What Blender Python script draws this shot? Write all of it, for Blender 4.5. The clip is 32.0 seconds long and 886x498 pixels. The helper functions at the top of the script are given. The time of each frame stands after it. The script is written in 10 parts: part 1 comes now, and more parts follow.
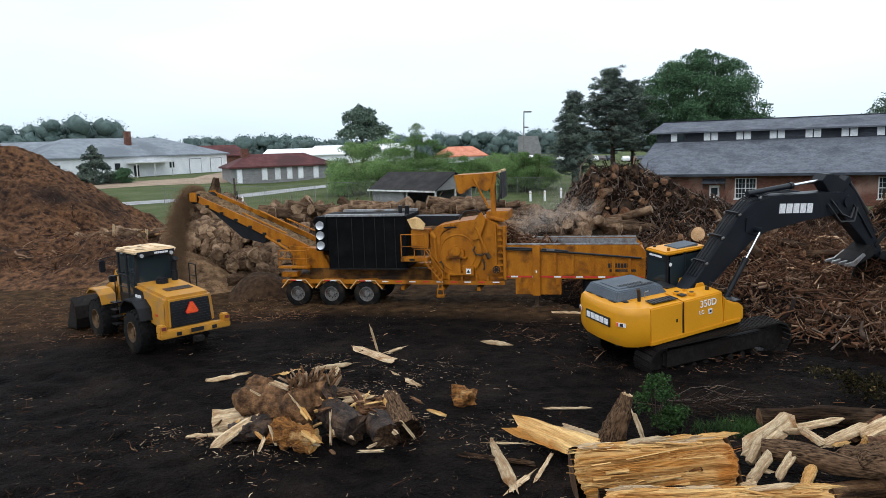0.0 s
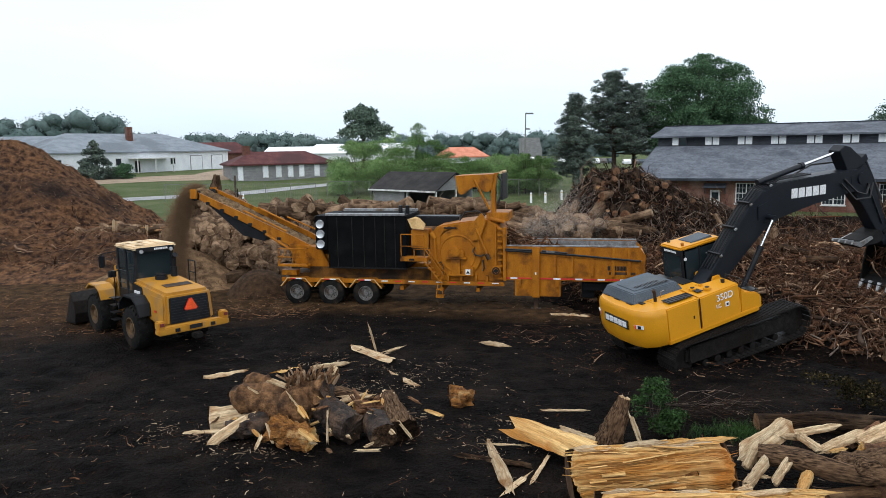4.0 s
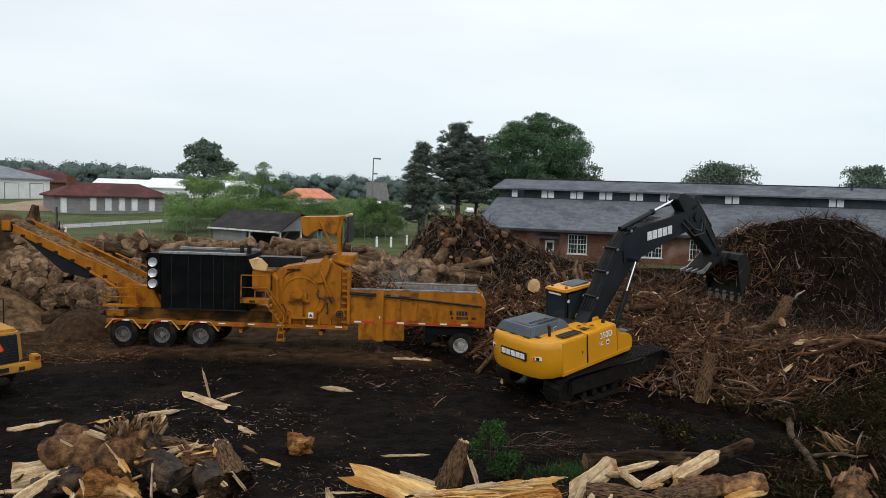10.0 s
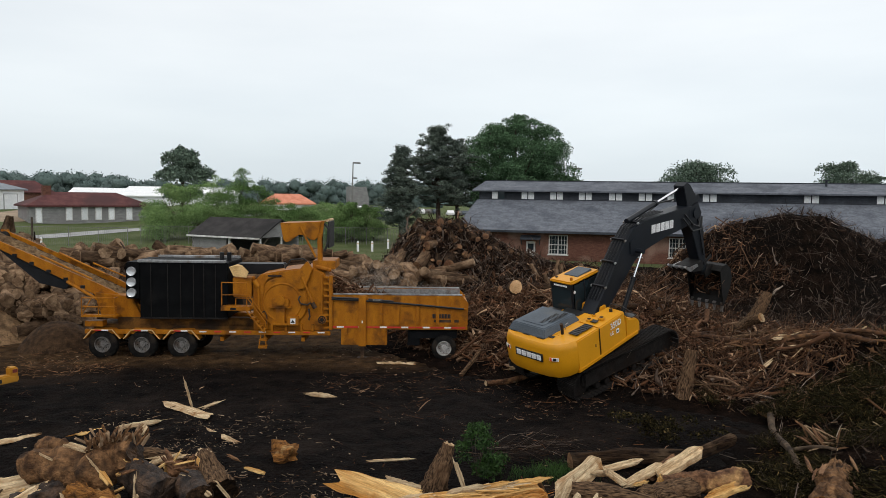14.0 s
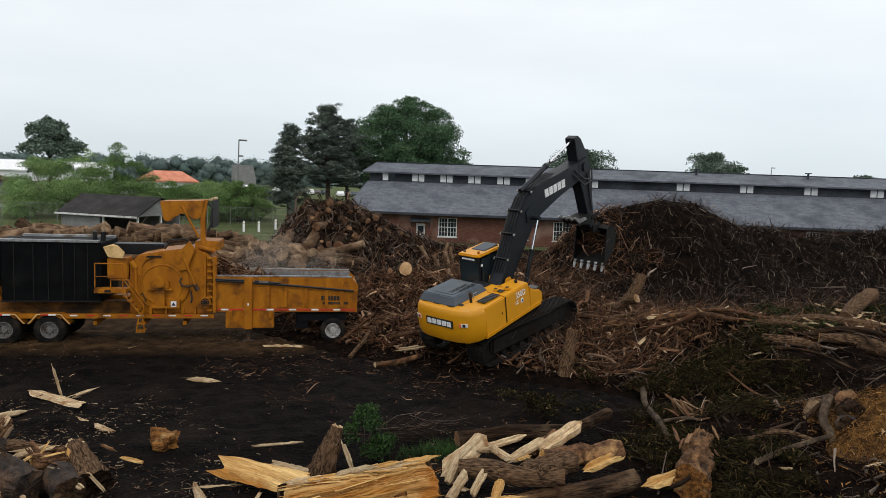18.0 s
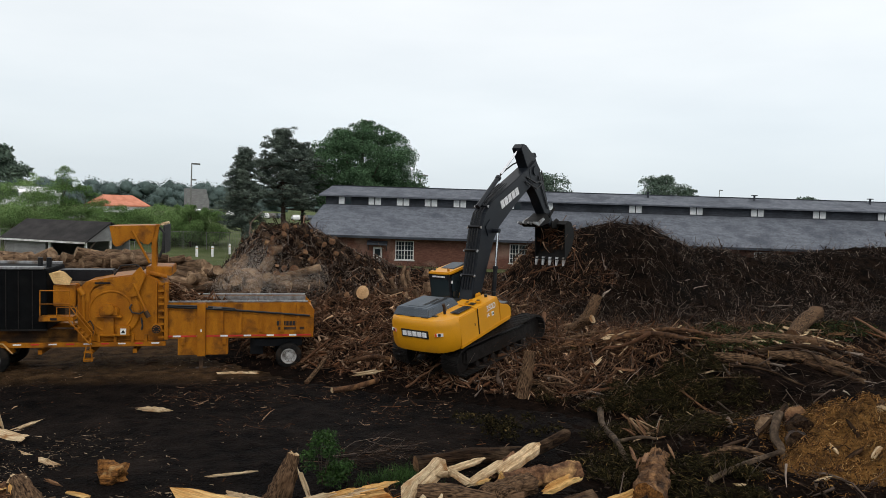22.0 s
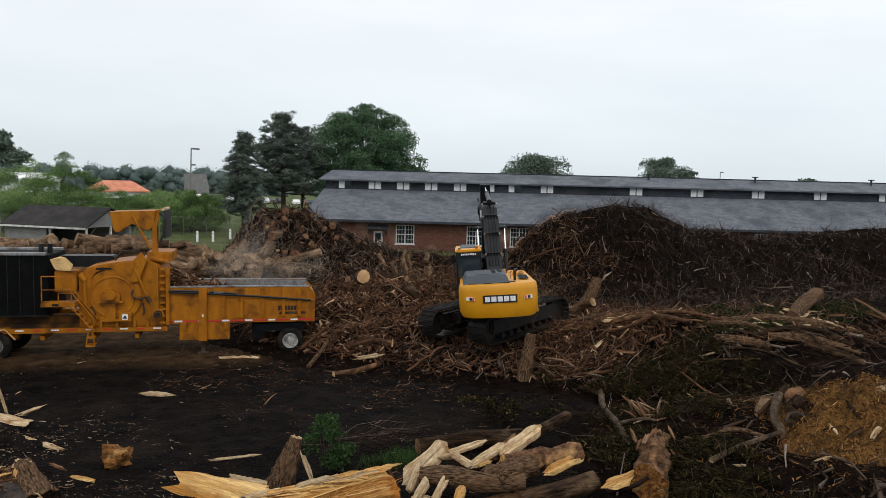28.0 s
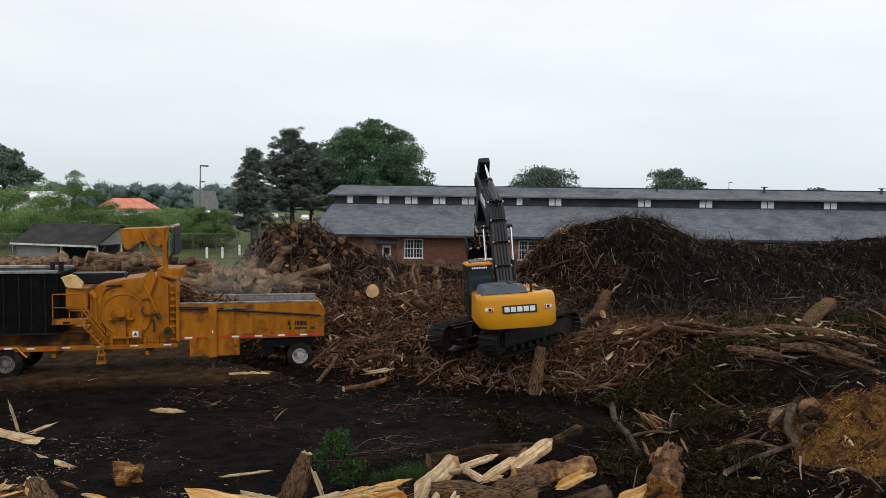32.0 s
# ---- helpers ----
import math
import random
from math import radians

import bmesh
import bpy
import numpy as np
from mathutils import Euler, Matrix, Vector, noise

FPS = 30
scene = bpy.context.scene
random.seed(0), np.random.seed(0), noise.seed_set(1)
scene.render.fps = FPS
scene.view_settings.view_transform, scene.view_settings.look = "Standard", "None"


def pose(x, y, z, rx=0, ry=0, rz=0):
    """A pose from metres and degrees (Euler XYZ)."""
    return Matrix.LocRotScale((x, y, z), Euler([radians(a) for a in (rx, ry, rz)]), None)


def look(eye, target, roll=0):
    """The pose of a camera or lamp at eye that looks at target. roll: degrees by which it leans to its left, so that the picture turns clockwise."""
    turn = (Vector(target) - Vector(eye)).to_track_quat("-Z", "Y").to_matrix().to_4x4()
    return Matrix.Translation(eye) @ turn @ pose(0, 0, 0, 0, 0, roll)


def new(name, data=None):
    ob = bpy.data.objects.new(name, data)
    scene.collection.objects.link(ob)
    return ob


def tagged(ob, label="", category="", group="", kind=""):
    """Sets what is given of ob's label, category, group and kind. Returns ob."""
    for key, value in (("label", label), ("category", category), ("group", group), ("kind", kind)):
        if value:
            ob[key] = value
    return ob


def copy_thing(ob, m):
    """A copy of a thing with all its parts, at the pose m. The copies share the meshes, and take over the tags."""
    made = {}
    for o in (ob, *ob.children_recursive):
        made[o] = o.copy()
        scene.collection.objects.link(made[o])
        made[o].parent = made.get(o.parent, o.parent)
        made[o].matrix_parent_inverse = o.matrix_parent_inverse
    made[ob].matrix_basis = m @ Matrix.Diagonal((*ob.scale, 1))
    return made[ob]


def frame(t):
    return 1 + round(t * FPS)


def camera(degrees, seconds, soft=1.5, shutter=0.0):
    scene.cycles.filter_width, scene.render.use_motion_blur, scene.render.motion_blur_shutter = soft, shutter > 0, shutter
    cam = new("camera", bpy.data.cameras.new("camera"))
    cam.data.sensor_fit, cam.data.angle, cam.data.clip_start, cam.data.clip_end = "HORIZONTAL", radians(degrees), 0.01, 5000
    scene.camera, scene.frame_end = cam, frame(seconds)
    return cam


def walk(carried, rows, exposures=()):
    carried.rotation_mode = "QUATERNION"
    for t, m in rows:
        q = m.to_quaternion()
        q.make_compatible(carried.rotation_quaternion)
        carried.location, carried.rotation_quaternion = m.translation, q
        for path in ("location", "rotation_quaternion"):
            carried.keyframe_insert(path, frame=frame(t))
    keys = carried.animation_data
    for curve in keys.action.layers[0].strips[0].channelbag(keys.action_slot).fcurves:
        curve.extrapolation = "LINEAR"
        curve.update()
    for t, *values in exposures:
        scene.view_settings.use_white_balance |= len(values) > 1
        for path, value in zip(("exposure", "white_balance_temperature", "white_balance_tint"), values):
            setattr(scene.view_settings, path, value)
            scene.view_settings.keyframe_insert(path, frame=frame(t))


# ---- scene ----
# ---- camera ----
cam = camera(63.2, 32.0, 0.6)
EYE = (0.0, 0.0, 6.5)
PATH = [
    (0, (81.963, 1.809, -0.255)),
    (0.5, (81.843, 1.801, -0.130)),
    (1, (82.223, 1.692, -0.062)),
    (1.5, (82.427, 1.573, -0.598)),
    (2, (82.353, 1.509, -0.543)),
    (2.5, (82.295, 1.275, -0.408)),
    (3, (82.306, 1.167, -0.229)),
    (3.5, (82.174, 1.176, -0.102)),
    (5.5, (81.729, -0.197, -0.638)),
    (6, (83.335, -0.588, -0.931)),
    (6.5, (84.497, -1.067, -3.941)),
    (7, (83.465, -0.889, -4.217)),
    (7.5, (84.225, -1.757, -4.190)),
    (8, (85.230, -2.065, -6.486)),
    (8.5, (84.571, -1.935, -7.932)),
    (9, (84.914, -2.511, -9.816)),
    (9.5, (85.038, -2.193, -10.689)),
    (10, (85.550, -1.831, -12.193)),
    (10.5, (85.551, -1.601, -13.757)),
    (11, (85.453, -1.316, -14.253)),
    (11.5, (85.779, -1.015, -14.466)),
    (12, (85.991, -0.973, -14.773)),
    (12.5, (86.098, -0.990, -14.528)),
    (13, (85.996, -0.818, -13.780)),
    (13.5, (85.945, -0.795, -13.757)),
    (15.5, (85.435, -0.973, -13.791)),
    (16, (85.648, -0.655, -15.515)),
    (16.5, (85.503, -1.239, -18.000)),
    (17, (84.749, -1.529, -20.551)),
    (17.5, (85.034, -1.469, -22.463)),
    (18, (84.591, -2.015, -22.413)),
    (18.5, (85.214, -1.478, -24.487)),
    (19, (86.410, -1.795, -26.112)),
    (19.5, (85.766, -1.629, -25.990)),
    (20, (84.717, -1.560, -26.093)),
    (20.5, (85.338, -1.412, -26.245)),
    (21, (86.038, -1.574, -25.870)),
    (21.5, (86.576, -1.876, -26.075)),
    (22, (86.534, -1.775, -25.859)),
    (22.5, (86.569, -1.644, -26.537)),
    (23, (86.442, -1.614, -26.560)),
    (23.5, (86.427, -1.550, -26.743)),
    (24, (86.150, -1.572, -26.707)),
    (24.5, (86.177, -1.609, -26.457)),
    (26.5, (85.528, -1.668, -25.931)),
    (27, (85.197, -1.672, -26.115)),
    (27.5, (85.138, -1.616, -25.844)),
    (28, (85.242, -1.441, -25.840)),
    (28.5, (85.720, -1.286, -25.959)),
    (29, (86.236, -1.339, -26.033)),
    (29.5, (86.646, -0.893, -25.849)),
    (30, (86.477, -0.769, -26.106)),
    (30.5, (86.553, -0.719, -26.116)),
    (31, (86.540, -0.560, -25.777)),
    (31.5, (86.371, -0.452, -25.676)),
    (32, (86.318, -0.759, -25.203))
]
EXPO = ((0, 0.40, 6050, 10), (5.0, 0.42, 6150, 10), (6.5, 0.38, 6200, 10), (9, 0.15, 6450, 10), (13, 0.06, 6650, 11), (32, 0.06, 6650, 11))
walk(cam, [(t, pose(*EYE, *r)) for t, r in PATH], EXPO)

# ---- world and sun: an overcast day ----
def overcast():
    w = bpy.data.worlds.new("overcast_sky")
    scene.world = w
    w.use_nodes = True
    nt = w.node_tree
    nt.nodes.clear()
    N, L = nt.nodes.new, nt.links.new
    out, bg = N("ShaderNodeOutputWorld"), N("ShaderNodeBackground")
    sky = N("ShaderNodeTexSky")
    sky.sky_type, sky.sun_disc = "NISHITA", False
    sky.sun_elevation, sky.sun_rotation = radians(52), radians(150)
    dim = N("ShaderNodeMix"); dim.data_type, dim.blend_type = "RGBA", "MULTIPLY"
    dim.inputs[0].default_value = 1
    dim.inputs[7].default_value = (0.10, 0.10, 0.10, 1)
    L(sky.outputs[0], dim.inputs[6])
    tc, sep = N("ShaderNodeTexCoord"), N("ShaderNodeSeparateXYZ")
    L(tc.outputs["Generated"], sep.inputs[0])
    ramp = N("ShaderNodeValToRGB")
    e = ramp.color_ramp.elements
    e[0].position, e[0].color = 0.0, (0.62, 0.70, 0.76, 1)
    e[1].position, e[1].color = 0.42, (0.96, 0.98, 1.0, 1)
    m = ramp.color_ramp.elements.new(0.12); m.color = (0.76, 0.83, 0.88, 1)
    L(sep.outputs[2], ramp.inputs[0])
    mp = N("ShaderNodeMapping"); mp.inputs["Scale"].default_value = (1.2, 1.2, 5.0)
    L(tc.outputs["Generated"], mp.inputs[0])
    nz = N("ShaderNodeTexNoise"); nz.inputs["Scale"].default_value = 1.6; nz.inputs["Detail"].default_value = 5
    L(mp.outputs[0], nz.inputs["Vector"])
    cr = N("ShaderNodeValToRGB")
    cr.color_ramp.elements[0].position, cr.color_ramp.elements[0].color = 0.3, (0.90, 0.92, 0.93, 1)
    cr.color_ramp.elements[1].position, cr.color_ramp.elements[1].color = 0.7, (1.04, 1.04, 1.03, 1)
    L(nz.outputs[0], cr.inputs[0])
    cl = N("ShaderNodeMix"); cl.data_type, cl.blend_type = "RGBA", "MULTIPLY"
    cl.inputs[0].default_value = 1
    L(ramp.outputs[0], cl.inputs[6]); L(cr.outputs[0], cl.inputs[7])
    # the cloud is a little thicker towards the west
    east = N("ShaderNodeMapRange")
    east.inputs[1].default_value, east.inputs[2].default_value, east.inputs[3].default_value, east.inputs[4].default_value = -0.4, 0.8, 0.86, 0.96
    L(sep.outputs[0], east.inputs[0])
    ec = N("ShaderNodeCombineColor")
    for i in range(3):
        L(east.outputs[0], ec.inputs[i])
    ce = N("ShaderNodeMix"); ce.data_type, ce.blend_type = "RGBA", "MULTIPLY"; ce.inputs[0].default_value = 1
    L(cl.outputs[2], ce.inputs[6]); L(ec.outputs[0], ce.inputs[7])
    mix = N("ShaderNodeMix"); mix.data_type = "RGBA"
    mix.inputs[0].default_value = 0.93
    L(dim.outputs[2], mix.inputs[6]); L(ce.outputs[2], mix.inputs[7])
    L(mix.outputs[2], bg.inputs[0])
    bg.inputs[1].default_value = SKY
    L(bg.outputs[0], out.inputs[0])


SKY = 1.2
overcast()
sun = new("sun", bpy.data.lights.new("sun", "SUN"))
sun.data.energy, sun.data.angle, sun.data.color = 0.7, radians(28), (1.0, 0.97, 0.93)
sun.matrix_basis = look((0, 0, 40), (14, 34, 0))

# ---- materials ----
def surf(name, c1, c2, scale=3.0, rough=0.8, bump=0.2, metal=0.0, c3=None, scale3=0.4, amount3=0.5, fine=30.0, stretch=None,
         vary=0.0, island=False, spec=0.2, dist=0.02, tones=None, grain=(0.72, 1.2)):
    """Two tones by a medium noise, a third by a broad one, a fine grain in colour and relief."""
    m = bpy.data.materials.new(name)
    m.use_nodes = True
    nt = m.node_tree
    N, L = nt.nodes.new, nt.links.new
    b = nt.nodes["Principled BSDF"]
    tc = N("ShaderNodeTexCoord")
    vec = tc.outputs["Object"]
    if stretch:
        mp = N("ShaderNodeMapping"); mp.inputs["Scale"].default_value = stretch
        L(vec, mp.inputs[0]); vec = mp.outputs[0]
    n1 = N("ShaderNodeTexNoise"); n1.inputs["Scale"].default_value = scale; n1.inputs["Detail"].default_value = 6
    L(vec, n1.inputs["Vector"])
    r1 = N("ShaderNodeValToRGB")
    r1.color_ramp.elements[0].position, r1.color_ramp.elements[0].color = 0.35, (*c1, 1)
    r1.color_ramp.elements[1].position, r1.color_ramp.elements[1].color = 0.65, (*c2, 1)
    L(n1.outputs[0], r1.inputs[0])
    col = r1.outputs[0]
    if tones:
        # each loose piece takes one of several tones, modulated by the two-tone noise
        tr = N("ShaderNodeValToRGB")
        el = tr.color_ramp.elements
        el[0].position, el[0].color = tones[0][0], (*tones[0][1], 1)
        el[1].position, el[1].color = tones[-1][0], (*tones[-1][1], 1)
        for p, c in tones[1:-1]:
            el.new(p).color = (*c, 1)
        L(N("ShaderNodeNewGeometry").outputs["Random Per Island"], tr.inputs[0])
        tm = N("ShaderNodeMix"); tm.data_type, tm.blend_type = "RGBA", "MULTIPLY"; tm.inputs[0].default_value = 1
        L(tr.outputs[0], tm.inputs[6]); L(col, tm.inputs[7])
        col = tm.outputs[2]
    if c3:
        n3 = N("ShaderNodeTexNoise"); n3.inputs["Scale"].default_value = scale3; n3.inputs["Detail"].default_value = 5
        L(tc.outputs["Object"], n3.inputs["Vector"])
        r3 = N("ShaderNodeValToRGB")
        r3.color_ramp.elements[0].position = 0.62 - 0.25 * amount3
        r3.color_ramp.elements[1].position = 0.78 - 0.25 * amount3
        L(n3.outputs[0], r3.inputs[0])
        mx = N("ShaderNodeMix"); mx.data_type = "RGBA"
        L(r3.outputs[0], mx.inputs[0]); L(col, mx.inputs[6]); mx.inputs[7].default_value = (*c3, 1)
        col = mx.outputs[2]
    n2 = N("ShaderNodeTexNoise"); n2.inputs["Scale"].default_value = fine; n2.inputs["Detail"].default_value = 4
    L(vec, n2.inputs["Vector"])
    r2 = N("ShaderNodeValToRGB")
    r2.color_ramp.elements[0].position, r2.color_ramp.elements[0].color = 0.3, (grain[0], grain[0], grain[0], 1)
    r2.color_ramp.elements[1].position, r2.color_ramp.elements[1].color = 0.7, (grain[1], grain[1], grain[1], 1)
    L(n2.outputs[0], r2.inputs[0])
    g = N("ShaderNodeMix"); g.data_type, g.blend_type = "RGBA", "MULTIPLY"; g.inputs[0].default_value = 1
    L(col, g.inputs[6]); L(r2.outputs[0], g.inputs[7])
    col = g.outputs[2]
    if vary:
        if island:
            rnd = N("ShaderNodeNewGeometry").outputs["Random Per Island"]
        else:
            rnd = N("ShaderNodeObjectInfo").outputs["Random"]
        rv = N("ShaderNodeMapRange"); rv.inputs[3].default_value, rv.inputs[4].default_value = 1 - vary, 1 + vary
        L(rnd, rv.inputs[0])
        v = N("ShaderNodeMix"); v.data_type, v.blend_type = "RGBA", "MULTIPLY"; v.inputs[0].default_value = 1
        cc = N("ShaderNodeCombineColor")
        for i in range(3):
            L(rv.outputs[0], cc.inputs[i])
        L(col, v.inputs[6]); L(cc.outputs[0], v.inputs[7])
        col = v.outputs[2]
    L(col, b.inputs["Base Color"])
    b.inputs["Roughness"].default_value, b.inputs["Metallic"].default_value = rough, metal
    b.inputs["Specular IOR Level"].default_value = spec
    if bump:
        bp = N("ShaderNodeBump"); bp.inputs["Strength"].default_value = bump; bp.inputs["Distance"].default_value = dist
        sm = N("ShaderNodeMath"); sm.operation = "ADD"
        L(n1.outputs[0], sm.inputs[0]); L(n2.outputs[0], sm.inputs[1])
        L(sm.outputs[0], bp.inputs["Height"]); L(bp.outputs[0], b.inputs["Normal"])
    return m


def plain(name, c, rough=0.5, metal=0.0, glow=0.0, spec=0.5):
    m = surf(name, tuple(v * 0.9 for v in c), tuple(min(1, v * 1.08) for v in c), 5.0, rough, 0.05, metal, fine=60, spec=spec)
    return m


def glass(name, c=(0.02, 0.03, 0.035)):
    m = bpy.data.materials.new(name)
    m.use_nodes = True
    b = m.node_tree.nodes["Principled BSDF"]
    b.inputs["Base Color"].default_value = (*c, 1)
    b.inputs["Roughness"].default_value = 0.06
    b.inputs["Specular IOR Level"].default_value = 0.6
    return m


M = {}
M["yellow"] = surf("worn_yellow_paint", (0.31, 0.104, 0.005), (0.425, 0.156, 0.007), 2.2, 0.5, 0.08, c3=(0.13, 0.046, 0.008), scale3=1.7, amount3=0.34, fine=40, stretch=(1.6, 1.6, 0.6))
M["yellow_new"] = surf("clean_yellow_paint", (0.60, 0.262, 0.006), (0.65, 0.285, 0.008), 1.0, 0.42, 0.0, c3=(0.52, 0.235, 0.015), scale3=0.9, amount3=0.15, fine=30, spec=0.4, grain=(0.95, 1.04))
M["yellow_cat"] = surf("dusty_yellow_paint", (0.40, 0.185, 0.020), (0.50, 0.24, 0.030), 1.2, 0.5, 0.0, c3=(0.33, 0.18, 0.06), scale3=1.4, amount3=0.45, fine=30, grain=(0.93, 1.05))
M["pale_yellow"] = surf("sun_bleached_roof_paint", (0.72, 0.52, 0.30), (0.80, 0.62, 0.40), 2.0, 0.6, 0.0, c3=(0.3, 0.2, 0.1), scale3=2.5, amount3=0.32, grain=(0.93, 1.05))
M["black"] = surf("black_painted_steel", (0.008, 0.009, 0.011), (0.014, 0.015, 0.018), 2.0, 0.45, 0.04, c3=(0.03, 0.028, 0.025), scale3=1.1, amount3=0.3)
M["boom_grey"] = surf("charcoal_painted_steel", (0.006, 0.008, 0.012), (0.009, 0.012, 0.017), 1.5, 0.42, 0.03, c3=(0.012, 0.013, 0.015), scale3=0.8, amount3=0.3, spec=0.3)
M["hood_grey"] = surf("slate_grey_hood_paint", (0.060, 0.075, 0.092), (0.080, 0.098, 0.118), 1.2, 0.5, 0.03, c3=(0.10, 0.105, 0.105), scale3=0.9, amount3=0.35)
M["rubber"] = surf("muddy_tyre_rubber", (0.006, 0.006, 0.006), (0.014, 0.013, 0.012), 6, 0.85, 0.3, c3=(0.035, 0.026, 0.019), scale3=1.7, amount3=0.3, spec=0.1)
M["steel"] = surf("scuffed_bare_steel", (0.30, 0.30, 0.30), (0.48, 0.48, 0.48), 8, 0.42, 0.08, metal=0.85, c3=(0.20, 0.15, 0.11), scale3=2.0, amount3=0.4)
M["chrome"] = plain("chrome_rod", (0.82, 0.82, 0.84), 0.16, 1.0)
M["rim"] = surf("dusty_wheel_rim", (0.10, 0.095, 0.09), (0.22, 0.21, 0.20), 8, 0.55, 0.08, metal=0.3, c3=(0.08, 0.055, 0.04), scale3=2.5, amount3=0.4)
M["rim_bright"] = surf("scuffed_bright_rim", (0.34, 0.33, 0.32), (0.55, 0.54, 0.52), 8, 0.45, 0.06, metal=0.3, c3=(0.12, 0.09, 0.07), scale3=3.0, amount3=0.35)
M["track"] = surf("muddy_track_steel", (0.009, 0.008, 0.008), (0.024, 0.021, 0.019), 7, 0.55, 0.35, metal=0.2, c3=(0.014, 0.010, 0.008), scale3=1.2, amount3=0.5)
M["dirty_steel"] = surf("rust_streaked_steel", (0.05, 0.03, 0.02), (0.12, 0.07, 0.04), 6, 0.6, 0.2, metal=0.3, c3=(0.02, 0.017, 0.015), scale3=1.5, amount3=0.5)
M["housing"] = surf("matt_black_housing_paint", (0.0025, 0.0028, 0.0032), (0.005, 0.0055, 0.006), 2.0, 0.6, 0.02, c3=(0.010, 0.010, 0.010), scale3=1.1, amount3=0.25, spec=0.06)
# grime, darkened further to paint in the shade below the housing
M["grimy_recess_shade"] = surf("oily_grime_over_yellow", (0.050, 0.022, 0.006), (0.16, 0.070, 0.012), 3.0, 0.75, 0.2, c3=(0.024, 0.013, 0.007), scale3=1.2, amount3=0.5)
M["cover"] = surf("pale_ochre_sheet", (0.50, 0.32, 0.13), (0.66, 0.44, 0.20), 3.0, 0.7, 0.1, c3=(0.36, 0.2, 0.07), scale3=2.0, amount3=0.3)
M["glass"] = glass("dark_window_glass")
M["white"] = surf("white_lettering_paint", (0.74, 0.74, 0.74), (0.84, 0.84, 0.84), 6, 0.5, 0.02)
M["decal_black"] = plain("black_decal", (0.012, 0.012, 0.012), 0.4)
M["red"] = plain("red_reflective_tape", (0.55, 0.03, 0.02), 0.4)
M["orange"] = plain("orange_reflective_plastic", (0.85, 0.10, 0.02), 0.4)
M["lens"] = plain("clear_lamp_lens", (0.62, 0.64, 0.66), 0.2, 0.4)
M["hose"] = plain("black_rubber_hose", (0.012, 0.012, 0.012), 0.55)
M["bark"] = surf("rough_brown_bark", (0.012, 0.008, 0.006), (0.075, 0.042, 0.023), 5.0, 0.9, 1.0, c3=(0.115, 0.074, 0.044), scale3=1.8, amount3=0.30, fine=16, stretch=(0.4, 2.2, 2.2), vary=0.4, dist=0.09, spec=0.08)
M["bark_dusty"] = surf("dust_covered_bark", (0.066, 0.040, 0.025), (0.200, 0.125, 0.074), 4.0, 0.92, 1.0, c3=(0.27, 0.180, 0.112), scale3=1.3, amount3=0.38, fine=14, stretch=(0.5, 2.0, 2.0), vary=0.45, dist=0.10, spec=0.08)
M["cut"] = surf("sawn_wood_face", (0.10, 0.050, 0.025), (0.21, 0.115, 0.058), 6, 0.85, 0.2, c3=(0.07, 0.034, 0.018), scale3=2.5, amount3=0.4, vary=0.4)
M["fresh"] = surf("freshly_split_wood", (0.46, 0.20, 0.040), (0.84, 0.56, 0.23), 0.9, 0.75, 1.0, c3=(0.48, 0.18, 0.03), scale3=1.1, amount3=0.36, stretch=(0.4, 5, 5), fine=8, vary=0.1, dist=0.06)
M["pale"] = surf("pale_splintered_wood", (0.44, 0.28, 0.145), (0.78, 0.61, 0.385), 2.0, 0.8, 0.9, c3=(0.34, 0.175, 0.070), scale3=2.0, amount3=0.36, stretch=(0.6, 8, 8), fine=9, vary=0.2, dist=0.06)
WOOD_TONES = ((0.0, (0.020, 0.012, 0.008)), (0.28, (0.050, 0.028, 0.017)), (0.50, (0.072, 0.040, 0.024)), (0.66, (0.100, 0.050, 0.027)), (0.80, (0.120, 0.080, 0.054)), (0.93, (0.18, 0.130, 0.092)), (1.0, (0.44, 0.32, 0.21)))
TWIG_TONES = ((0.0, (0.008, 0.006, 0.005)), (0.36, (0.022, 0.015, 0.011)), (0.62, (0.048, 0.032, 0.023)), (0.82, (0.088, 0.070, 0.058)), (0.95, (0.155, 0.130, 0.112)), (1.0, (0.34, 0.29, 0.245)))
M["stick"] = surf("weathered_sticks", (0.98, 0.89, 0.83), (1.78, 1.57, 1.43), 3.0, 0.9, 0.4, fine=20, spec=0.06, tones=WOOD_TONES)
M["twig"] = surf("dark_dead_twigs", (0.84, 0.79, 0.76), (1.48, 1.37, 1.29), 3.0, 0.9, 0.3, fine=20, spec=0.06, tones=TWIG_TONES)
# soil colour taken near black to stand in for shade between the sticks
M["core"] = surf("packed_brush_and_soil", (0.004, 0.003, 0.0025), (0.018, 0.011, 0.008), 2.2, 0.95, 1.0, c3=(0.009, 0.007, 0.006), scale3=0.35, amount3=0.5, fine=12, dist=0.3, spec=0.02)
M["chips"] = surf("scattered_wood_chips", (0.20, 0.13, 0.08), (0.52, 0.40, 0.27), 2.0, 0.9, 0.1, c3=(0.10, 0.06, 0.035), scale3=0.6, amount3=0.5, vary=0.6, island=True)
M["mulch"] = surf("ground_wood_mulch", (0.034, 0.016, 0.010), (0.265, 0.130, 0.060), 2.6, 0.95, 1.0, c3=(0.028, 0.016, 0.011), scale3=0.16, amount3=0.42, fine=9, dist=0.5)
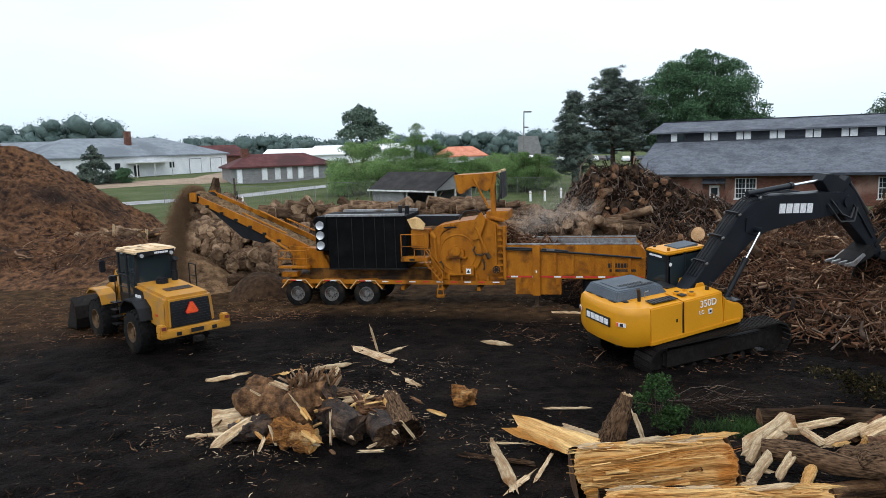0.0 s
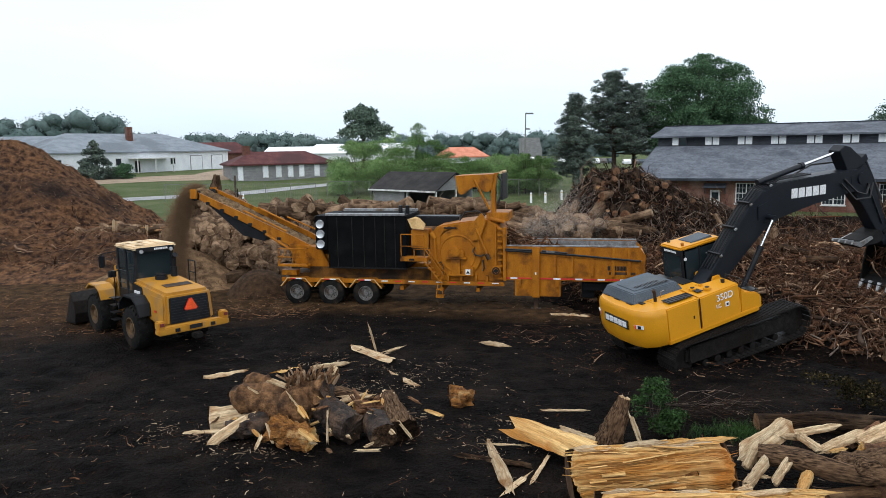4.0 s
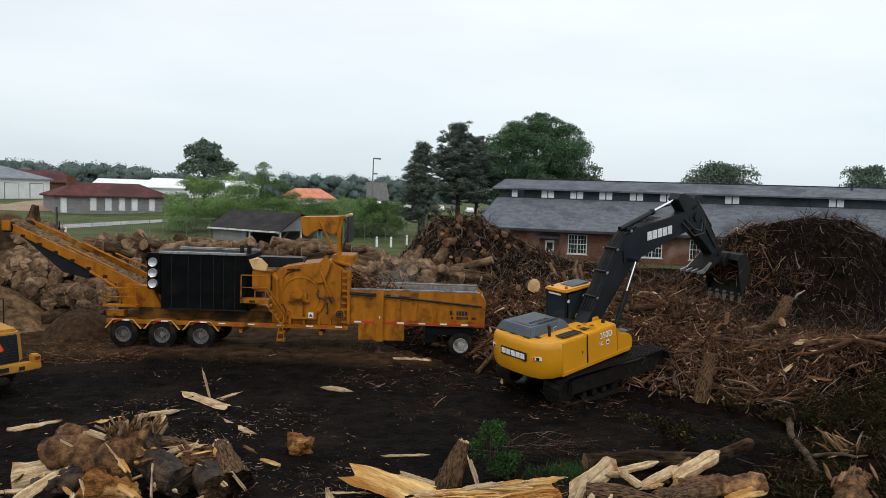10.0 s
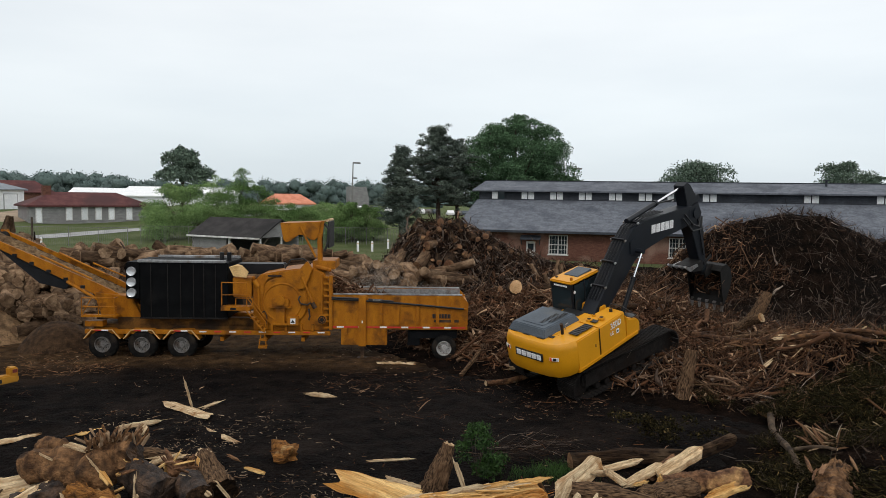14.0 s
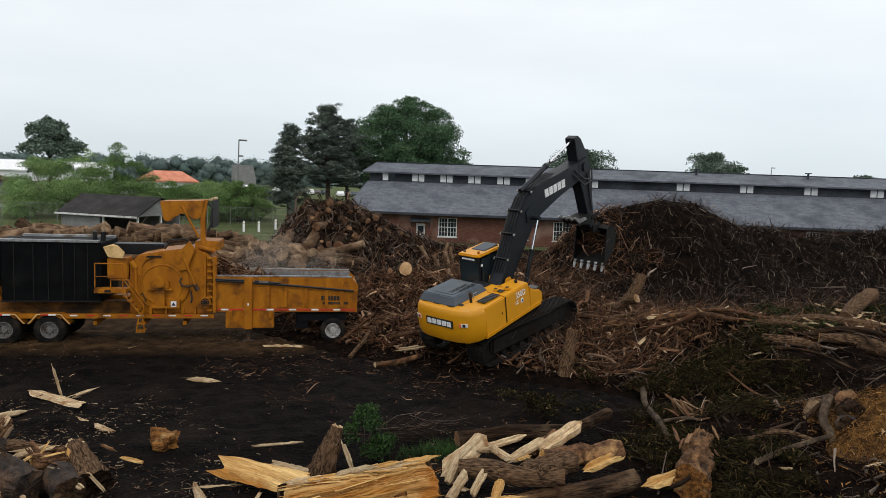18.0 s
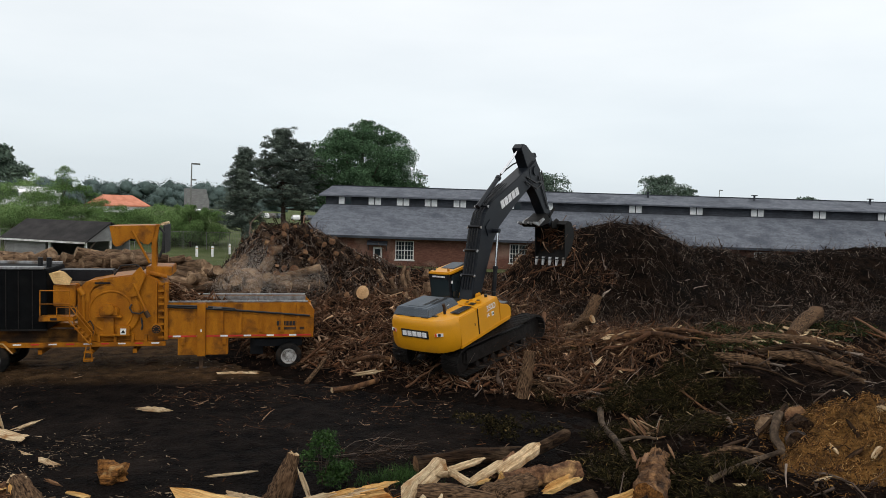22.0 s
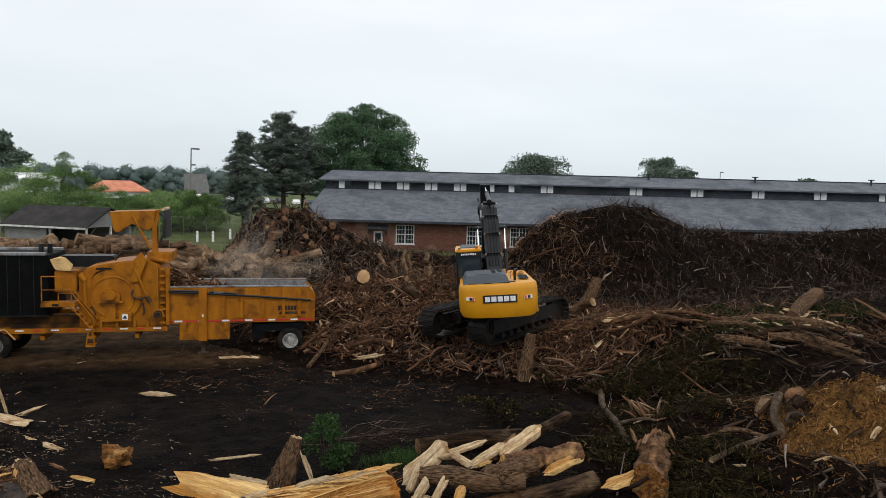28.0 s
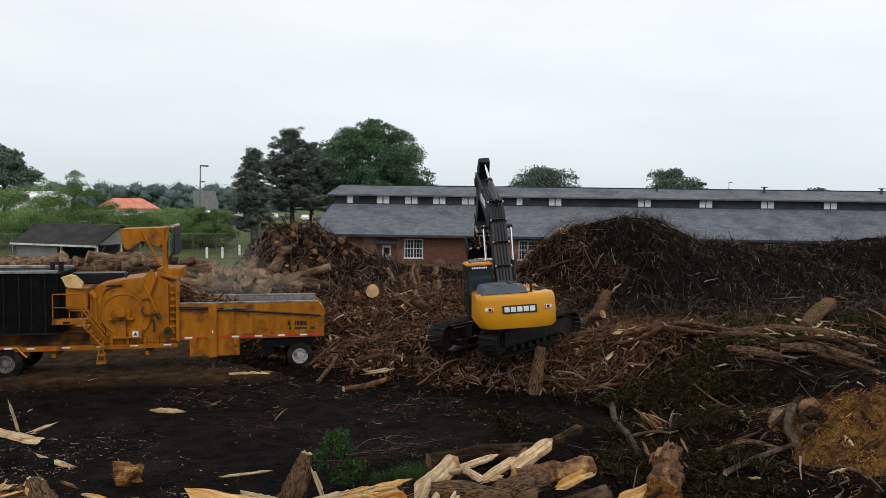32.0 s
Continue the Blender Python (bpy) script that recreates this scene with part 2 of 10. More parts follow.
M["chip_pile"] = surf("fresh_tan_grindings", (0.130, 0.076, 0.038), (0.36, 0.22, 0.115), 3.0, 0.95, 1.0, c3=(0.065, 0.038, 0.020), scale3=0.3, amount3=0.45, fine=14, dist=0.2)
M["sawdust"] = surf("yellow_brown_sawdust", (0.085, 0.040, 0.011), (0.27, 0.135, 0.036), 4.5, 0.95, 1.0, c3=(0.040, 0.021, 0.009), scale3=0.9, amount3=0.45, fine=18, dist=0.10)
M["frond"] = surf("dark_green_fronds", (0.8, 0.8, 0.8), (1.2, 1.2, 1.1), 1.5, 0.8, 0.0, fine=4, spec=0.04, tones=((0.0, (0.005, 0.0042, 0.002)), (0.45, (0.014, 0.0125, 0.005)), (0.8, (0.032, 0.026, 0.011)), (0.96, (0.070, 0.050, 0.022)), (1.0, (0.20, 0.14, 0.06))))
M["leaf"] = surf("green_broad_leaves", (0.010, 0.030, 0.006), (0.032, 0.072, 0.014), 0.8, 0.7, 0.0, fine=3, vary=0.6, island=True)
# oak and needle greens are lightened and greyed to carry distance haze
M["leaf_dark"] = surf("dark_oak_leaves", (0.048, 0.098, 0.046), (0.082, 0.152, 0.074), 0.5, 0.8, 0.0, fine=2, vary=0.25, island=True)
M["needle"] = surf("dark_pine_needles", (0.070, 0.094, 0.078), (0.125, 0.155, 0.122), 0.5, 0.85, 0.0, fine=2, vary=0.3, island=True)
# distance haze is mixed into these two leaf colours, paler and bluer
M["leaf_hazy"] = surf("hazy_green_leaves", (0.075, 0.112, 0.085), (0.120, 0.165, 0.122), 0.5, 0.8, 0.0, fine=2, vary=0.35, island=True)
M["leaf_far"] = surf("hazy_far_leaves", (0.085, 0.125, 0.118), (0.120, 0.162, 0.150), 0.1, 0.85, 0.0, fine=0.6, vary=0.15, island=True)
M["bush"] = surf("bright_spring_leaves", (0.125, 0.220, 0.070), (0.225, 0.335, 0.125), 0.4, 0.75, 0.0, c3=(0.080, 0.150, 0.040), scale3=0.12, amount3=0.45, fine=2, vary=0.4, island=True)
M["limb"] = surf("grey_brown_limbs", (0.05, 0.038, 0.03), (0.10, 0.078, 0.06), 3, 0.9, 0.4)
M["roof_slate"] = surf("grey_slate_shingles", (0.100, 0.110, 0.130), (0.150, 0.162, 0.185), 1.2, 0.85, 0.25, c3=(0.075, 0.083, 0.100), scale3=0.35, amount3=0.5, stretch=(1, 1, 4), fine=5)
M["clapboard"] = surf("dark_grey_clerestory_boards", (0.040, 0.045, 0.055), (0.065, 0.071, 0.084), 1.5, 0.85, 0.2, c3=(0.03, 0.034, 0.04), scale3=0.5, amount3=0.5, stretch=(1, 1, 6))
M["brick"] = surf("weathered_red_brick", (0.105, 0.046, 0.033), (0.160, 0.074, 0.052), 2.5, 0.9, 0.2, c3=(0.24, 0.15, 0.115), scale3=0.4, amount3=0.32, stretch=(1, 1, 3), fine=9)
M["white_wall"] = surf("white_painted_masonry", (0.74, 0.76, 0.78), (0.84, 0.86, 0.87), 0.7, 0.8, 0.1, c3=(0.66, 0.68, 0.69), scale3=0.2, amount3=0.4)
M["grey_wall"] = surf("grey_block_wall", (0.19, 0.19, 0.19), (0.27, 0.27, 0.265), 1.0, 0.9, 0.2, c3=(0.22, 0.21, 0.21), scale3=0.3, amount3=0.5, stretch=(1, 1, 3))
M["roof_grey"] = surf("blue_grey_shingle_roof", (0.185, 0.210, 0.235), (0.250, 0.275, 0.300), 0.8, 0.85, 0.1, c3=(0.15, 0.17, 0.19), scale3=0.15, amount3=0.5)
M["roof_red"] = surf("dull_red_shingle_roof", (0.085, 0.030, 0.030), (0.125, 0.048, 0.045), 1.0, 0.85, 0.1, c3=(0.07, 0.03, 0.03), scale3=0.2, amount3=0.5)
M["roof_dark"] = surf("dark_asphalt_shingle_roof", (0.024, 0.022, 0.022), (0.042, 0.039, 0.038), 1.2, 0.9, 0.2, c3=(0.02, 0.019, 0.019), scale3=0.4, amount3=0.5)
M["roof_white"] = surf("white_metal_roof", (0.80, 0.82, 0.82), (0.88, 0.89, 0.89), 0.5, 0.6, 0.05)
M["roof_orange"] = surf("orange_tile_roof", (0.55, 0.20, 0.12), (0.66, 0.27, 0.17), 0.8, 0.8, 0.1)
M["pane"] = glass("sky_reflecting_pane", (0.30, 0.32, 0.33))
M["road"] = surf("pale_gravel_road", (0.26, 0.26, 0.26), (0.36, 0.36, 0.35), 0.5, 0.9, 0.2, c3=(0.22, 0.21, 0.2), scale3=0.1, amount3=0.4, fine=4)
M["drive"] = surf("bare_dirt_drive", (0.27, 0.20, 0.14), (0.36, 0.28, 0.20), 0.4, 0.95, 0.2, c3=(0.20, 0.15, 0.1), scale3=0.08, amount3=0.4, fine=3)
M["dust"] = plain("pale_wood_dust", (0.50, 0.45, 0.40), 0.95, spec=0.0)
M["dust_brown"] = plain("falling_brown_grindings", (0.22, 0.140, 0.082), 0.95, spec=0.0)
M["post"] = surf("grey_galvanised_post", (0.16, 0.16, 0.15), (0.24, 0.24, 0.23), 4, 0.7, 0.05)


def ground_material():
    m = surf("yard_soil_and_grass", (0.0032, 0.0026, 0.0026), (0.0138, 0.0101, 0.0086), 2.0, 0.75, 1.0, c3=(0.024, 0.0172, 0.0140), scale3=0.42, amount3=0.36, fine=13, stretch=(0.8, 1, 1), dist=0.35, spec=0.04)
    nt = m.node_tree
    N, L = nt.nodes.new, nt.links.new
    b = nt.nodes["Principled BSDF"]
    col = b.inputs["Base Color"].links[0].from_socket
    tc = N("ShaderNodeTexCoord")
    sep = N("ShaderNodeSeparateXYZ"); L(tc.outputs["Object"], sep.inputs[0])
    nz = N("ShaderNodeTexNoise"); nz.inputs["Scale"].default_value = 0.22; nz.inputs["Detail"].default_value = 6
    L(tc.outputs["Object"], nz.inputs["Vector"])

    def layer(col, expr, lo, hi, c1, c2, sc, wob):
        a = N("ShaderNodeVectorMath"); a.operation = "DOT_PRODUCT"; a.inputs[1].default_value = (*expr, 0)
        L(tc.outputs["Object"], a.inputs[0])
        s = N("ShaderNodeMath"); s.operation = "MULTIPLY_ADD"; s.inputs[1].default_value = wob
        L(nz.outputs[0], s.inputs[0]); L(a.outputs["Value"], s.inputs[2])
        r = N("ShaderNodeMapRange"); r.inputs[1].default_value, r.inputs[2].default_value = lo + wob / 2, hi + wob / 2
        L(s.outputs[0], r.inputs[0])
        n = N("ShaderNodeTexNoise"); n.inputs["Scale"].default_value = sc; n.inputs["Detail"].default_value = 6
        L(tc.outputs["Object"], n.inputs["Vector"])
        cr = N("ShaderNodeValToRGB")
        cr.color_ramp.elements[0].position, cr.color_ramp.elements[0].color = 0.32, (*c1, 1)
        cr.color_ramp.elements[1].position, cr.color_ramp.elements[1].color = 0.68, (*c2, 1)
        L(n.outputs[0], cr.inputs[0])
        mx = N("ShaderNodeMix"); mx.data_type = "RGBA"
        L(r.outputs[0], mx.inputs[0]); L(col, mx.inputs[6]); L(cr.outputs[0], mx.inputs[7])
        return mx.outputs[2]

    # trodden brown grindings towards the conveyor, then grass beyond the log rows
    col = layer(col, (-0.34, 0.94), 27.0, 31.5, (0.022, 0.012, 0.007), (0.105, 0.056, 0.026), 1.6, 5.0)
    col = layer(col, (0.206, 0.978), 26.3, 27.7, (0.026, 0.015, 0.008), (0.125, 0.072, 0.034), 1.8, 2.2)
    col = layer(col, (0.0, 1.0), 51.0, 58.0, (0.095, 0.128, 0.048), (0.155, 0.178, 0.082), 0.25, 6.0)
    L(col, b.inputs["Base Color"])
    return m


M["ground"] = ground_material()

# ---- mesh helpers ----
rng = np.random.default_rng(7)


class MB:
    """Gathers vertices and faces of one part."""

    def __init__(self):
        self.v, self.f = [], []

    def add(self, vs, fs):
        n = len(self.v)
        self.v += [tuple(map(float, p)) for p in vs]
        self.f += [tuple(i + n for i in q) for q in fs]
        return self

    def box(self, c, s, m=None):
        x, y, z = (v / 2 for v in s)
        vs = [Vector((c[0] + a * x, c[1] + b * y, c[2] + d * z)) for a in (-1, 1) for b in (-1, 1) for d in (-1, 1)]
        if m:
            vs = [m @ v for v in vs]
        return self.add(vs, [(0, 1, 3, 2), (4, 6, 7, 5), (0, 4, 5, 1), (2, 3, 7, 6), (0, 2, 6, 4), (1, 5, 7, 3)])

    def hexa(self, p):
        """Eight corners: bottom loop of four, then the top loop."""
        return self.add(p, [(3, 2, 1, 0), (4, 5, 6, 7), (0, 1, 5, 4), (1, 2, 6, 5), (2, 3, 7, 6), (3, 0, 4, 7)])

    def prism(self, poly, axis, a, b):
        """A polygon of (u, v) pulled along an axis from a to b: u, v are the other two axes in xyz order."""
        n = len(poly)
        put = {0: lambda u, v, w: (w, u, v), 1: lambda u, v, w: (u, w, v), 2: lambda u, v, w: (u, v, w)}[axis]
        vs = [put(u, v, a) for u, v in poly] + [put(u, v, b) for u, v in poly]
        return self.add(vs, [tuple(range(n)), tuple(range(2 * n - 1, n - 1, -1))] + [(i, (i + 1) % n, n + (i + 1) % n, n + i) for i in range(n)])

    def cyl(self, p, q, r, r2=None, n=12, caps=True):
        p, q = Vector(p), Vector(q)
        r2 = r if r2 is None else r2
        d = (q - p).normalized()
        u = d.orthogonal().normalized()
        w = d.cross(u)
        vs = []
        for c, rr in ((p, r), (q, r2)):
            vs += [c + rr * (math.cos(2 * math.pi * i / n) * u + math.sin(2 * math.pi * i / n) * w) for i in range(n)]
        fs = [(i, (i + 1) % n, n + (i + 1) % n, n + i) for i in range(n)]
        if caps:
            fs += [tuple(range(n - 1, -1, -1)), tuple(range(n, 2 * n))]
        return self.add(vs, fs)

    def tube(self, pts, r, n=6):
        for a, b in zip(pts[:-1], pts[1:]):
            self.cyl(a, b, r, n=n)
        return self

    def lathe(self, prof, axis=0, n=24, c=(0, 0, 0)):
        """Turns (along, radius) pairs round an axis."""
        vs, fs, k = [], [], len(prof)
        for i in range(n):
            a = 2 * math.pi * i / n
            for t, r in prof:
                p = (t, r * math.cos(a), r * math.sin(a)) if axis == 0 else (r * math.cos(a), t, r * math.sin(a)) if axis == 1 else (r * math.cos(a), r * math.sin(a), t)
                vs.append((p[0] + c[0], p[1] + c[1], p[2] + c[2]))
        for i in range(n):
            j = (i + 1) % n
            fs += [(i * k + m, i * k + m + 1, j * k + m + 1, j * k + m) for m in range(k - 1)]
        return self.add(vs, fs)


def part(name, mb, material, parent=None, label="", bevel=0.0, smooth=False, at=None):
    me = bpy.data.meshes.new(name)
    me.from_pydata(mb.v, [], mb.f)
    bm = bmesh.new()
    bm.from_mesh(me)
    bmesh.ops.recalc_face_normals(bm, faces=bm.faces)
    if bevel:
        es = [e for e in bm.edges if len(e.link_faces) == 2 and e.calc_face_angle(0) > 0.5]
        bmesh.ops.bevel(bm, geom=es, offset=bevel, segments=2, affect="EDGES", clamp_overlap=True)
    if smooth:
        for f in bm.faces:
            f.smooth = True
        for e in bm.edges:
            if len(e.link_faces) == 2 and e.calc_face_angle(0) > 0.7:
                e.smooth = False
    bm.to_mesh(me)
    bm.free()
    me.materials.append(M[material] if isinstance(material, str) else material)
    ob = new(name, me)
    if parent:
        ob.parent = parent
    if at is not None:
        ob.matrix_basis = at
    if label:
        tagged(ob, label)
    return ob


def bulk(name, V, Fc, material, smooth=False, parent=None):
    """One mesh from arrays: V (n, 3), Fc (m, k)."""
    V, Fc = np.asarray(V, np.float32), np.asarray(Fc, np.int32)
    me = bpy.data.meshes.new(name)
    k = Fc.shape[1]
    me.vertices.add(len(V)); me.vertices.foreach_set("co", V.ravel())
    me.loops.add(Fc.size); me.loops.foreach_set("vertex_index", Fc.ravel())
    me.polygons.add(len(Fc))
    me.polygons.foreach_set("loop_start", np.arange(0, Fc.size, k, dtype=np.int32))
    if smooth:
        me.polygons.foreach_set("use_smooth", np.ones(len(Fc), bool))
    me.update(calc_edges=True)
    me.materials.append(M[material])
    ob = new(name, me)
    if parent:
        ob.parent = parent
    return ob


def thing(name, m, label, category, group=""):
    ob = new(name)
    ob.empty_display_size = 0.3
    ob.matrix_basis = m
    return tagged(ob, label, category, group)


def smooth01(t):
    t = np.clip(t, 0, 1)
    return t * t * (3 - 2 * t)


def lattice_noise(x, y, seed=0):
    """Value noise over arrays."""
    xi, yi = np.floor(x).astype(np.int64), np.floor(y).astype(np.int64)
    xf, yf = smooth01(x - xi), smooth01(y - yi)

    def h(a, b):
        n = (a * 374761393 + b * 668265263 + seed * 1442695041) & 0x7FFFFFFF
        n = ((n ^ (n >> 13)) * 1274126177) & 0x7FFFFFFF
        return ((n ^ (n >> 16)) & 0xFFFF) / 65535.0
    return (h(xi, yi) * (1 - xf) + h(xi + 1, yi) * xf) * (1 - yf) + (h(xi, yi + 1) * (1 - xf) + h(xi + 1, yi + 1) * xf) * yf


def fbm(x, y, f, octaves=3, seed=0):
    s, a = 0, 0.5
    for o in range(octaves):
        s = s + a * (lattice_noise(x * f, y * f, seed + o) - 0.5)
        f, a = f * 2.1, a * 0.5
    return s


# ---- the lie of the land ----
def ground_z(x, y):
    x, y = np.asarray(x, float), np.asarray(y, float)
    r = np.hypot(x, y)
    az = np.degrees(np.arctan2(x, y))
    far = 3.0 * smooth01((r - 58) / 110) * smooth01((32 - az) / 34) * smooth01((az + 150) / 60)
    ruts = fbm(x * 0.55, y, 0.9, 4, 3) * 0.24 + fbm(x, y, 0.25, 2, 9) * 0.25
    wheel_ruts = 0.040 * np.sin((0.45 * x + y) * 4.0 + fbm(x, y, 0.22, 2, 15) * 16) * smooth01((2 - x) / 4) * smooth01((26 - y) / 5)
    lane = smooth01(1 - np.abs(np.mod((y - 0.55 * x) / 1.9 + fbm(x, y, 0.12, 2, 19) * 2.2, 1.0) - 0.5) / 0.22)
    tread = np.sin((y * 0.55 + x + fbm(x, y, 0.4, 2, 18) * 1.2) * 17.0)
    wheel_ruts = wheel_ruts + lane * (0.016 * tread - 0.055) * smooth01((1 - x) / 4) * smooth01((25 - y) / 5)
    clods = fbm(x, y, 2.6, 3, 17) * 0.10 * smooth01((34 - r) / 12)
    rut = 0.20 * np.exp(-((x - 7.6) / 2.6) ** 2 - ((y - 22.2) / 2.2) ** 2)
    dip = rut + 0.95 * np.exp(-((x + 27) / 15) ** 2 - ((y - 124) / 11) ** 2)
    return far - dip + (ruts + wheel_ruts + clods) * smooth01((60 - r) / 25) - 0.02


EDGE = [(4.5, 60), (5.0, 30), (7.0, 25.8), (11.2, 21.6), (13.2, 18.8), (12.6, 16.6), (10.8, 14.6), (10.4, 12.0), (11.0, 8.0), (13.0, 4.0)]
MOUNDS = [  # x, y, height, reach along and across, turn
    (10.6, 44.0, 3.1, 3.7, 3.4, 0), (8.9, 45.0, 1.0, 1.9, 2.6, 0), (12.7, 43.4, 0.7, 2.2, 2.2, 0), (14.5, 41.5, 1.1, 3.4, 3.0, 0), (17.5, 43.0, 0.9, 3.4, 2.4, 0), (21.0, 42.5, 0.8, 3.2, 2.4, 0),
    (28.3, 34.5, 4.25, 4.4, 4.2, -20), (24.0, 36.2, 1.9, 2.6, 3.0, 0), (34.5, 35.0, 2.5, 5.0, 4.2, -10), (44.0, 34.0, 2.6, 7.5, 4.6, -8),
    (56.0, 31.0, 3.5, 9.0, 5.0, -8), (72.0, 27.0, 3.4, 10.0, 6.0, -8), (20.5, 22.0, 0.5, 4.0, 2.6, -35), (25.5, 17.5, 1.2, 4.5, 3.0, -35),
    (21.0, 15.5, 0.5, 3.5, 3.0, 0), (14.0, 33.0, 0.7, 4.5, 3.6, 0), (18.8, 19.0, 0.75, 3.4, 1.2, -52), (16.4, 15.4, -0.85, 2.8, 1.5, -40)]


def debris_z(x, y):
    """Height of the bed of brush, and of the heaps on it, above the ground."""
    x, y = np.asarray(x, float), np.asarray(y, float)
    ex = np.interp(y, [p[1] for p in EDGE][::-1], [p[0] for p in EDGE][::-1])
    ex = ex + fbm(x, y, 0.5, 2, 21) * 1.6
    d = (x - ex) * 0.75
    bed = 1.02 * smooth01((d + 0.6) / 5.2) * smooth01((62 - y) / 12)
    z = bed
    for mx, my, h, a, b, turn in MOUNDS:
        c, s = math.cos(radians(turn)), math.sin(radians(turn))
        u, v = ((x - mx) * c + (y - my) * s) / a, (-(x - mx) * s + (y - my) * c) / b
        rr = np.sqrt(u * u + v * v)
        z = z + h * np.where(rr < 2.2, np.exp(-1.1 * rr ** 2.2), 0)
    lump = fbm(x, y, 0.55, 3, 31) * 1.3 + fbm(x, y, 1.6, 2, 41) * 0.35
    clear = smooth01((np.hypot(x - 12.3, y - 22.9) - 2.6) / 3.0)
    return np.where(d > -0.6, z + lump * np.clip(z, 0, 1.2) * 0.55 * clear, -0.3)


LOGBEDS = [(-12.3, 38.5, 2.6, 4.0, 2.4, 8), (-13.7, 43.5, 3.8, 3.0, 2.6, 0), (-9.6, 45.6, 3.0, 3.6, 2.4, 0), (-5.0, 46.0, 2.9, 6.0, 2.2, 0), (2.0, 45.5, 2.9, 5.5, 2.2, 0), (-20, 47, 1.6, 5, 2.5, 0),
           (6.6, 40.0, 2.3, 4.2, 2.4, -8), (-9.0, 40.0, 2.2, 3.2, 2.2, 0), (-9.6, 36.9, 1.35, 3.0, 1.9, 0)]


def logs_z(x, y):
    x, y = np.asarray(x, float), np.asarray(y, float)
    z = np.zeros_like(x) - 0.3
    for mx, my, h, a, b, turn in LOGBEDS:
        rr = np.sqrt(((x - mx) / a) ** 2 + ((y - my) / b) ** 2)
        z = np.maximum(z, h * np.exp(-1.2 * rr ** 3.0) - 0.25)
    return z


def build_ground():
    rad = np.concatenate([[0.01], np.geomspace(2.5, 9, 12), np.geomspace(9.15, 34, 260), np.geomspace(34.8, 1600, 110)])
    front = np.concatenate([np.linspace(-45, 28, 330), np.linspace(28.5, 75, 100)])
    rest = np.linspace(75, 315, 60)[1:-1]
    az = np.radians(np.concatenate([front, rest]))
    A, R = np.meshgrid(az, rad)
    X, Y = R * np.sin(A), R * np.cos(A)
    Z = ground_z(X, Y)
    n, k = len(rad), len(az)
    idx = np.arange(n * k).reshape(n, k)
    nxt = np.roll(idx, -1, axis=1)
    F = np.stack([idx[:-1].ravel(), nxt[:-1].ravel(), nxt[1:].ravel(), idx[1:].ravel()], 1)[:, ::-1]
    ob = bulk("ground", np.stack([X.ravel(), Y.ravel(), Z.ravel()], 1), F, "ground", True)
    tagged(ob, "dark rutted muddy yard turning to grass beyond", "ground", kind="structure")


build_ground()


def heap(name, x0, x1, y0, y1, step, zf, material, label, category, low=-0.12, kind=""):
    """A heap's body as a height field, with the cells that lie under the ground left out."""
    xs, ys = np.arange(x0, x1, step), np.arange(y0, y1, step)
    X, Y = np.meshgrid(xs, ys)
    Z = zf(X, Y)
    keep = Z > low
    X = X + fbm(X, Y, 1.1, 2, 51) * step * 0.8
    Zw = Z + ground_z(X, Y)
    n, k = X.shape
    idx = np.arange(n * k).reshape(n, k)
    cell = keep[:-1, :-1] | keep[1:, :-1] | keep[:-1, 1:] | keep[1:, 1:]
    F = np.stack([idx[:-1, :-1][cell], idx[:-1, 1:][cell], idx[1:, 1:][cell], idx[1:, :-1][cell]], 1)
    used, inv = np.unique(F, return_inverse=True)
    V = np.stack([X.ravel(), Y.ravel(), Zw.ravel()], 1)[used]
    ob = bulk(name, V, inv.reshape(-1, 4), material, True)
    return tagged(ob, label, category, kind=kind)


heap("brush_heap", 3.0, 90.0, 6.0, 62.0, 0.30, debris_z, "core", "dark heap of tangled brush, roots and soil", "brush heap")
M["dusty_soil"] = surf("dusty_soil_and_grindings", (0.055, 0.032, 0.019), (0.185, 0.110, 0.060), 2.0, 0.95, 1.0, c3=(0.020, 0.013, 0.008), scale3=0.5, amount3=0.4, fine=10, dist=0.25)
heap("log_pile_bed", -28.0, 14.0, 33.0, 54.0, 0.35, logs_z, "dusty_soil", "dusty soil and bark under the stacked logs", "soil heap")


def mulch_z(x, y):
    def cone(cx, cy, h, r, p=1.15):
        d = np.hypot(x - cx, (y - cy)) / r
        return h * np.clip(1 - d ** p, -0.2, 1)
    z = np.maximum(cone(-32.2, 54.0, 7.4, 11.6), cone(-27.6, 53.0, 4.5, 7.6))
    z = np.maximum(z, cone(-40.0, 54.0, 6.6, 13))
    z = np.maximum(z, cone(-27, 45, 2.3, 9, 1.4))
    z = np.maximum(z, cone(-20.5, 43, 1.4, 7, 1.4))
    return z + fbm(x, y, 0.35, 3, 61) * 1.3 * np.clip(z, 0, 1) + (fbm(x, y, 0.8, 2, 65) * 0.9 + fbm(x, y, 1.5, 3, 66) * 0.7 + fbm(x, y, 3.5, 2, 67) * 0.35) * np.clip(z, 0, 1)


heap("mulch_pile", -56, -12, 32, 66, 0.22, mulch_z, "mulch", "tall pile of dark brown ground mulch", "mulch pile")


def chips_z(x, y):
    def cone(cx, cy, h, r, p=1.2):
        return h * np.clip(1 - (np.hypot(x - cx, y - cy) / r) ** p, -0.2, 1)
    z = np.maximum(cone(-12.9, 36.0, 1.75, 3.4), cone(-15.2, 37.0, 0.9, 3.0))
    return z + (fbm(x, y, 0.9, 3, 71) * 0.35 + fbm(x, y, 3.0, 2, 72) * 0.15) * np.clip(z, 0, 1)


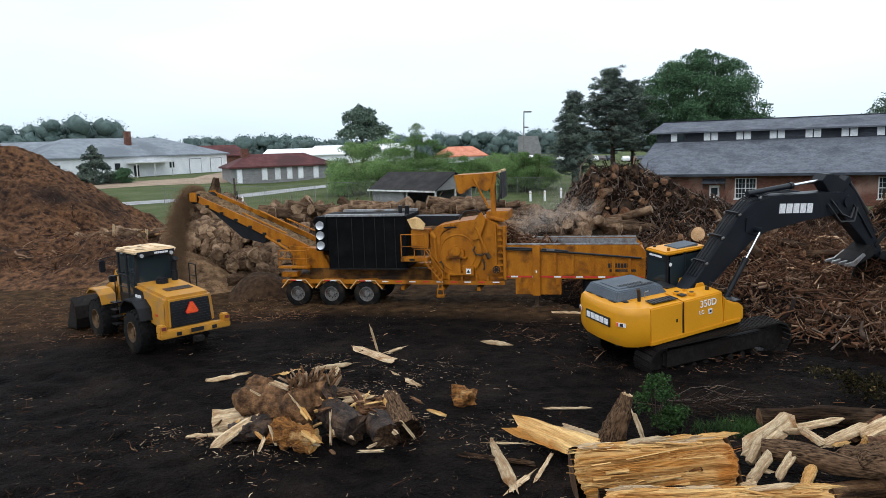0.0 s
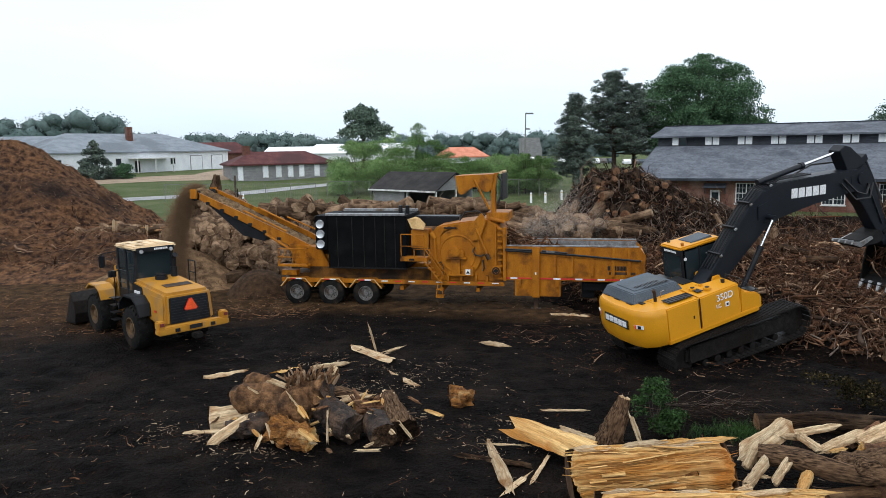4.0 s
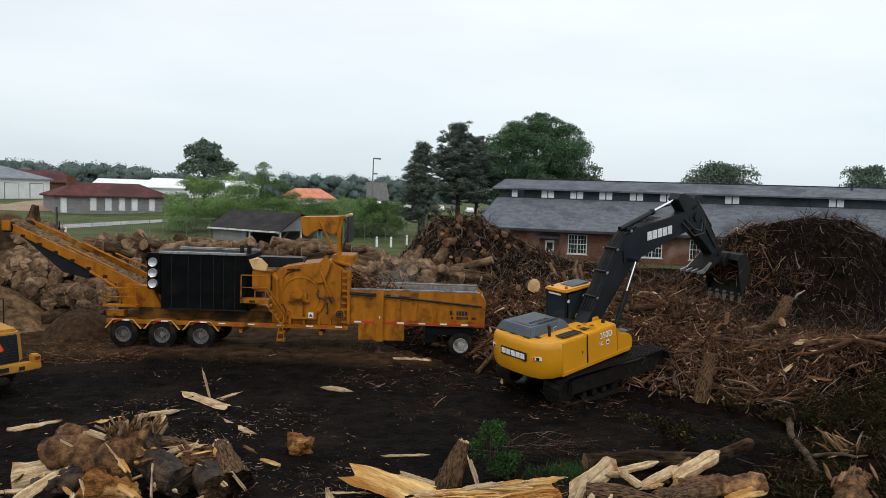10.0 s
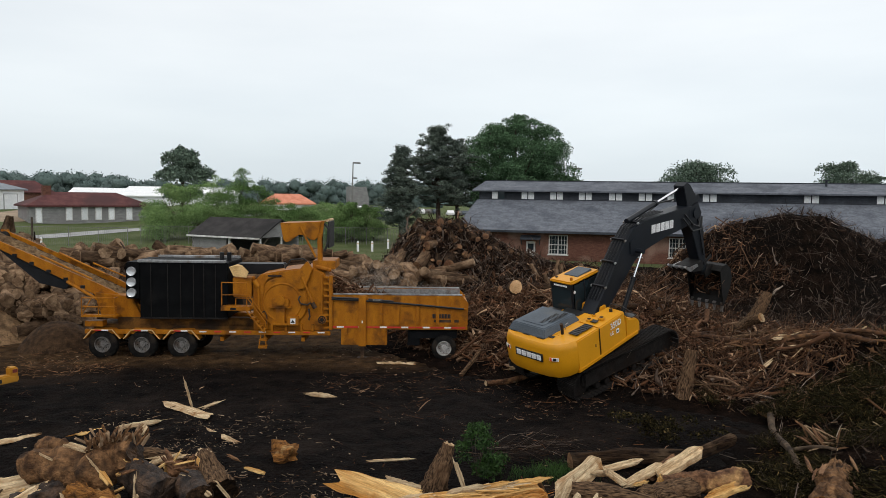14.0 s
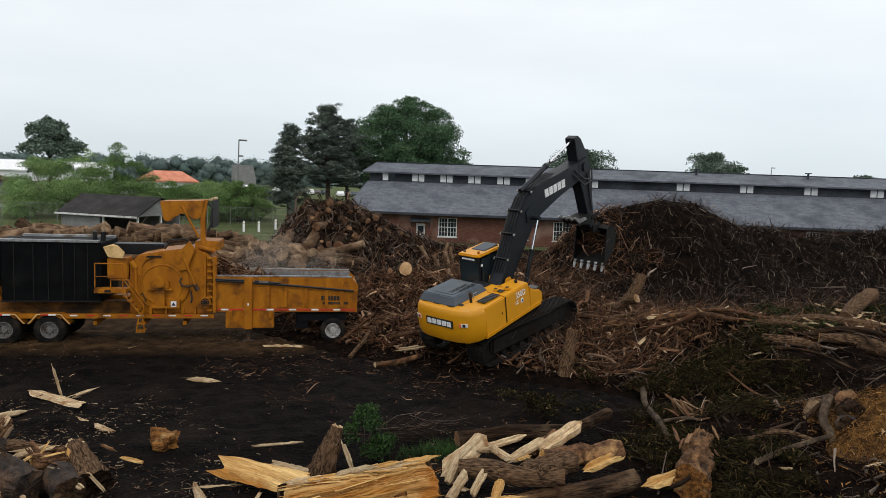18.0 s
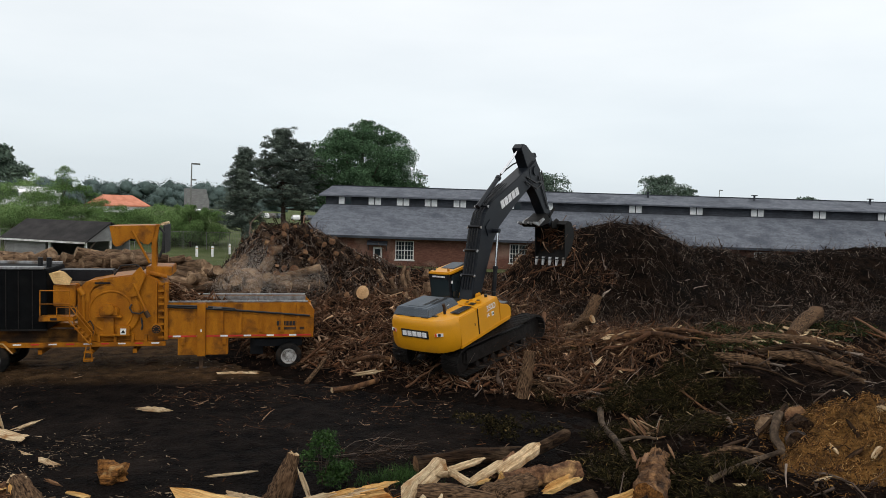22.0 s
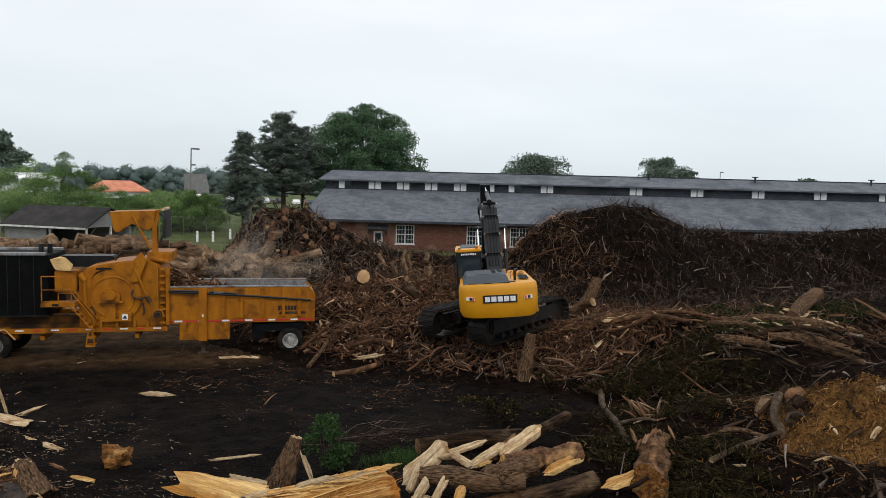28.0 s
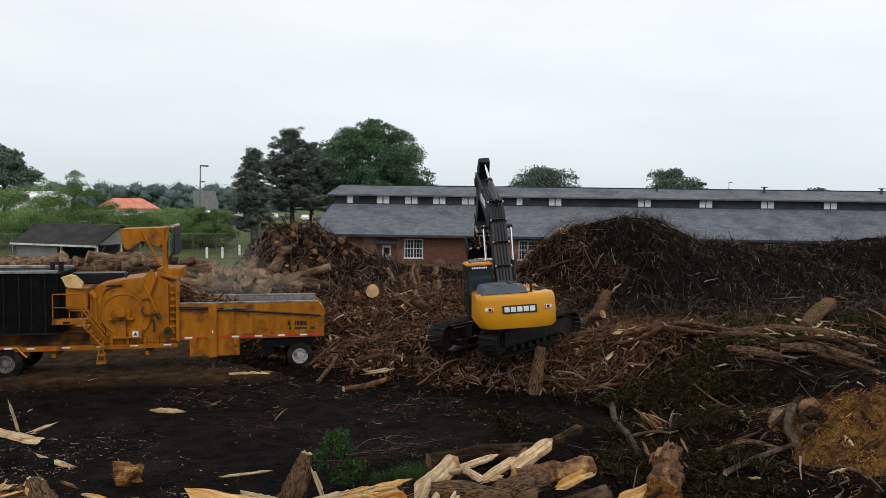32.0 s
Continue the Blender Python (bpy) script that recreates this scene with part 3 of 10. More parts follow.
def dome_z(x, y):
    d = np.hypot(x + 8.45, y - 32.9) / 1.55
    return 1.10 * np.clip(1 - d ** 2.2, -0.2, 1) + fbm(x, y, 2.0, 3, 73) * 0.10


M["dark_grindings"] = surf("damp_brown_grindings", (0.030, 0.017, 0.009), (0.090, 0.050, 0.025), 4.0, 0.95, 1.0, fine=18, dist=0.08)
heap("grindings_mound", -11, -6, 30.5, 35.5, 0.10, dome_z, "dark_grindings", "small round mound of damp dark grindings beside the wheels", "grindings pile")
heap("grindings_pile", -21, -6, 29.5, 41, 0.16, chips_z, "chip_pile", "low mounds of fresh tan wood grindings", "grindings pile")

# ---- buildings ----
BU, BN = Vector((0.893, -0.449, 0)), Vector((0.449, 0.893, 0))
BARN = Matrix(((BU.x, BN.x, 0, BN.x * 74.6), (BU.y, BN.y, 0, BN.y * 74.6), (0, 0, 1, 0), (0, 0, 0, 1)))


def sash_window(parent, x, z0, w, h, y, cols=3, rows=4, name="window"):
    """A double sash in a white frame, proud of the wall."""
    win = part(name, MB().box((x, y, z0 + h / 2), (0.10, 0.12, h)), "white_frame", parent, "white wooden double sash window")
    for cx in (x - w / 2 + 0.05, x + w / 2 - 0.05):
        part("jamb", MB().box((cx, y, z0 + h / 2), (0.10, 0.12, h)), "white_frame", win)
    for cz in (z0 + 0.04, z0 + h / 2, z0 + h - 0.04):
        part("sash_rail", MB().box((x, y + 0.01, cz), (w - 0.02, 0.09, 0.07)), "white_frame", win)
    for s in (-1, 1):
        c = x + s * w / 4
        for i in range(1, cols):
            part("glazing_bar", MB().box((c - w / 4 + i * w / 2 / cols, y + 0.02, z0 + h / 2), (0.035, 0.05, h - 0.1)), "white_frame", win)
        for j in range(1, rows):
            part("glazing_bar", MB().box((c, y + 0.025, z0 + j * h / rows), (w / 2 - 0.12, 0.045, 0.03)), "white_frame", win)
    for s in (-1, 1):
        part("pane", MB().box((x + s * w / 4, y + 0.05, z0 + h / 2), (w / 2 - 0.1, 0.02, h - 0.08)), "glass", win)
    part("sill", MB().box((x, y - 0.06, z0 - 0.05), (w + 0.2, 0.22, 0.09)), "white_frame", win)


M["white_frame"] = surf("flaking_white_paint", (0.58, 0.58, 0.56), (0.72, 0.72, 0.70), 4, 0.7, 0.1, c3=(0.4, 0.38, 0.35), scale3=1.5, amount3=0.3)


def barn():
    b = thing("brick_barn", BARN, "long brick barn with slate roof and clerestory windows", "barn")
    x0, x1 = -12.5, 52.0
    wy, ey, ez, cy, cz, ct, ry, rz = 0.9, 0.0, 3.12, 5.2, 6.24, 7.30, 8.6, 8.40
    wins = [(x, 1.95) for x in (-5.0, 2.45, 7.0, 17.5, 25, 32.5, 40)]
    # front wall in lengths between the openings
    w = MB()
    edges = [x0]
    holes = sorted([(x - ww / 2, x + ww / 2, 0.62, 2.66) for x, ww in wins] + [(-8.35, -7.35, -0.2, 1.95)])
    for a, c, lo, hi in holes:
        w.box(((edges[-1] + a) / 2, wy + 0.2, 1.55), (a - edges[-1], 0.4, 3.3))
        w.box(((a + c) / 2, wy + 0.2, (hi + 3.2) / 2), (c - a, 0.4, 3.2 - hi))
        if lo > 0:
            w.box(((a + c) / 2, wy + 0.2, (lo - 0.1) / 2), (c - a, 0.4, lo + 0.1))
        edges.append(c)
    w.box(((edges[-1] + x1) / 2, wy + 0.2, 1.55), (x1 - edges[-1], 0.4, 3.3))
    wall = part("front_wall", w, "brick", b, "weathered red brick wall")
    part("end_wall", MB().box((x0 + 0.2, 8.6, 1.55), (0.4, 15.0, 3.3)), "brick", b)
    part("end_wall", MB().box((x1 - 0.2, 8.6, 1.55), (0.4, 15.0, 3.3)), "brick", b)
    part("back_wall", MB().box(((x0 + x1) / 2, 16.1, 1.55), (x1 - x0, 0.4, 3.3)), "brick", b)
    L0, L1, C0, C1 = -15.9, 55.4, -14.4, 52.5
    t = 0.16
    part("lower_roof", MB().hexa([(L0, ey, ez - t), (L1, ey, ez - t), (C1, cy + 0.1, cz - t), (C0, cy + 0.1, cz - t), (L0, ey, ez), (L1, ey, ez), (C1, cy + 0.1, cz), (C0, cy + 0.1, cz)]), "roof_slate", b, "grey slate lower roof")
    part("lower_roof", MB().hexa([(L0, 17.2, ez - t), (L0, ey, ez - t), (C0, cy, cz - t), (C0, 12, cz - t), (L0, 17.2, ez), (L0, ey, ez), (C0, cy, cz), (C0, 12, cz)]), "roof_slate", b)
    part("lower_roof", MB().hexa([(L1, ey, ez - t), (L1, 17.2, ez - t), (C1, 12, cz - t), (C1, cy, cz - t), (L1, ey, ez), (L1, 17.2, ez), (C1, 12, cz), (C1, cy, cz)]), "roof_slate", b)
    part("lower_roof", MB().hexa([(L1, 17.2, ez - t), (L0, 17.2, ez - t), (C0, 12, cz - t), (C1, 12, cz - t), (L1, 17.2, ez), (L0, 17.2, ez), (C0, 12, cz), (C1, 12, cz)]), "roof_slate", b)
    part("eave_board", MB().box(((L0 + L1) / 2, ey - 0.03, ez - 0.13), (L1 - L0, 0.06, 0.24)), "clapboard", b)
    cs = [-12.05, -8.75, -5.6, -2.5, 0.7, 3.8, 6.75, 10.3, 20.1, 26.8, 33.5, 40.3, 47.4]
    part("clerestory_wall", MB().box(((C0 + C1) / 2, cy + 0.4, (cz + ct) / 2), (C1 - C0 - 0.4, 0.3, ct - cz + 0.3)), "clapboard", b, "dark shingled clerestory wall")
    part("clerestory_wall", MB().box(((C0 + C1) / 2, 11.6, (cz + ct) / 2), (C1 - C0 - 0.4, 0.3, ct - cz + 0.3)), "clapboard", b)
    for e in (C0 + 0.4, C1 - 0.4):
        part("clerestory_wall", MB().box((e, 8.6, (cz + ct) / 2), (0.3, 6.2, ct - cz + 0.3)), "clapboard", b)
    for i, x in enumerate(cs):
        fr = MB().box((x, cy + 0.21, cz + 0.48), (1.62, 0.07, 0.94))
        cw = part("clerestory_window", fr, "clapboard", b)
        for s in (-1, 1):
            dark = (i == 0 and s > 0) or (i == 6 and s > 0)
            part("pane", MB().box((x + s * 0.37, cy + 0.155, cz + 0.49), (0.62, 0.03, 0.78)), "glass" if dark else "white_pane", cw, "" if dark else "white-painted pane")
    e0, e1 = C0 - 0.5, C1 + 0.6
    k = 2.4
    part("upper_roof", MB().hexa([(e0, cy - 0.35, ct - t), (e1, cy - 0.35, ct - t), (e1 - k, ry, rz - t), (e0 + 0.9, ry, rz - t), (e0, cy - 0.35, ct), (e1, cy - 0.35, ct), (e1 - k, ry, rz), (e0 + 0.9, ry, rz)]), "roof_slate", b, "grey slate upper roof")
    part("upper_roof", MB().hexa([(e1, 12.4, ct - t), (e0, 12.4, ct - t), (e0 + 0.9, ry, rz - t), (e1 - k, ry, rz - t), (e1, 12.4, ct), (e0, 12.4, ct), (e0 + 0.9, ry, rz), (e1 - k, ry, rz)]), "roof_slate", b)
    part("roof_end", MB().add([(e0, cy - 0.35, ct), (e0, 12.4, ct), (e0 + 0.9, ry, rz)], [(0, 1, 2)]), "roof_slate", b)
    part("roof_end", MB().add([(e1, cy - 0.35, ct), (e1, 12.4, ct), (e1 - k, ry, rz)], [(0, 2, 1)]), "roof_slate", b)
    part("ridge_cap", MB().box(((e0 + e1 - 1.5) / 2, ry, rz + 0.03), (e1 - e0 - 3.3, 0.35, 0.07)), "clapboard", b)
    for x, ww in wins:
        sash_window(b, x, 0.65, ww, 2.0, wy + 0.08)
    d = part("door", MB().box((-7.85, wy + 0.2, 0.9), (0.95, 0.08, 2.1)), "white_frame", b, "grey-white panelled door")
    part("pane", MB().box((-7.85, wy + 0.14, 1.35), (0.6, 0.04, 0.7)), "glass", d)
    part("door_hood", MB().hexa([(-8.9, wy - 0.7, 2.15), (-6.8, wy - 0.7, 2.15), (-6.8, wy, 2.35), (-8.9, wy, 2.35), (-8.9, wy - 0.7, 2.25), (-6.8, wy - 0.7, 2.25), (-6.8, wy, 2.6), (-8.9, wy, 2.6)]), "clapboard", b, "small shingled hood over the door")
    for s in (-8.8, -6.9):
        part("hood_bracket", MB().cyl((s, wy, 1.6), (s, wy - 0.6, 2.15), 0.05, n=6), "clapboard", b)
    part("blocked_door", MB().box((-10.3, wy - 0.02, 1.4), (0.9, 0.05, 2.2)), "brick", b)
    for x in (22, 34, 47):
        part("vent_pipe", MB().cyl((x, ry - 1, rz - 0.4), (x, ry - 1, rz + 0.25), 0.12, n=8).box((x, ry - 1, rz + 0.3), (0.5, 0.5, 0.1)), "clapboard", b)


M["white_pane"] = surf("white_painted_pane", (0.66, 0.68, 0.68), (0.78, 0.80, 0.80), 3, 0.5, 0.02)


def hip_house(name, m, L, W, h, rise, wall, roof, label, over=0.5, hip=3.0):
    """A block with a hipped roof; x along its length, front at y = 0."""
    b = thing(name, m, label, "building")
    part("wall", MB().box((L / 2, W / 2, h / 2 - 0.5), (L, W, h + 1.0)), wall, b)
    r = MB().add([(-over, -over, h), (L + over, -over, h), (L + over, W + over, h), (-over, W + over, h), (hip, W / 2, h + rise), (L - hip, W / 2, h + rise),
                  (-over, -over, h - 0.25), (L + over, -over, h - 0.25), (L + over, W + over, h - 0.25), (-over, W + over, h - 0.25)],
                 [(0, 1, 5, 4), (1, 2, 5), (2, 3, 4, 5), (3, 0, 4), (6, 7, 1, 0), (7, 8, 2, 1), (8, 9, 3, 2), (9, 6, 0, 3), (9, 8, 7, 6)])
    part("roof", r, roof, b)
    return b


def opening(b, kind, x, z, w, h, mat, frame="white_frame", y=0.0):
    win = part(kind, MB().box((x, y - 0.02, z + h / 2), (w + 0.24, 0.10, h + 0.24)), frame, b)
    part("pane" if "window" in kind else "panel", MB().box((x, y - 0.08, z + h / 2), (w, 0.05, h)), mat, win)
    return win


def along(p, q, z):
    d = (Vector(q) - Vector(p)).normalized()
    return Matrix(((d.x, -d.y, 0, p[0]), (d.y, d.x, 0, p[1]), (0, 0, 1, z), (0, 0, 0, 1)))


def far_buildings():
    # long white building with garage doors, beyond the dirt drive
    b = hip_house("white_building", along((-68, 124), (-45.4, 154.5), 2.75), 38.0, 20, 4.0, 3.6, "white_wall", "roof_grey", "long white building with grey hipped roof and garage doors", hip=9)
    for x, w in ((30.2, 2.6), (35.2, 2.6)):
        opening(b, "garage_door", x, 0.1, w, 2.9, "white_wall", "grey_wall")
    for x in (13.5, 24.8, 2.5, 8):
        opening(b, "window", x, 1.5, 1.0, 1.2, "glass")
    opening(b, "door", 17.2, 0.1, 1.0, 2.1, "glass")
    part("chimney", MB().box((19.5, 6, 6.6), (1.0, 1.0, 4.4)), "brick", b, "red brick chimney")
    part("porch_roof", MB().box((19.5, -1.4, 2.7), (8, 2.8, 0.2)), "white_frame", b)
    for x in (15.8, 19.5, 23.2):
        part("porch_post", MB().box((x, -2.6, 1.3), (0.15, 0.15, 2.7)), "white_frame", b)
    wing = hip_house("white_building", along((-92, 128), (-66, 132), 2.75), 30.0, 16, 4.0, 3.2, "white_wall", "roof_grey", "white side wing with grey hipped roof", hip=8)
    opening(wing, "window", 22, 1.5, 1.0, 1.2, "glass")
    # grey block building with the red roof
    r = hip_house("block_building", along((-35.6, 123.5), (-19.6, 131.5), 1.45), 18.0, 9, 2.8, 2.1, "grey_wall", "roof_red", "grey block building with red hipped roof and white doors", hip=4)
    for x in (5.6, 7.9, 10.0, 12.0, 14.8):
        opening(r, "boarded_window", x, 0.5, 0.75, 1.9, "white_wall")
    opening(r, "door", 1.3, 0.1, 0.7, 2.2, "white_wall")
    part("chimney", MB().box((3.2, 4.0, 4.6), (1.2, 1.2, 2.6)), "brick", r)
    # shed with the dark roof behind the log rows
    s = thing("open_shed", along((-7.2, 75.5), (-0.55, 69.4), 0.12), "old shed with dark shingle roof and grey boards", "shed")
    sh, sw, sl = 2.25, 5.4, 9.0
    part("wall", MB().box((2.3, 0.1, sh / 2), (4.6, 0.15, sh)), "grey_wall", s)
    part("wall", MB().box((sl / 2, sw, sh / 2), (sl, 0.15, sh)), "grey_wall", s)
    part("wall", MB().box((0.1, sw / 2, sh / 2), (0.15, sw, sh)), "grey_wall", s)
    part("gable", MB().prism([(0.0, sh), (sw, sh), (sw / 2, sh + 1.6)], 0, sl - 0.12, sl), "grey_wall", s)
    part("gable", MB().prism([(0.0, sh), (sw, sh), (sw / 2, sh + 1.6)], 0, 0, 0.12), "grey_wall", s)
    part("roof", MB().hexa([(-0.3, -0.4, sh - 0.12), (sl + 0.3, -0.4, sh - 0.12), (sl + 0.3, sw / 2, sh + 1.6), (-0.3, sw / 2, sh + 1.6), (-0.3, -0.4, sh), (sl + 0.3, -0.4, sh), (sl + 0.3, sw / 2, sh + 1.72), (-0.3, sw / 2, sh + 1.72)]), "roof_dark", s)
    part("roof", MB().hexa([(-0.3, sw / 2, sh + 1.6), (sl + 0.3, sw / 2, sh + 1.6), (sl + 0.3, sw + 0.4, sh - 0.12), (-0.3, sw + 0.4, sh - 0.12), (-0.3, sw / 2, sh + 1.72), (sl + 0.3, sw / 2, sh + 1.72), (sl + 0.3, sw + 0.4, sh), (-0.3, sw + 0.4, sh)]), "roof_dark", s)
    part("fascia", MB().box((sl / 2, -0.42, sh - 0.06), (sl + 0.6, 0.05, 0.16)), "white_frame", s)
    for x, y in ((sl - 0.1, 0.1), (sl - 0.1, 3.0), (5.0, 0.1)):
        part("post", MB().box((x, y, sh / 2), (0.16, 0.16, sh)), "white_frame", s)
    part("brace", MB().cyl((sl - 0.1, 1.2, sh - 0.05), (sl - 0.1, 0.15, sh - 1.0), 0.07, n=6), "limb", s)
    # far roofs
    a = hip_house("flat_roofed_hall", along((-49, 200), (-24, 204), 3.0), 26, 16, 2.6, 1.9, "white_wall", "roof_white", "far hall with a white metal roof", hip=1)
    a2 = hip_house("flat_roofed_hall", along((-37, 215), (-12, 222), 3.0), 30, 16, 3.6, 1.6, "white_wall", "roof_white", "far hall with a white metal roof", hip=1)
    o = hip_house("house", along((2.0, 168), (11.5, 172), 2.0), 9.5, 8, 2.4, 2.2, "white_wall", "roof_orange", "far house with an orange tile roof", hip=1.5)
    g = thing("grey_tower_block", along((22.2, 200), (27.6, 200), 2.6), "far grey block with a sloping edge", "building")
    part("wall", MB().prism([(0, -1), (5.6, -1), (5.6, 3.0), (4.8, 6.2), (0, 6.3)], 1, 0, 7), "grey_wall", g)
    h = hip_house("house", along((-62, 175), (-38, 185), 3.2), 16, 10, 3.0, 2.6, "brick", "roof_red", "far brick house with red roof", hip=3)


barn()
far_buildings()

# ---- trees ----
def leaf_cloud(blobs, n, size, seed, squash=0.8, thin=0.0, inner=0.62):
    """Leaf clumps as small folded quads near the skins of the blobs (x, y, z, r); thin ones are needles."""
    g = np.random.default_rng(seed)
    B = np.array(blobs, float)
    wt = B[:, 3] ** 2
    i = g.choice(len(B), n, p=wt / wt.sum())
    d = g.normal(size=(n, 3)); d /= np.linalg.norm(d, axis=1)[:, None]
    d[:, 2] = np.where(d[:, 2] < -0.35, -d[:, 2] * 0.6, d[:, 2])
    rad = B[i, 3] * (inner + (1.08 - inner) * g.random(n) ** 0.7)
    c = B[i, :3] + d * rad[:, None] * np.array([1, 1, squash])
    u = g.normal(size=(n, 3))
    if thin:
        lead = g.normal(size=(len(B), 3)) * np.array([1, 1, 0.4])
        u = u * 0.7 + lead[i]
    u /= np.linalg.norm(u, axis=1)[:, None]
    v = np.cross(u, d + g.normal(size=(n, 3)) * 0.7); v /= np.linalg.norm(v, axis=1)[:, None] + 1e-9
    s = size * (0.55 + 0.9 * g.random(n))[:, None]
    if thin:
        w = s * thin
        V = np.stack([c - u * s - v * w, c - u * s * 0.2 + v * w, c + u * s, c + u * s * 0.2 - v * w], 1)
    else:
        V = np.stack([c - u * s, c + u * s * 0.8 + v * s * 0.3, c + v * s * 1.0, c - u * s * 0.4 + v * s * 0.9], 1)
    F = np.arange(n * 4).reshape(n, 4)
    return V.reshape(-1, 3), F


def crown_blobs(g, x, y, z0, z1, r, n, pointed=False):
    out = []
    for _ in range(n):
        k = g.random()
        z = z0 + (z1 - z0) * k
        w = (1 - k) ** 0.8 if pointed else math.sqrt(max(0.05, 1 - (2 * k - 0.85) ** 2 * 0.8))
        a, q = g.random() * 6.283, math.sqrt(g.random()) * (0.72 if n < 70 else 0.92) * r * w
        out.append((x + q * math.cos(a), y + q * math.sin(a), z, r * w * (0.26 + 0.2 * g.random()) * (1 if n < 70 else 0.48) + (0.25 if n < 70 else 0.30)))
    return out


def tree(name, x, y, z0, top, r, leaf, n, size, label, seed, crown_from=0.3, blobs=26, pointed=False, trunk=0.35, category="tree", squash=0.8, thin=0.0):
    g = np.random.default_rng(seed)
    zb = float(ground_z(x, y)) if z0 is None else z0
    t = thing(name, pose(0, 0, 0), label, category)
    h = top - zb
    tr = MB()
    pts = [Vector((x + 0.3 * math.sin(i * 1.3 + seed), y, zb - 0.3 + h * 0.85 * i / 6)) for i in range(7)]
    for i in range(6):
        tr.cyl(pts[i], pts[i + 1], trunk * (1 - 0.14 * i), trunk * (1 - 0.14 * (i + 1)), 8)
    part("trunk", tr, "limb", t, smooth=True)
    bl = crown_blobs(g, x, y, zb + h * crown_from, top - r * 0.22, r, blobs, pointed)
    lm = MB()
    for b in bl[:14]:
        k = min(5, max(1, int((b[2] - zb) / h * 6) - 1))
        a = pts[k]
        mid = (a + Vector(b[:3])) / 2 + Vector((0, 0, -0.3))
        lm.cyl(a, mid, trunk * 0.38, trunk * 0.25, 5).cyl(mid, b[:3], trunk * 0.25, trunk * 0.08, 5)
    part("limb", lm, "limb", t)
    V, F = leaf_cloud(bl, n, size, seed, squash, thin, 0.3 if thin else 0.62)
    c = bulk("crown", V, F, leaf, parent=t)
    return t


def pine(name, x, y, z0, top, r, n, label, seed, crown_from, flat, trunk=0.3):
    """A conifer: a straight trunk, tiers of boughs, needles in flat sprays along them."""
    g = np.random.default_rng(seed)
    t = thing(name, pose(0, 0, 0), label, "tree")
    h = top - z0
    tr = MB()
    for i in range(8):
        a, b = i / 8, (i + 1) / 8
        tr.cyl((x + 0.25 * math.sin(2 * a + seed), y, z0 - 0.3 + h * a), (x + 0.25 * math.sin(2 * b + seed), y, z0 - 0.3 + h * b * 0.99), trunk * (1 - 0.9 * a), trunk * (1 - 0.9 * b), 8)
    part("trunk", tr, "pine_bark", t, "reddish-brown bare trunk", smooth=True)
    lm, bl = MB(), []
    tiers = 104
    for i in range(tiers):
        k = (i + g.random()) / tiers
        z = z0 + h * (crown_from + (0.985 - crown_from) * k)
        w = (math.sqrt(max(0.04, 1 - (1.5 * k - 0.60) ** 2)) * (1 - 0.55 * max(0.0, k - 0.6) / 0.4) if flat else (1 - k) ** 0.62 * 0.95 + 0.07)
        a = i * 2.399 + 0.6 * g.normal()
        L = r * w * g.uniform(0.55, 1.08)
        c, s = math.cos(a), math.sin(a)
        rise = g.uniform(-0.15, 0.55 - 0.35 * k) if flat else g.uniform(-0.25, 0.35)
        o = Vector((x + 0.25 * math.sin(2 * (crown_from + (1 - crown_from) * k) + seed), y, z))
        e = o + Vector((c * L, s * L, rise * L))
        lm.cyl(o, e, 0.07 * (1.2 - k), 0.02, 5)
        for q in (0.3, 0.5, 0.68, 0.84, 1.0):
            m = o.lerp(e, q)
            bl.append((m.x + 0.18 * g.normal(), m.y + 0.18 * g.normal(), m.z + 0.28 * g.normal() + 0.06 * q * L, 0.26 + 0.34 * g.random() + 0.05 * L))
    part("limb", lm, "pine_bark", t)
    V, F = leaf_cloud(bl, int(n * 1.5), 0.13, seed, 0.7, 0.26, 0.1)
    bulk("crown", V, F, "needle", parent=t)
    return t


M["pine_bark"] = surf("reddish_brown_pine_bark", (0.030, 0.020, 0.016), (0.070, 0.045, 0.034), 3, 0.9, 0.4, stretch=(2, 2, 0.5))
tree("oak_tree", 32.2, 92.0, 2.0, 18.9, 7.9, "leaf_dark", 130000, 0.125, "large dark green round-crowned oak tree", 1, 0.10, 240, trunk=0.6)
pine("pine_tree", 20.8, 88.0, 2.0, 14.9, 3.9, 36000, "tall dark pine with bare lower trunk and open crown", 2, 0.27, True, 0.36)
pine("pine_tree", 24.0, 90.0, 2.0, 13.6, 3.7, 22000, "dark pine with an open crown", 3, 0.27, True, 0.30)
pine("conifer_tree", 15.9, 85.0, 1.9, 12.1, 3.3, 30000, "dark blue-green conifer with tiers of open boughs", 4, 0.08, False, 0.3)
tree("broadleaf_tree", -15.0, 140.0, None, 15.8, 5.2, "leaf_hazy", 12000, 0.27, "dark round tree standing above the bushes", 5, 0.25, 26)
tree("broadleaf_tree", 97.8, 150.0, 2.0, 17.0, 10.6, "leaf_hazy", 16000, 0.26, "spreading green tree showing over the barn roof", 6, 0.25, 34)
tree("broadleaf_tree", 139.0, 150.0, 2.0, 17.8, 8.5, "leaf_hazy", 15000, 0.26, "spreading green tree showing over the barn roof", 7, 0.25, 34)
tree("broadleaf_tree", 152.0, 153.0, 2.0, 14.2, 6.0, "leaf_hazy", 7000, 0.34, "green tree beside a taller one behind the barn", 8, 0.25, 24)
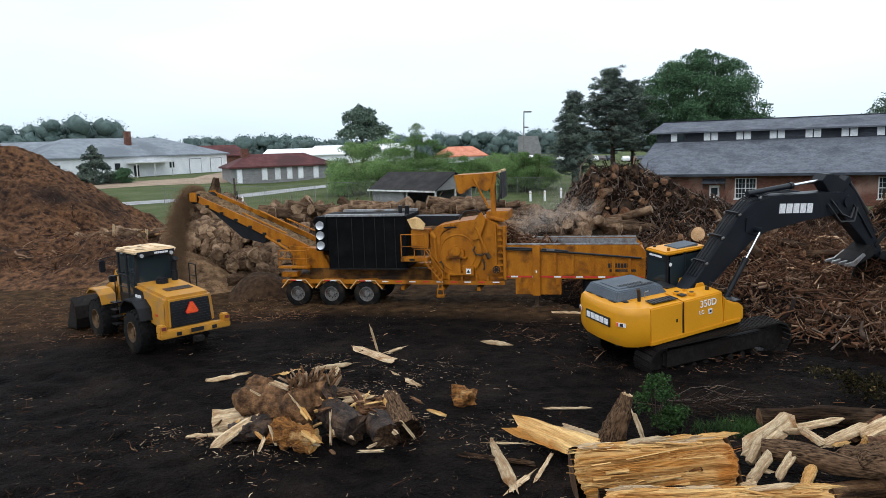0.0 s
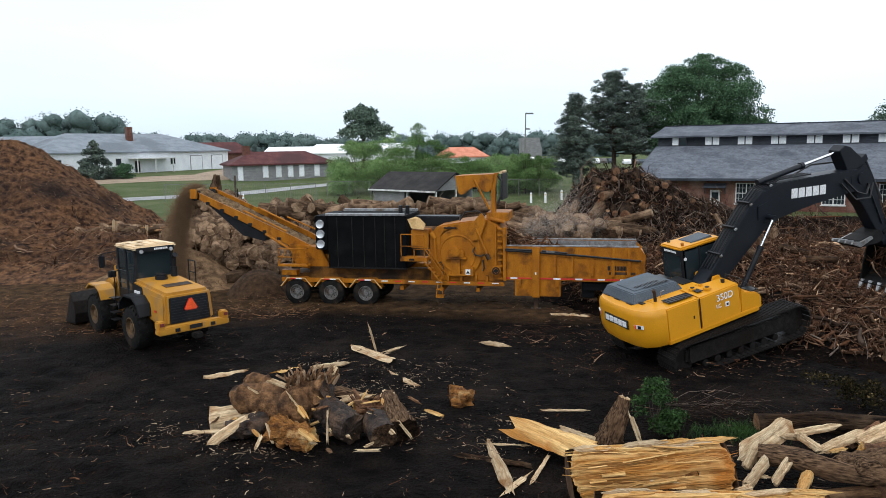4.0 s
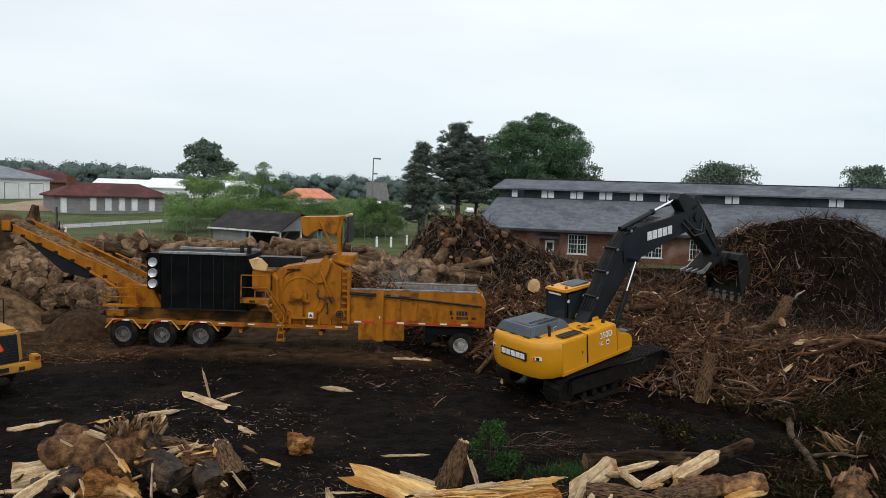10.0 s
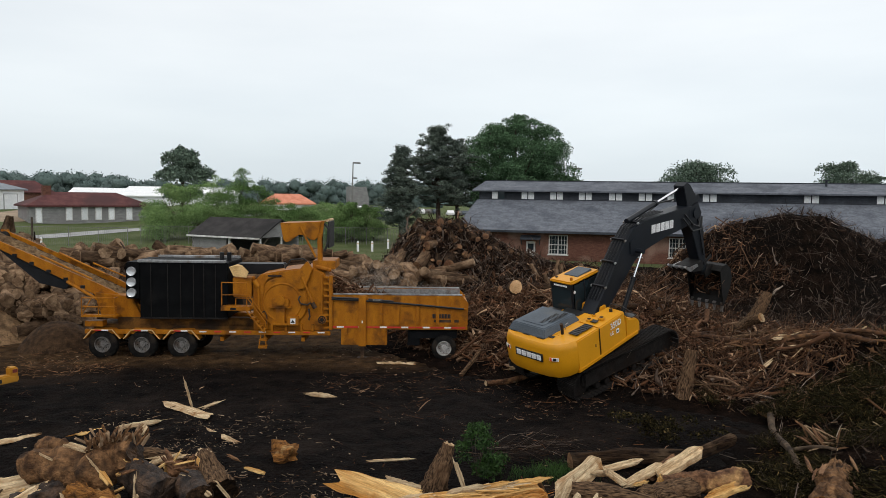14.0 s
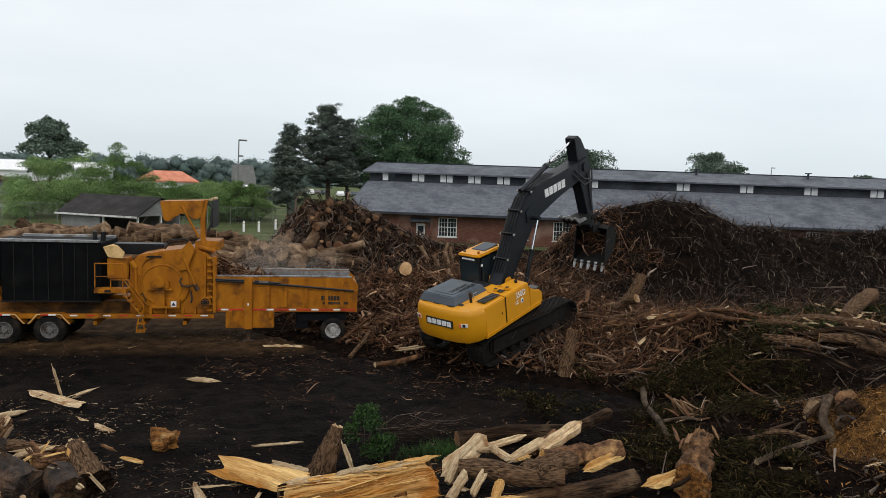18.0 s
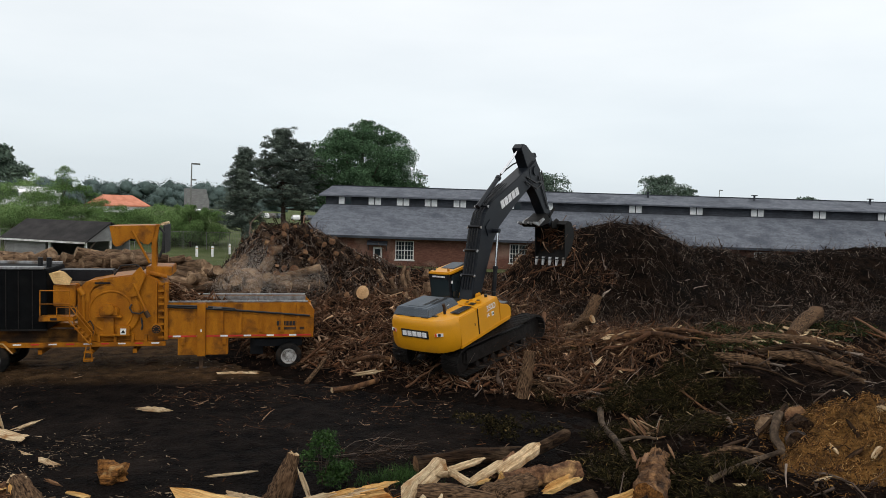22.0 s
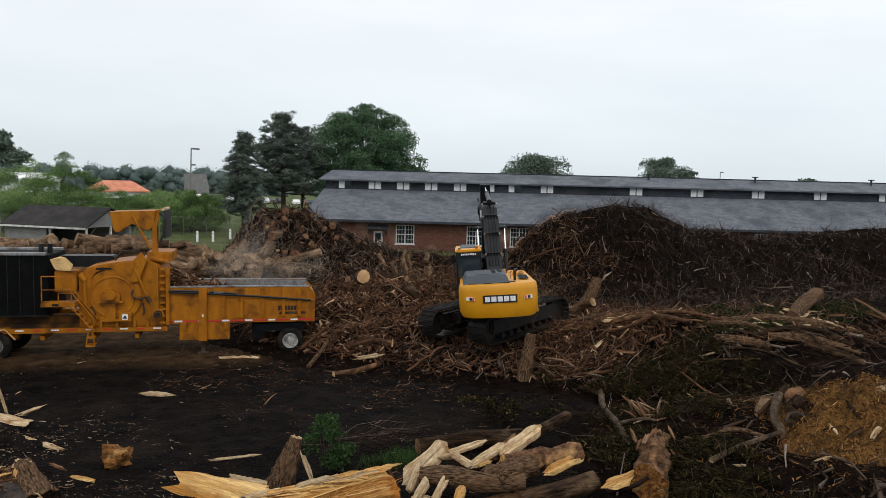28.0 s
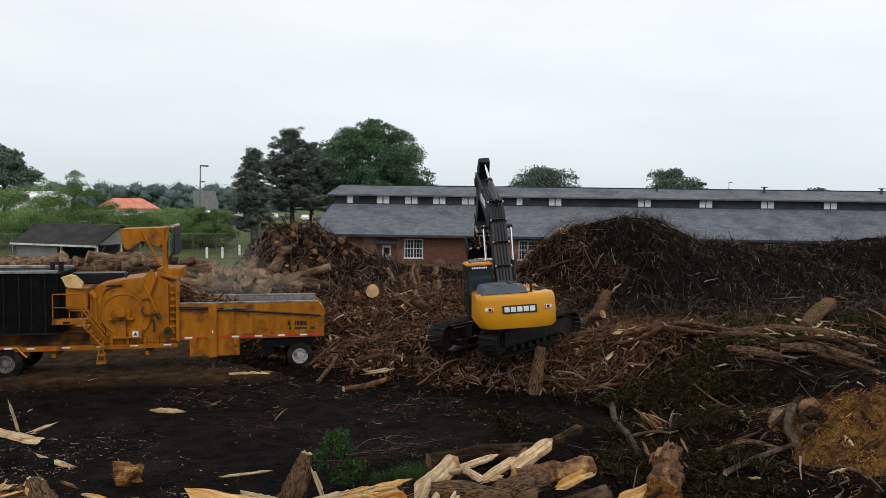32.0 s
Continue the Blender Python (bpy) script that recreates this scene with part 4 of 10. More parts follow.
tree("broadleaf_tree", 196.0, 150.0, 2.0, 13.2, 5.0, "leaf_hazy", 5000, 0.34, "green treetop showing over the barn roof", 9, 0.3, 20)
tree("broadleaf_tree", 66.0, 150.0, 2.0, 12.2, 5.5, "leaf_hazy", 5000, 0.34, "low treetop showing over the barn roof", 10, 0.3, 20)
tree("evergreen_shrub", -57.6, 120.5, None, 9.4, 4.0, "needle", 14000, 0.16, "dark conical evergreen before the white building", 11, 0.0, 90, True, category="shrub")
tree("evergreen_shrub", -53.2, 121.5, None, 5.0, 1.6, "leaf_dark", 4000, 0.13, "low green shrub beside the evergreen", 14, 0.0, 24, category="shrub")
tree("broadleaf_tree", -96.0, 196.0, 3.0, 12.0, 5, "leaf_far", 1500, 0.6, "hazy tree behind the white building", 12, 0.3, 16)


def green_belt():
    """Bushes and young trees along the fence, one thing each."""
    g = np.random.default_rng(31)
    spots = [(-13.6, 97, 5.4, 2.2), (-11.5, 95, 7.2, 2.6), (-9.0, 96, 7.8, 2.6), (-6.4, 95, 8.2, 2.6), (-3.0, 96, 9.2, 2.3), (-4.8, 94, 7.6, 2.4), (-1.2, 96, 7.2, 2.4), (1.2, 95, 5.4, 2.4),
             (3.4, 96, 4.9, 2.4), (5.6, 95, 4.6, 2.2), (7.6, 96, 5.2, 2.3), (9.6, 94, 5.0, 2.3), (11.2, 96, 4.9, 2.1), (12.6, 94, 4.6, 2.0), (14.2, 96, 4.4, 2.0), (8.4, 92, 4.2, 1.8), (-8, 92, 4.8, 2.2), (-12.6, 92, 4.4, 2.0), (10.4, 91.5, 5.1, 1.6)]
    for i, (x, y, top, r) in enumerate(spots):
        ob = tree("bush", x, y, None, top + 0.9, r * 1.12, "bush", 13000, 0.072, "bright green leafy bush along the fence", 40 + i, 0.02, 22, trunk=0.08, category="bush")
        tagged(ob, group="bushes along the fence")


green_belt()


def far_woods():
    g = np.random.default_rng(5)
    for name, az0, az1, rad, top, n, r, per in (("far_woods", -12, 13, 300, 12.5, 90, 6, 700), ("far_woods", -24, -10, 330, 14.0, 60, 7, 700), ("far_woods", -60, -23.5, 250, 19.0, 120, 6.5, 760), ("far_woods", 12, 95, 420, 9.5, 150, 9, 90), ("far_woods", 95, 300, 500, 12, 120, 16, 30)):
        bl = []
        for i in range(n):
            a = radians(az0 + (az1 - az0) * (i + g.random()) / n)
            rr = rad * (1 + 0.1 * g.random())
            t = top * (0.72 + 0.36 * g.random())
            for k in range(5):
                bl.append((rr * math.sin(a) + g.normal() * r * 0.5, rr * math.cos(a), 0.5 + (t - 0.5 - r * 0.35) * (k + 0.3) / 4.6, r * (0.5 + 0.3 * g.random())))
        V, F = leaf_cloud(bl, n * per, rad / 850, 77, inner=0.6)
        ph, th = np.meshgrid(np.linspace(0, 2 * math.pi, 9)[:-1], np.linspace(0.15, math.pi - 0.15, 6))
        ball = np.stack([np.cos(ph) * np.sin(th), np.sin(ph) * np.sin(th), 0.8 * np.cos(th)], 2).reshape(-1, 3)
        B = np.array(bl)
        core = B[:, None, :3] + ball[None] * B[:, 3][:, None, None] * (0.50 + 0.42 * g.random((len(B), len(ball), 1)))
        quad = np.array([(i * 8 + j, i * 8 + (j + 1) % 8, i * 8 + 8 + (j + 1) % 8, i * 8 + 8 + j) for i in range(5) for j in range(8)])
        F = np.concatenate([F, (quad[None] + (np.arange(len(B)) * len(ball))[:, None, None]).reshape(-1, 4) + len(V)])
        V = np.concatenate([V, core.reshape(-1, 3)])
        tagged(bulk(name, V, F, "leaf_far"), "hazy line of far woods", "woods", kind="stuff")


far_woods()


def roads():
    def ribbon(name, pts, w, mat, label):
        V, F = [], []
        P = [Vector(p) for p in pts]
        fine = []
        for a, b in zip(P[:-1], P[1:]):
            fine += [a.lerp(b, i / 8) for i in range(8)]
        fine.append(P[-1])
        for i, p in enumerate(fine):
            d = (fine[min(i + 1, len(fine) - 1)] - fine[max(i - 1, 0)]).normalized()
            s = Vector((-d.y, d.x))
            for k in range(5):
                q = p + s * w * (k / 4 - 0.5)
                V.append((q.x, q.y, float(ground_z(q.x, q.y)) + 0.05))
        for i in range(len(fine) - 1):
            for k in range(4):
                F.append((i * 5 + k, i * 5 + k + 1, i * 5 + 6 + k, i * 5 + 5 + k))
        tagged(bulk(name, V, F, mat, True), label, "road", kind="structure")
    ribbon("road", [(-75, 74), (-50, 82), (-26, 96), (-14, 113), (0, 150)], 4.2, "road", "pale gravel road across the grass")
    ribbon("dirt_drive", [(-80, 108), (-58, 112), (-40, 130), (-38, 160)], 11, "drive", "bare dirt drive before the white building")


roads()


def far_fittings():
    def lamp(x, y, top, label):
        z = float(ground_z(x, y))
        t = thing("street_lamp", pose(x, y, z, 0, 1.2), label, "street lamp")
        part("pole", MB().cyl((0, 0, -0.3), (0, 0, top - z), 0.13, 0.08, 8), "post", t)
        part("lamp_head", MB().box((0.55, 0, top - z), (1.2, 0.35, 0.22)), "post", t, bevel=0.05)
        part("lamp_head", MB().box((0.35, 0, top - z - 2.3), (0.7, 0.3, 0.22)), "post", t, bevel=0.05)
    lamp(12.6, 110, 11.4, "tall steel lamp post above the bushes")
    lamp(154, 145, 13.0, "tall steel lamp post behind the barn")
    lamp(43.0, 97, 10.8, "thin lamp post beside the oak")
    for x, y in ((9.9, 80.0), (11.5, 80.0), (13.8, 83.0), (-25.6, 83), (-24.2, 83), (-22.9, 83)):
        z = float(ground_z(x, y))
        t = thing("bollard", pose(x, y, z), "short white bollard in the grass", "bollard", "bollards")
        part("shaft", MB().lathe([(-0.2, 0.13), (1.05, 0.13), (1.15, 0.09), (1.17, 0.0)], 2, 12), "white", t, smooth=True)
        part("band", MB().lathe([(0.85, 0.135), (0.95, 0.135)], 2, 12), "pale_yellow", t)
    t = thing("utility_pole", pose(-24.0, 84, float(ground_z(-24, 84))), "short weathered wooden post by the road", "post")
    part("pole", MB().cyl((0, 0, -0.2), (0, 0, 3.2), 0.14, 0.11, 8), "limb", t)
    # chain link fence before the bushes
    f = thing("chain_link_fence", pose(0, 0, 0), "grey chain link fence along the bushes", "fence")
    posts = [(-14 + 2.6 * i, 88.5 - 0.02 * i) for i in range(13)] + [(-33 + 3.0 * i, 86) for i in range(7)]
    for i, (x, y) in enumerate(posts):
        z = float(ground_z(x, y))
        part("post", MB().cyl((x, y, z - 0.2), (x, y, z + 2.1), 0.04, n=6), "post", f)
        if i not in (12, 19):
            x2, y2 = posts[i + 1]
            z2 = float(ground_z(x2, y2))
            part("rail", MB().cyl((x, y, z + 2.05), (x2, y2, z2 + 2.05), 0.025, n=5), "post", f)
            w = MB()
            for k in range(1, 14):
                q = k / 14
                w.cyl((x + (x2 - x) * q, y, z + 0.05), (x + (x2 - x) * q, y, z + 2.03), 0.011, n=3, caps=False)
            part("mesh", w, "post", f)
    # parked cars under the pines
    g = np.random.default_rng(3)
    for i in range(14):
        x, y = 22 + 2.9 * i * 0.9, 178 + 3 * (i % 3)
        z = float(ground_z(x, y))
        c = thing("parked_car", pose(x, y, z, 0, 0, 80 + 20 * g.random()), ("white", "silver", "dark")[i % 3] + " car parked in the far lot", "car", "parked cars")
        part("body", MB().prism([(-2.2, 0.3), (2.2, 0.3), (2.25, 0.75), (1.3, 0.95), (0.7, 1.42), (-1.0, 1.45), (-1.7, 0.98), (-2.25, 0.9)], 1, -0.88, 0.88), ("white", "rim", "hood_grey")[i % 3], c, bevel=0.08)
        part("windows", MB().prism([(1.1, 0.98), (0.62, 1.36), (-0.95, 1.38), (-1.45, 1.0)], 1, -0.89, 0.89), "glass", c)
        for wx in (-1.35, 1.35):
            for wy in (-0.8, 0.8):
                part("wheel", MB().cyl((wx, wy - 0.1, 0.32), (wx, wy + 0.1, 0.32), 0.32, n=12), "rubber", c)


far_fittings()

# ---- brush: loose sticks over the heaps ----
def stick_mesh(P, D, Ln, R, bend, g, sides=4, rings=4):
    """Tapered, kinked sticks: centres P, directions D, lengths, radii."""
    n = len(P)
    a = g.normal(size=(n, 3)); U = np.cross(D, a); U /= np.linalg.norm(U, axis=1)[:, None]
    W = np.cross(D, U)
    V = []
    k1, k2 = np.zeros(n), np.zeros(n)
    for k in range(rings):
        q = k / (rings - 1)
        off = D * ((q - 0.5) * Ln)[:, None] + U * (bend * Ln * (4 * q * (1 - q) - 0.5) + k1)[:, None] + W * k2[:, None]
        k1 = k1 + g.normal(size=n) * np.abs(bend) * Ln * 0.55
        k2 = k2 + g.normal(size=n) * np.abs(bend) * Ln * 0.55
        r = R * (1.15 - 0.75 * q)
        for s in range(sides):
            an = 2 * math.pi * s / sides
            V.append(P + off + (U * math.cos(an) + W * math.sin(an)) * r[:, None])
    V = np.stack(V, 1)
    f = []
    for k in range(rings - 1):
        for s in range(sides):
            f.append((k * sides + s, k * sides + (s + 1) % sides, (k + 1) * sides + (s + 1) % sides, (k + 1) * sides + s))
    if sides > 3:
        t = (rings - 1) * sides
        f += [(3, 2, 1, 0), (t, t + 1, t + 2, t + 3)]
        if sides == 6:
            f += [(0, 5, 4, 3), (t, t + 3, t + 4, t + 5)]
    f = np.array(f)
    F = (f[None] + (np.arange(n) * rings * sides)[:, None, None]).reshape(-1, 4)
    return V.reshape(-1, 3), F


def side_twigs(P, D, Ln, R, kids, g, spread=0.7):
    """Twigs that fork from given sticks."""
    i = np.repeat(np.arange(len(P)), kids)
    q = g.uniform(-0.25, 0.48, len(i))
    a = g.normal(size=(len(i), 3))
    side = a - D[i] * np.sum(a * D[i], axis=1)[:, None]
    side /= np.linalg.norm(side, axis=1)[:, None]
    d = D[i] + side * (spread * g.uniform(0.5, 1.5, len(i)))[:, None]
    d /= np.linalg.norm(d, axis=1)[:, None]
    l = Ln[i] * g.uniform(0.22, 0.62, len(i))
    p = P[i] + D[i] * (q * Ln[i])[:, None] + d * (l / 2)[:, None]
    return p, d, l, np.maximum(R[i] * 0.5, 0.004)


def scatter(name, n, box, zf, length, radius, material, label, seed, lift=0.0, tilt=18, low=0.15, weight=None, bend=0.08, kids=0, sides=4, rings=4):
    """n sticks over a stretch of a heap, lying with its slope; kids are forks on each."""
    g = np.random.default_rng(seed)
    n = n // (1 + kids)
    xs, ys = [], []
    got = 0
    while got < n:
        x, y = g.uniform(box[0], box[1], 4 * n), g.uniform(box[2], box[3], 4 * n)
        ok = zf(x, y) > low
        if weight is not None:
            ok &= g.random(len(x)) < weight(x, y)
        xs.append(x[ok]); ys.append(y[ok]); got += ok.sum()
    x, y = np.concatenate(xs)[:n], np.concatenate(ys)[:n]
    z = zf(x, y) + ground_z(x, y)
    e = 0.3
    gx = (zf(x + e, y) - zf(x - e, y)) / (2 * e)
    gy = (zf(x, y + e) - zf(x, y - e)) / (2 * e)
    a = g.uniform(0, 2 * math.pi, n)
    el = np.radians(g.normal(4, tilt, n))
    d = np.stack([np.cos(a), np.sin(a), np.clip(gx * np.cos(a) + gy * np.sin(a), -1.2, 1.2) + np.tan(np.clip(el, -1.1, 1.3))], 1)
    d /= np.linalg.norm(d, axis=1)[:, None]
    Ln = length[0] + (length[1] - length[0]) * g.random(n) ** 2.2
    R = radius[0] + (radius[1] - radius[0]) * g.random(n) ** 3
    up = np.abs(d[:, 2]) * Ln * 0.22
    P = np.stack([x, y, z + lift + up + g.uniform(-0.12, 0.16, n)], 1)
    if kids:
        p, q, l, r = side_twigs(P, d, Ln, R, kids, g)
        P, d, Ln, R = np.concatenate([P, p]), np.concatenate([d, q]), np.concatenate([Ln, l]), np.concatenate([R, r])
    V, F = stick_mesh(P, d, Ln, R, g.normal(0, bend, len(P)), g, sides, rings)
    return tagged(bulk(name, V, F, material, False), label, "sticks", kind="stuff")


def brush(box, n, material, label, seed, zf=debris_z, tilt=20, low=0.15, fine=1.0, weight=None, thick=1.0):
    """Forked fine twigs, middling sticks, short broken pieces and a few limbs over one stretch."""
    scatter("brush_twigs", int(n * 0.62), box, zf, (0.35, 1.7 * fine), (0.005, 0.016 * fine), material, "fine forked " + label, seed, tilt=tilt + 8, low=low, bend=0.12, kids=4, sides=3, rings=3, weight=weight)
    scatter("brush_sticks", int(n * 0.20), box, zf, (0.4, 1.7 * fine), (0.010, 0.036 * fine), material, "broken " + label, seed + 1, tilt=tilt, low=low, bend=0.10, kids=1, sides=3, weight=weight)
    scatter("brush_chunks", int(n * 0.17 * thick), box, zf, (0.12, 0.6), (0.02, 0.075), material, "short chunks of " + label, seed + 3, tilt=tilt + 10, low=low, bend=0.05, sides=3, rings=3, weight=weight)
    scatter("brush_limbs", max(20, int(n * 0.012 * thick)), box, zf, (0.7, 2.3), (0.03, 0.10), material, "thick " + label, seed + 2, tilt=tilt * 0.7, low=low, bend=0.07, sides=6, rings=6, weight=weight)


brush((5, 21, 19, 36), 20000, "stick", "brown sticks and roots strewn over the yard's brush bed", 101, tilt=18)
brush((6, 24, 36, 50), 4500, "stick", "brown sticks and roots on the tall rear heap", 111, tilt=24)
brush((6, 17, 36, 50), 9000, "twig", "dark twigs on the tall rear heap", 115, tilt=24)
brush((15, 26, 31, 41), 6500, "stick", "brown sticks and torn limbs before the barn", 191, tilt=14)
brush((18, 44, 24, 44), 32000, "twig", "dark branches over the great brush heap", 121, tilt=38, low=0.3, fine=0.8, thick=0.35)
brush((42, 84, 20, 42), 17000, "twig", "dark branches over the long brush heap", 131, tilt=34, low=0.3, fine=1.0, thick=0.4)
brush((10, 31, 7, 25), 10000, "twig", "dark branches over the near debris", 141, tilt=18, low=0.05)
brush((13, 31, 16.5, 25), 6000, "stick", "brown branches over the near debris", 145, tilt=16, low=0.05)
brush((-26, 8, 36, 50), 7000, "stick", "sticks and roots between the dusty logs", 151, zf=logs_z, tilt=22, low=0.0)
brush((-26, -14, 38, 50), 2500, "stick", "sticks at the foot of the mulch pile", 161, zf=lambda x, y: np.maximum(mulch_z(x, y), 0), tilt=18, low=0.02)
brush((-14, -3, 42, 49), 5000, "twig", "dark roots and branches over the log pile", 171, zf=logs_z, tilt=30, low=0.6)
scatter("brush_chunks", 3500, (6, 16, 38, 48), debris_z, (0.15, 0.9), (0.02, 0.075), "twig", "reddish broken root pieces over the tall rear heap", 181, tilt=26, low=1.0, bend=0.06, sides=3, rings=3)
scatter("brush_chunks", 1200, (6, 16, 38, 48), debris_z, (0.15, 0.8), (0.02, 0.09), "stick", "reddish splinters over the tall rear heap", 183, tilt=26, low=1.0, bend=0.06, sides=3, rings=3)
scatter("brush_chunks", 4000, (6, 20, 20, 36), debris_z, (0.10, 0.55), (0.03, 0.11), "stick", "torn bark and root pieces on the brush bed", 182, tilt=20, low=0.1, bend=0.06, sides=3, rings=3)


def infeed_load():
    """Roots and sticks lying in the infeed before the mill."""
    g = np.random.default_rng(55)
    n = 420
    k, w = g.uniform(8.9, 12.6, n), g.uniform(0.45, 2.0, n)
    x, y = -6.27 + 0.978475 * k + 0.206368 * w, 30.275 - 0.206368 * k + 0.978475 * w
    z = 2.05 + np.clip(1.0 - 0.42 * (k - 8.9), 0.0, 1.0) * g.uniform(0.5, 1.05, n)
    D = g.normal(size=(n, 3)) * np.array([1.0, 0.7, 0.5])
    D /= np.linalg.norm(D, axis=1)[:, None]
    V, F = stick_mesh(np.stack([x, y, z], 1), D, g.uniform(0.2, 1.0, n), g.uniform(0.01, 0.05, n), g.normal(0, 0.12, n), g)
    tagged(bulk("infeed_roots", V, F, "stick"), "broken roots lying in the grinder's infeed", "roots", kind="stuff")


infeed_load()

M["tail_red"] = plain("dusty_red_lens", (0.16, 0.022, 0.015), 0.5)
M["load"] = surf("tan_grindings_on_the_belt", (0.10, 0.058, 0.028), (0.26, 0.17, 0.090), 6.0, 0.95, 1.0, c3=(0.09, 0.05, 0.025), scale3=1.0, amount3=0.4, fine=20, dist=0.1)
M["bucket_steel"] = surf("dark_worn_bucket_steel", (0.005, 0.005, 0.005), (0.012, 0.011, 0.010), 5, 0.7, 0.15, c3=(0.020, 0.013, 0.009), scale3=1.4, amount3=0.35)

# ---- lettering ----
def lettering(text, size, depth, material, parent, m, name="lettering"):
    cu = bpy.data.curves.new(name, "FONT")
    cu.body, cu.size, cu.extrude, cu.align_x, cu.align_y = text, size, depth, "CENTER", "CENTER"
    tmp = new("text_source", cu)
    me = bpy.data.meshes.new_from_object(tmp)
    bpy.data.objects.remove(tmp)
    me.materials.clear()
    me.materials.append(M[material])
    ob = new(name, me)
    ob.parent, ob.matrix_basis = parent, m
    return ob


def bars(parent, name, o, e, f, n, w, h, gap, material, depth=0.012):
    """A wordmark as plain upright bars: o its middle, e along it, f up it."""
    o, e, f = Vector(o), Vector(e).normalized(), Vector(f).normalized()
    k = e.cross(f).normalized()
    tot = n * w + (n - 1) * gap
    for i in range(n):
        c = o + e * (-tot / 2 + w / 2 + i * (w + gap))
        vs = [c + e * a * w / 2 + f * b * h / 2 + k * d * depth for d in (-1, 1) for a, b in ((-1, -1), (1, -1), (1, 1), (-1, 1))]
        part(name, MB().hexa(vs), material, parent)


def wheel(name, parent, c, r, w, side, rim_r, mats=("rubber", "rim"), lugs=0, n=28):
    """A tyre with its rim; the axle runs along x, side +1 faces +x."""
    t = part(name, MB().lathe([(-w / 2, rim_r), (-w / 2, r * 0.86), (-w * 0.40, r * 0.97), (-w * 0.28, r), (w * 0.28, r), (w * 0.40, r * 0.97), (w / 2, r * 0.86), (w / 2, rim_r), (-w / 2, rim_r)], 0, n), mats[0], parent, smooth=True)
    t.matrix_basis = pose(*c)
    d = side * w / 2
    part("rim", MB().lathe([(d * 1.0, rim_r), (d * 1.03, rim_r * 0.92), (d * 0.55, rim_r * 0.84), (d * 0.45, rim_r * 0.40), (d * 0.85, rim_r * 0.34), (d * 0.90, 0.0)], 0, 24), mats[1], t, smooth=True)
    nut = None
    for i in range(8):
        a = 2 * math.pi * i / 8
        y, z = rim_r * 0.58 * math.cos(a), rim_r * 0.58 * math.sin(a)
        if nut is None:
            ob = part("wheel_nut", MB().cyl((d * 0.5, 0, 0), (d * 0.62, 0, 0), rim_r * 0.06, n=6), "rubber" if mats[1] == "rim" else "track", t)
            nut = ob.data
        else:
            ob = new("wheel_nut", nut)
            ob.parent = t
        ob.location = (0, y, z)
    if lugs:
        lg = MB()
        for i in range(lugs):
            a = 2 * math.pi * i / lugs
            m = pose(0, 0, 0, math.degrees(a))
            for s in (-1, 1):
                b = m @ pose(0, 0, 0, 180.0 / lugs if s > 0 else 0)
                lg.hexa([b @ Vector(p) for p in ((s * 0.02, -0.05, r * 0.985), (s * w / 2, -0.05 - 0.12, r * 0.90), (s * w / 2, 0.05 - 0.12, r * 0.90), (s * 0.02, 0.05, r * 0.985),
                                                 (s * 0.02, -0.04, r * 1.035), (s * w / 2, -0.04 - 0.12, r * 0.955), (s * w / 2, 0.04 - 0.12, r * 0.955), (s * 0.02, 0.04, r * 1.035))])
        part("tread_lugs", lg, mats[0], t)
    return t


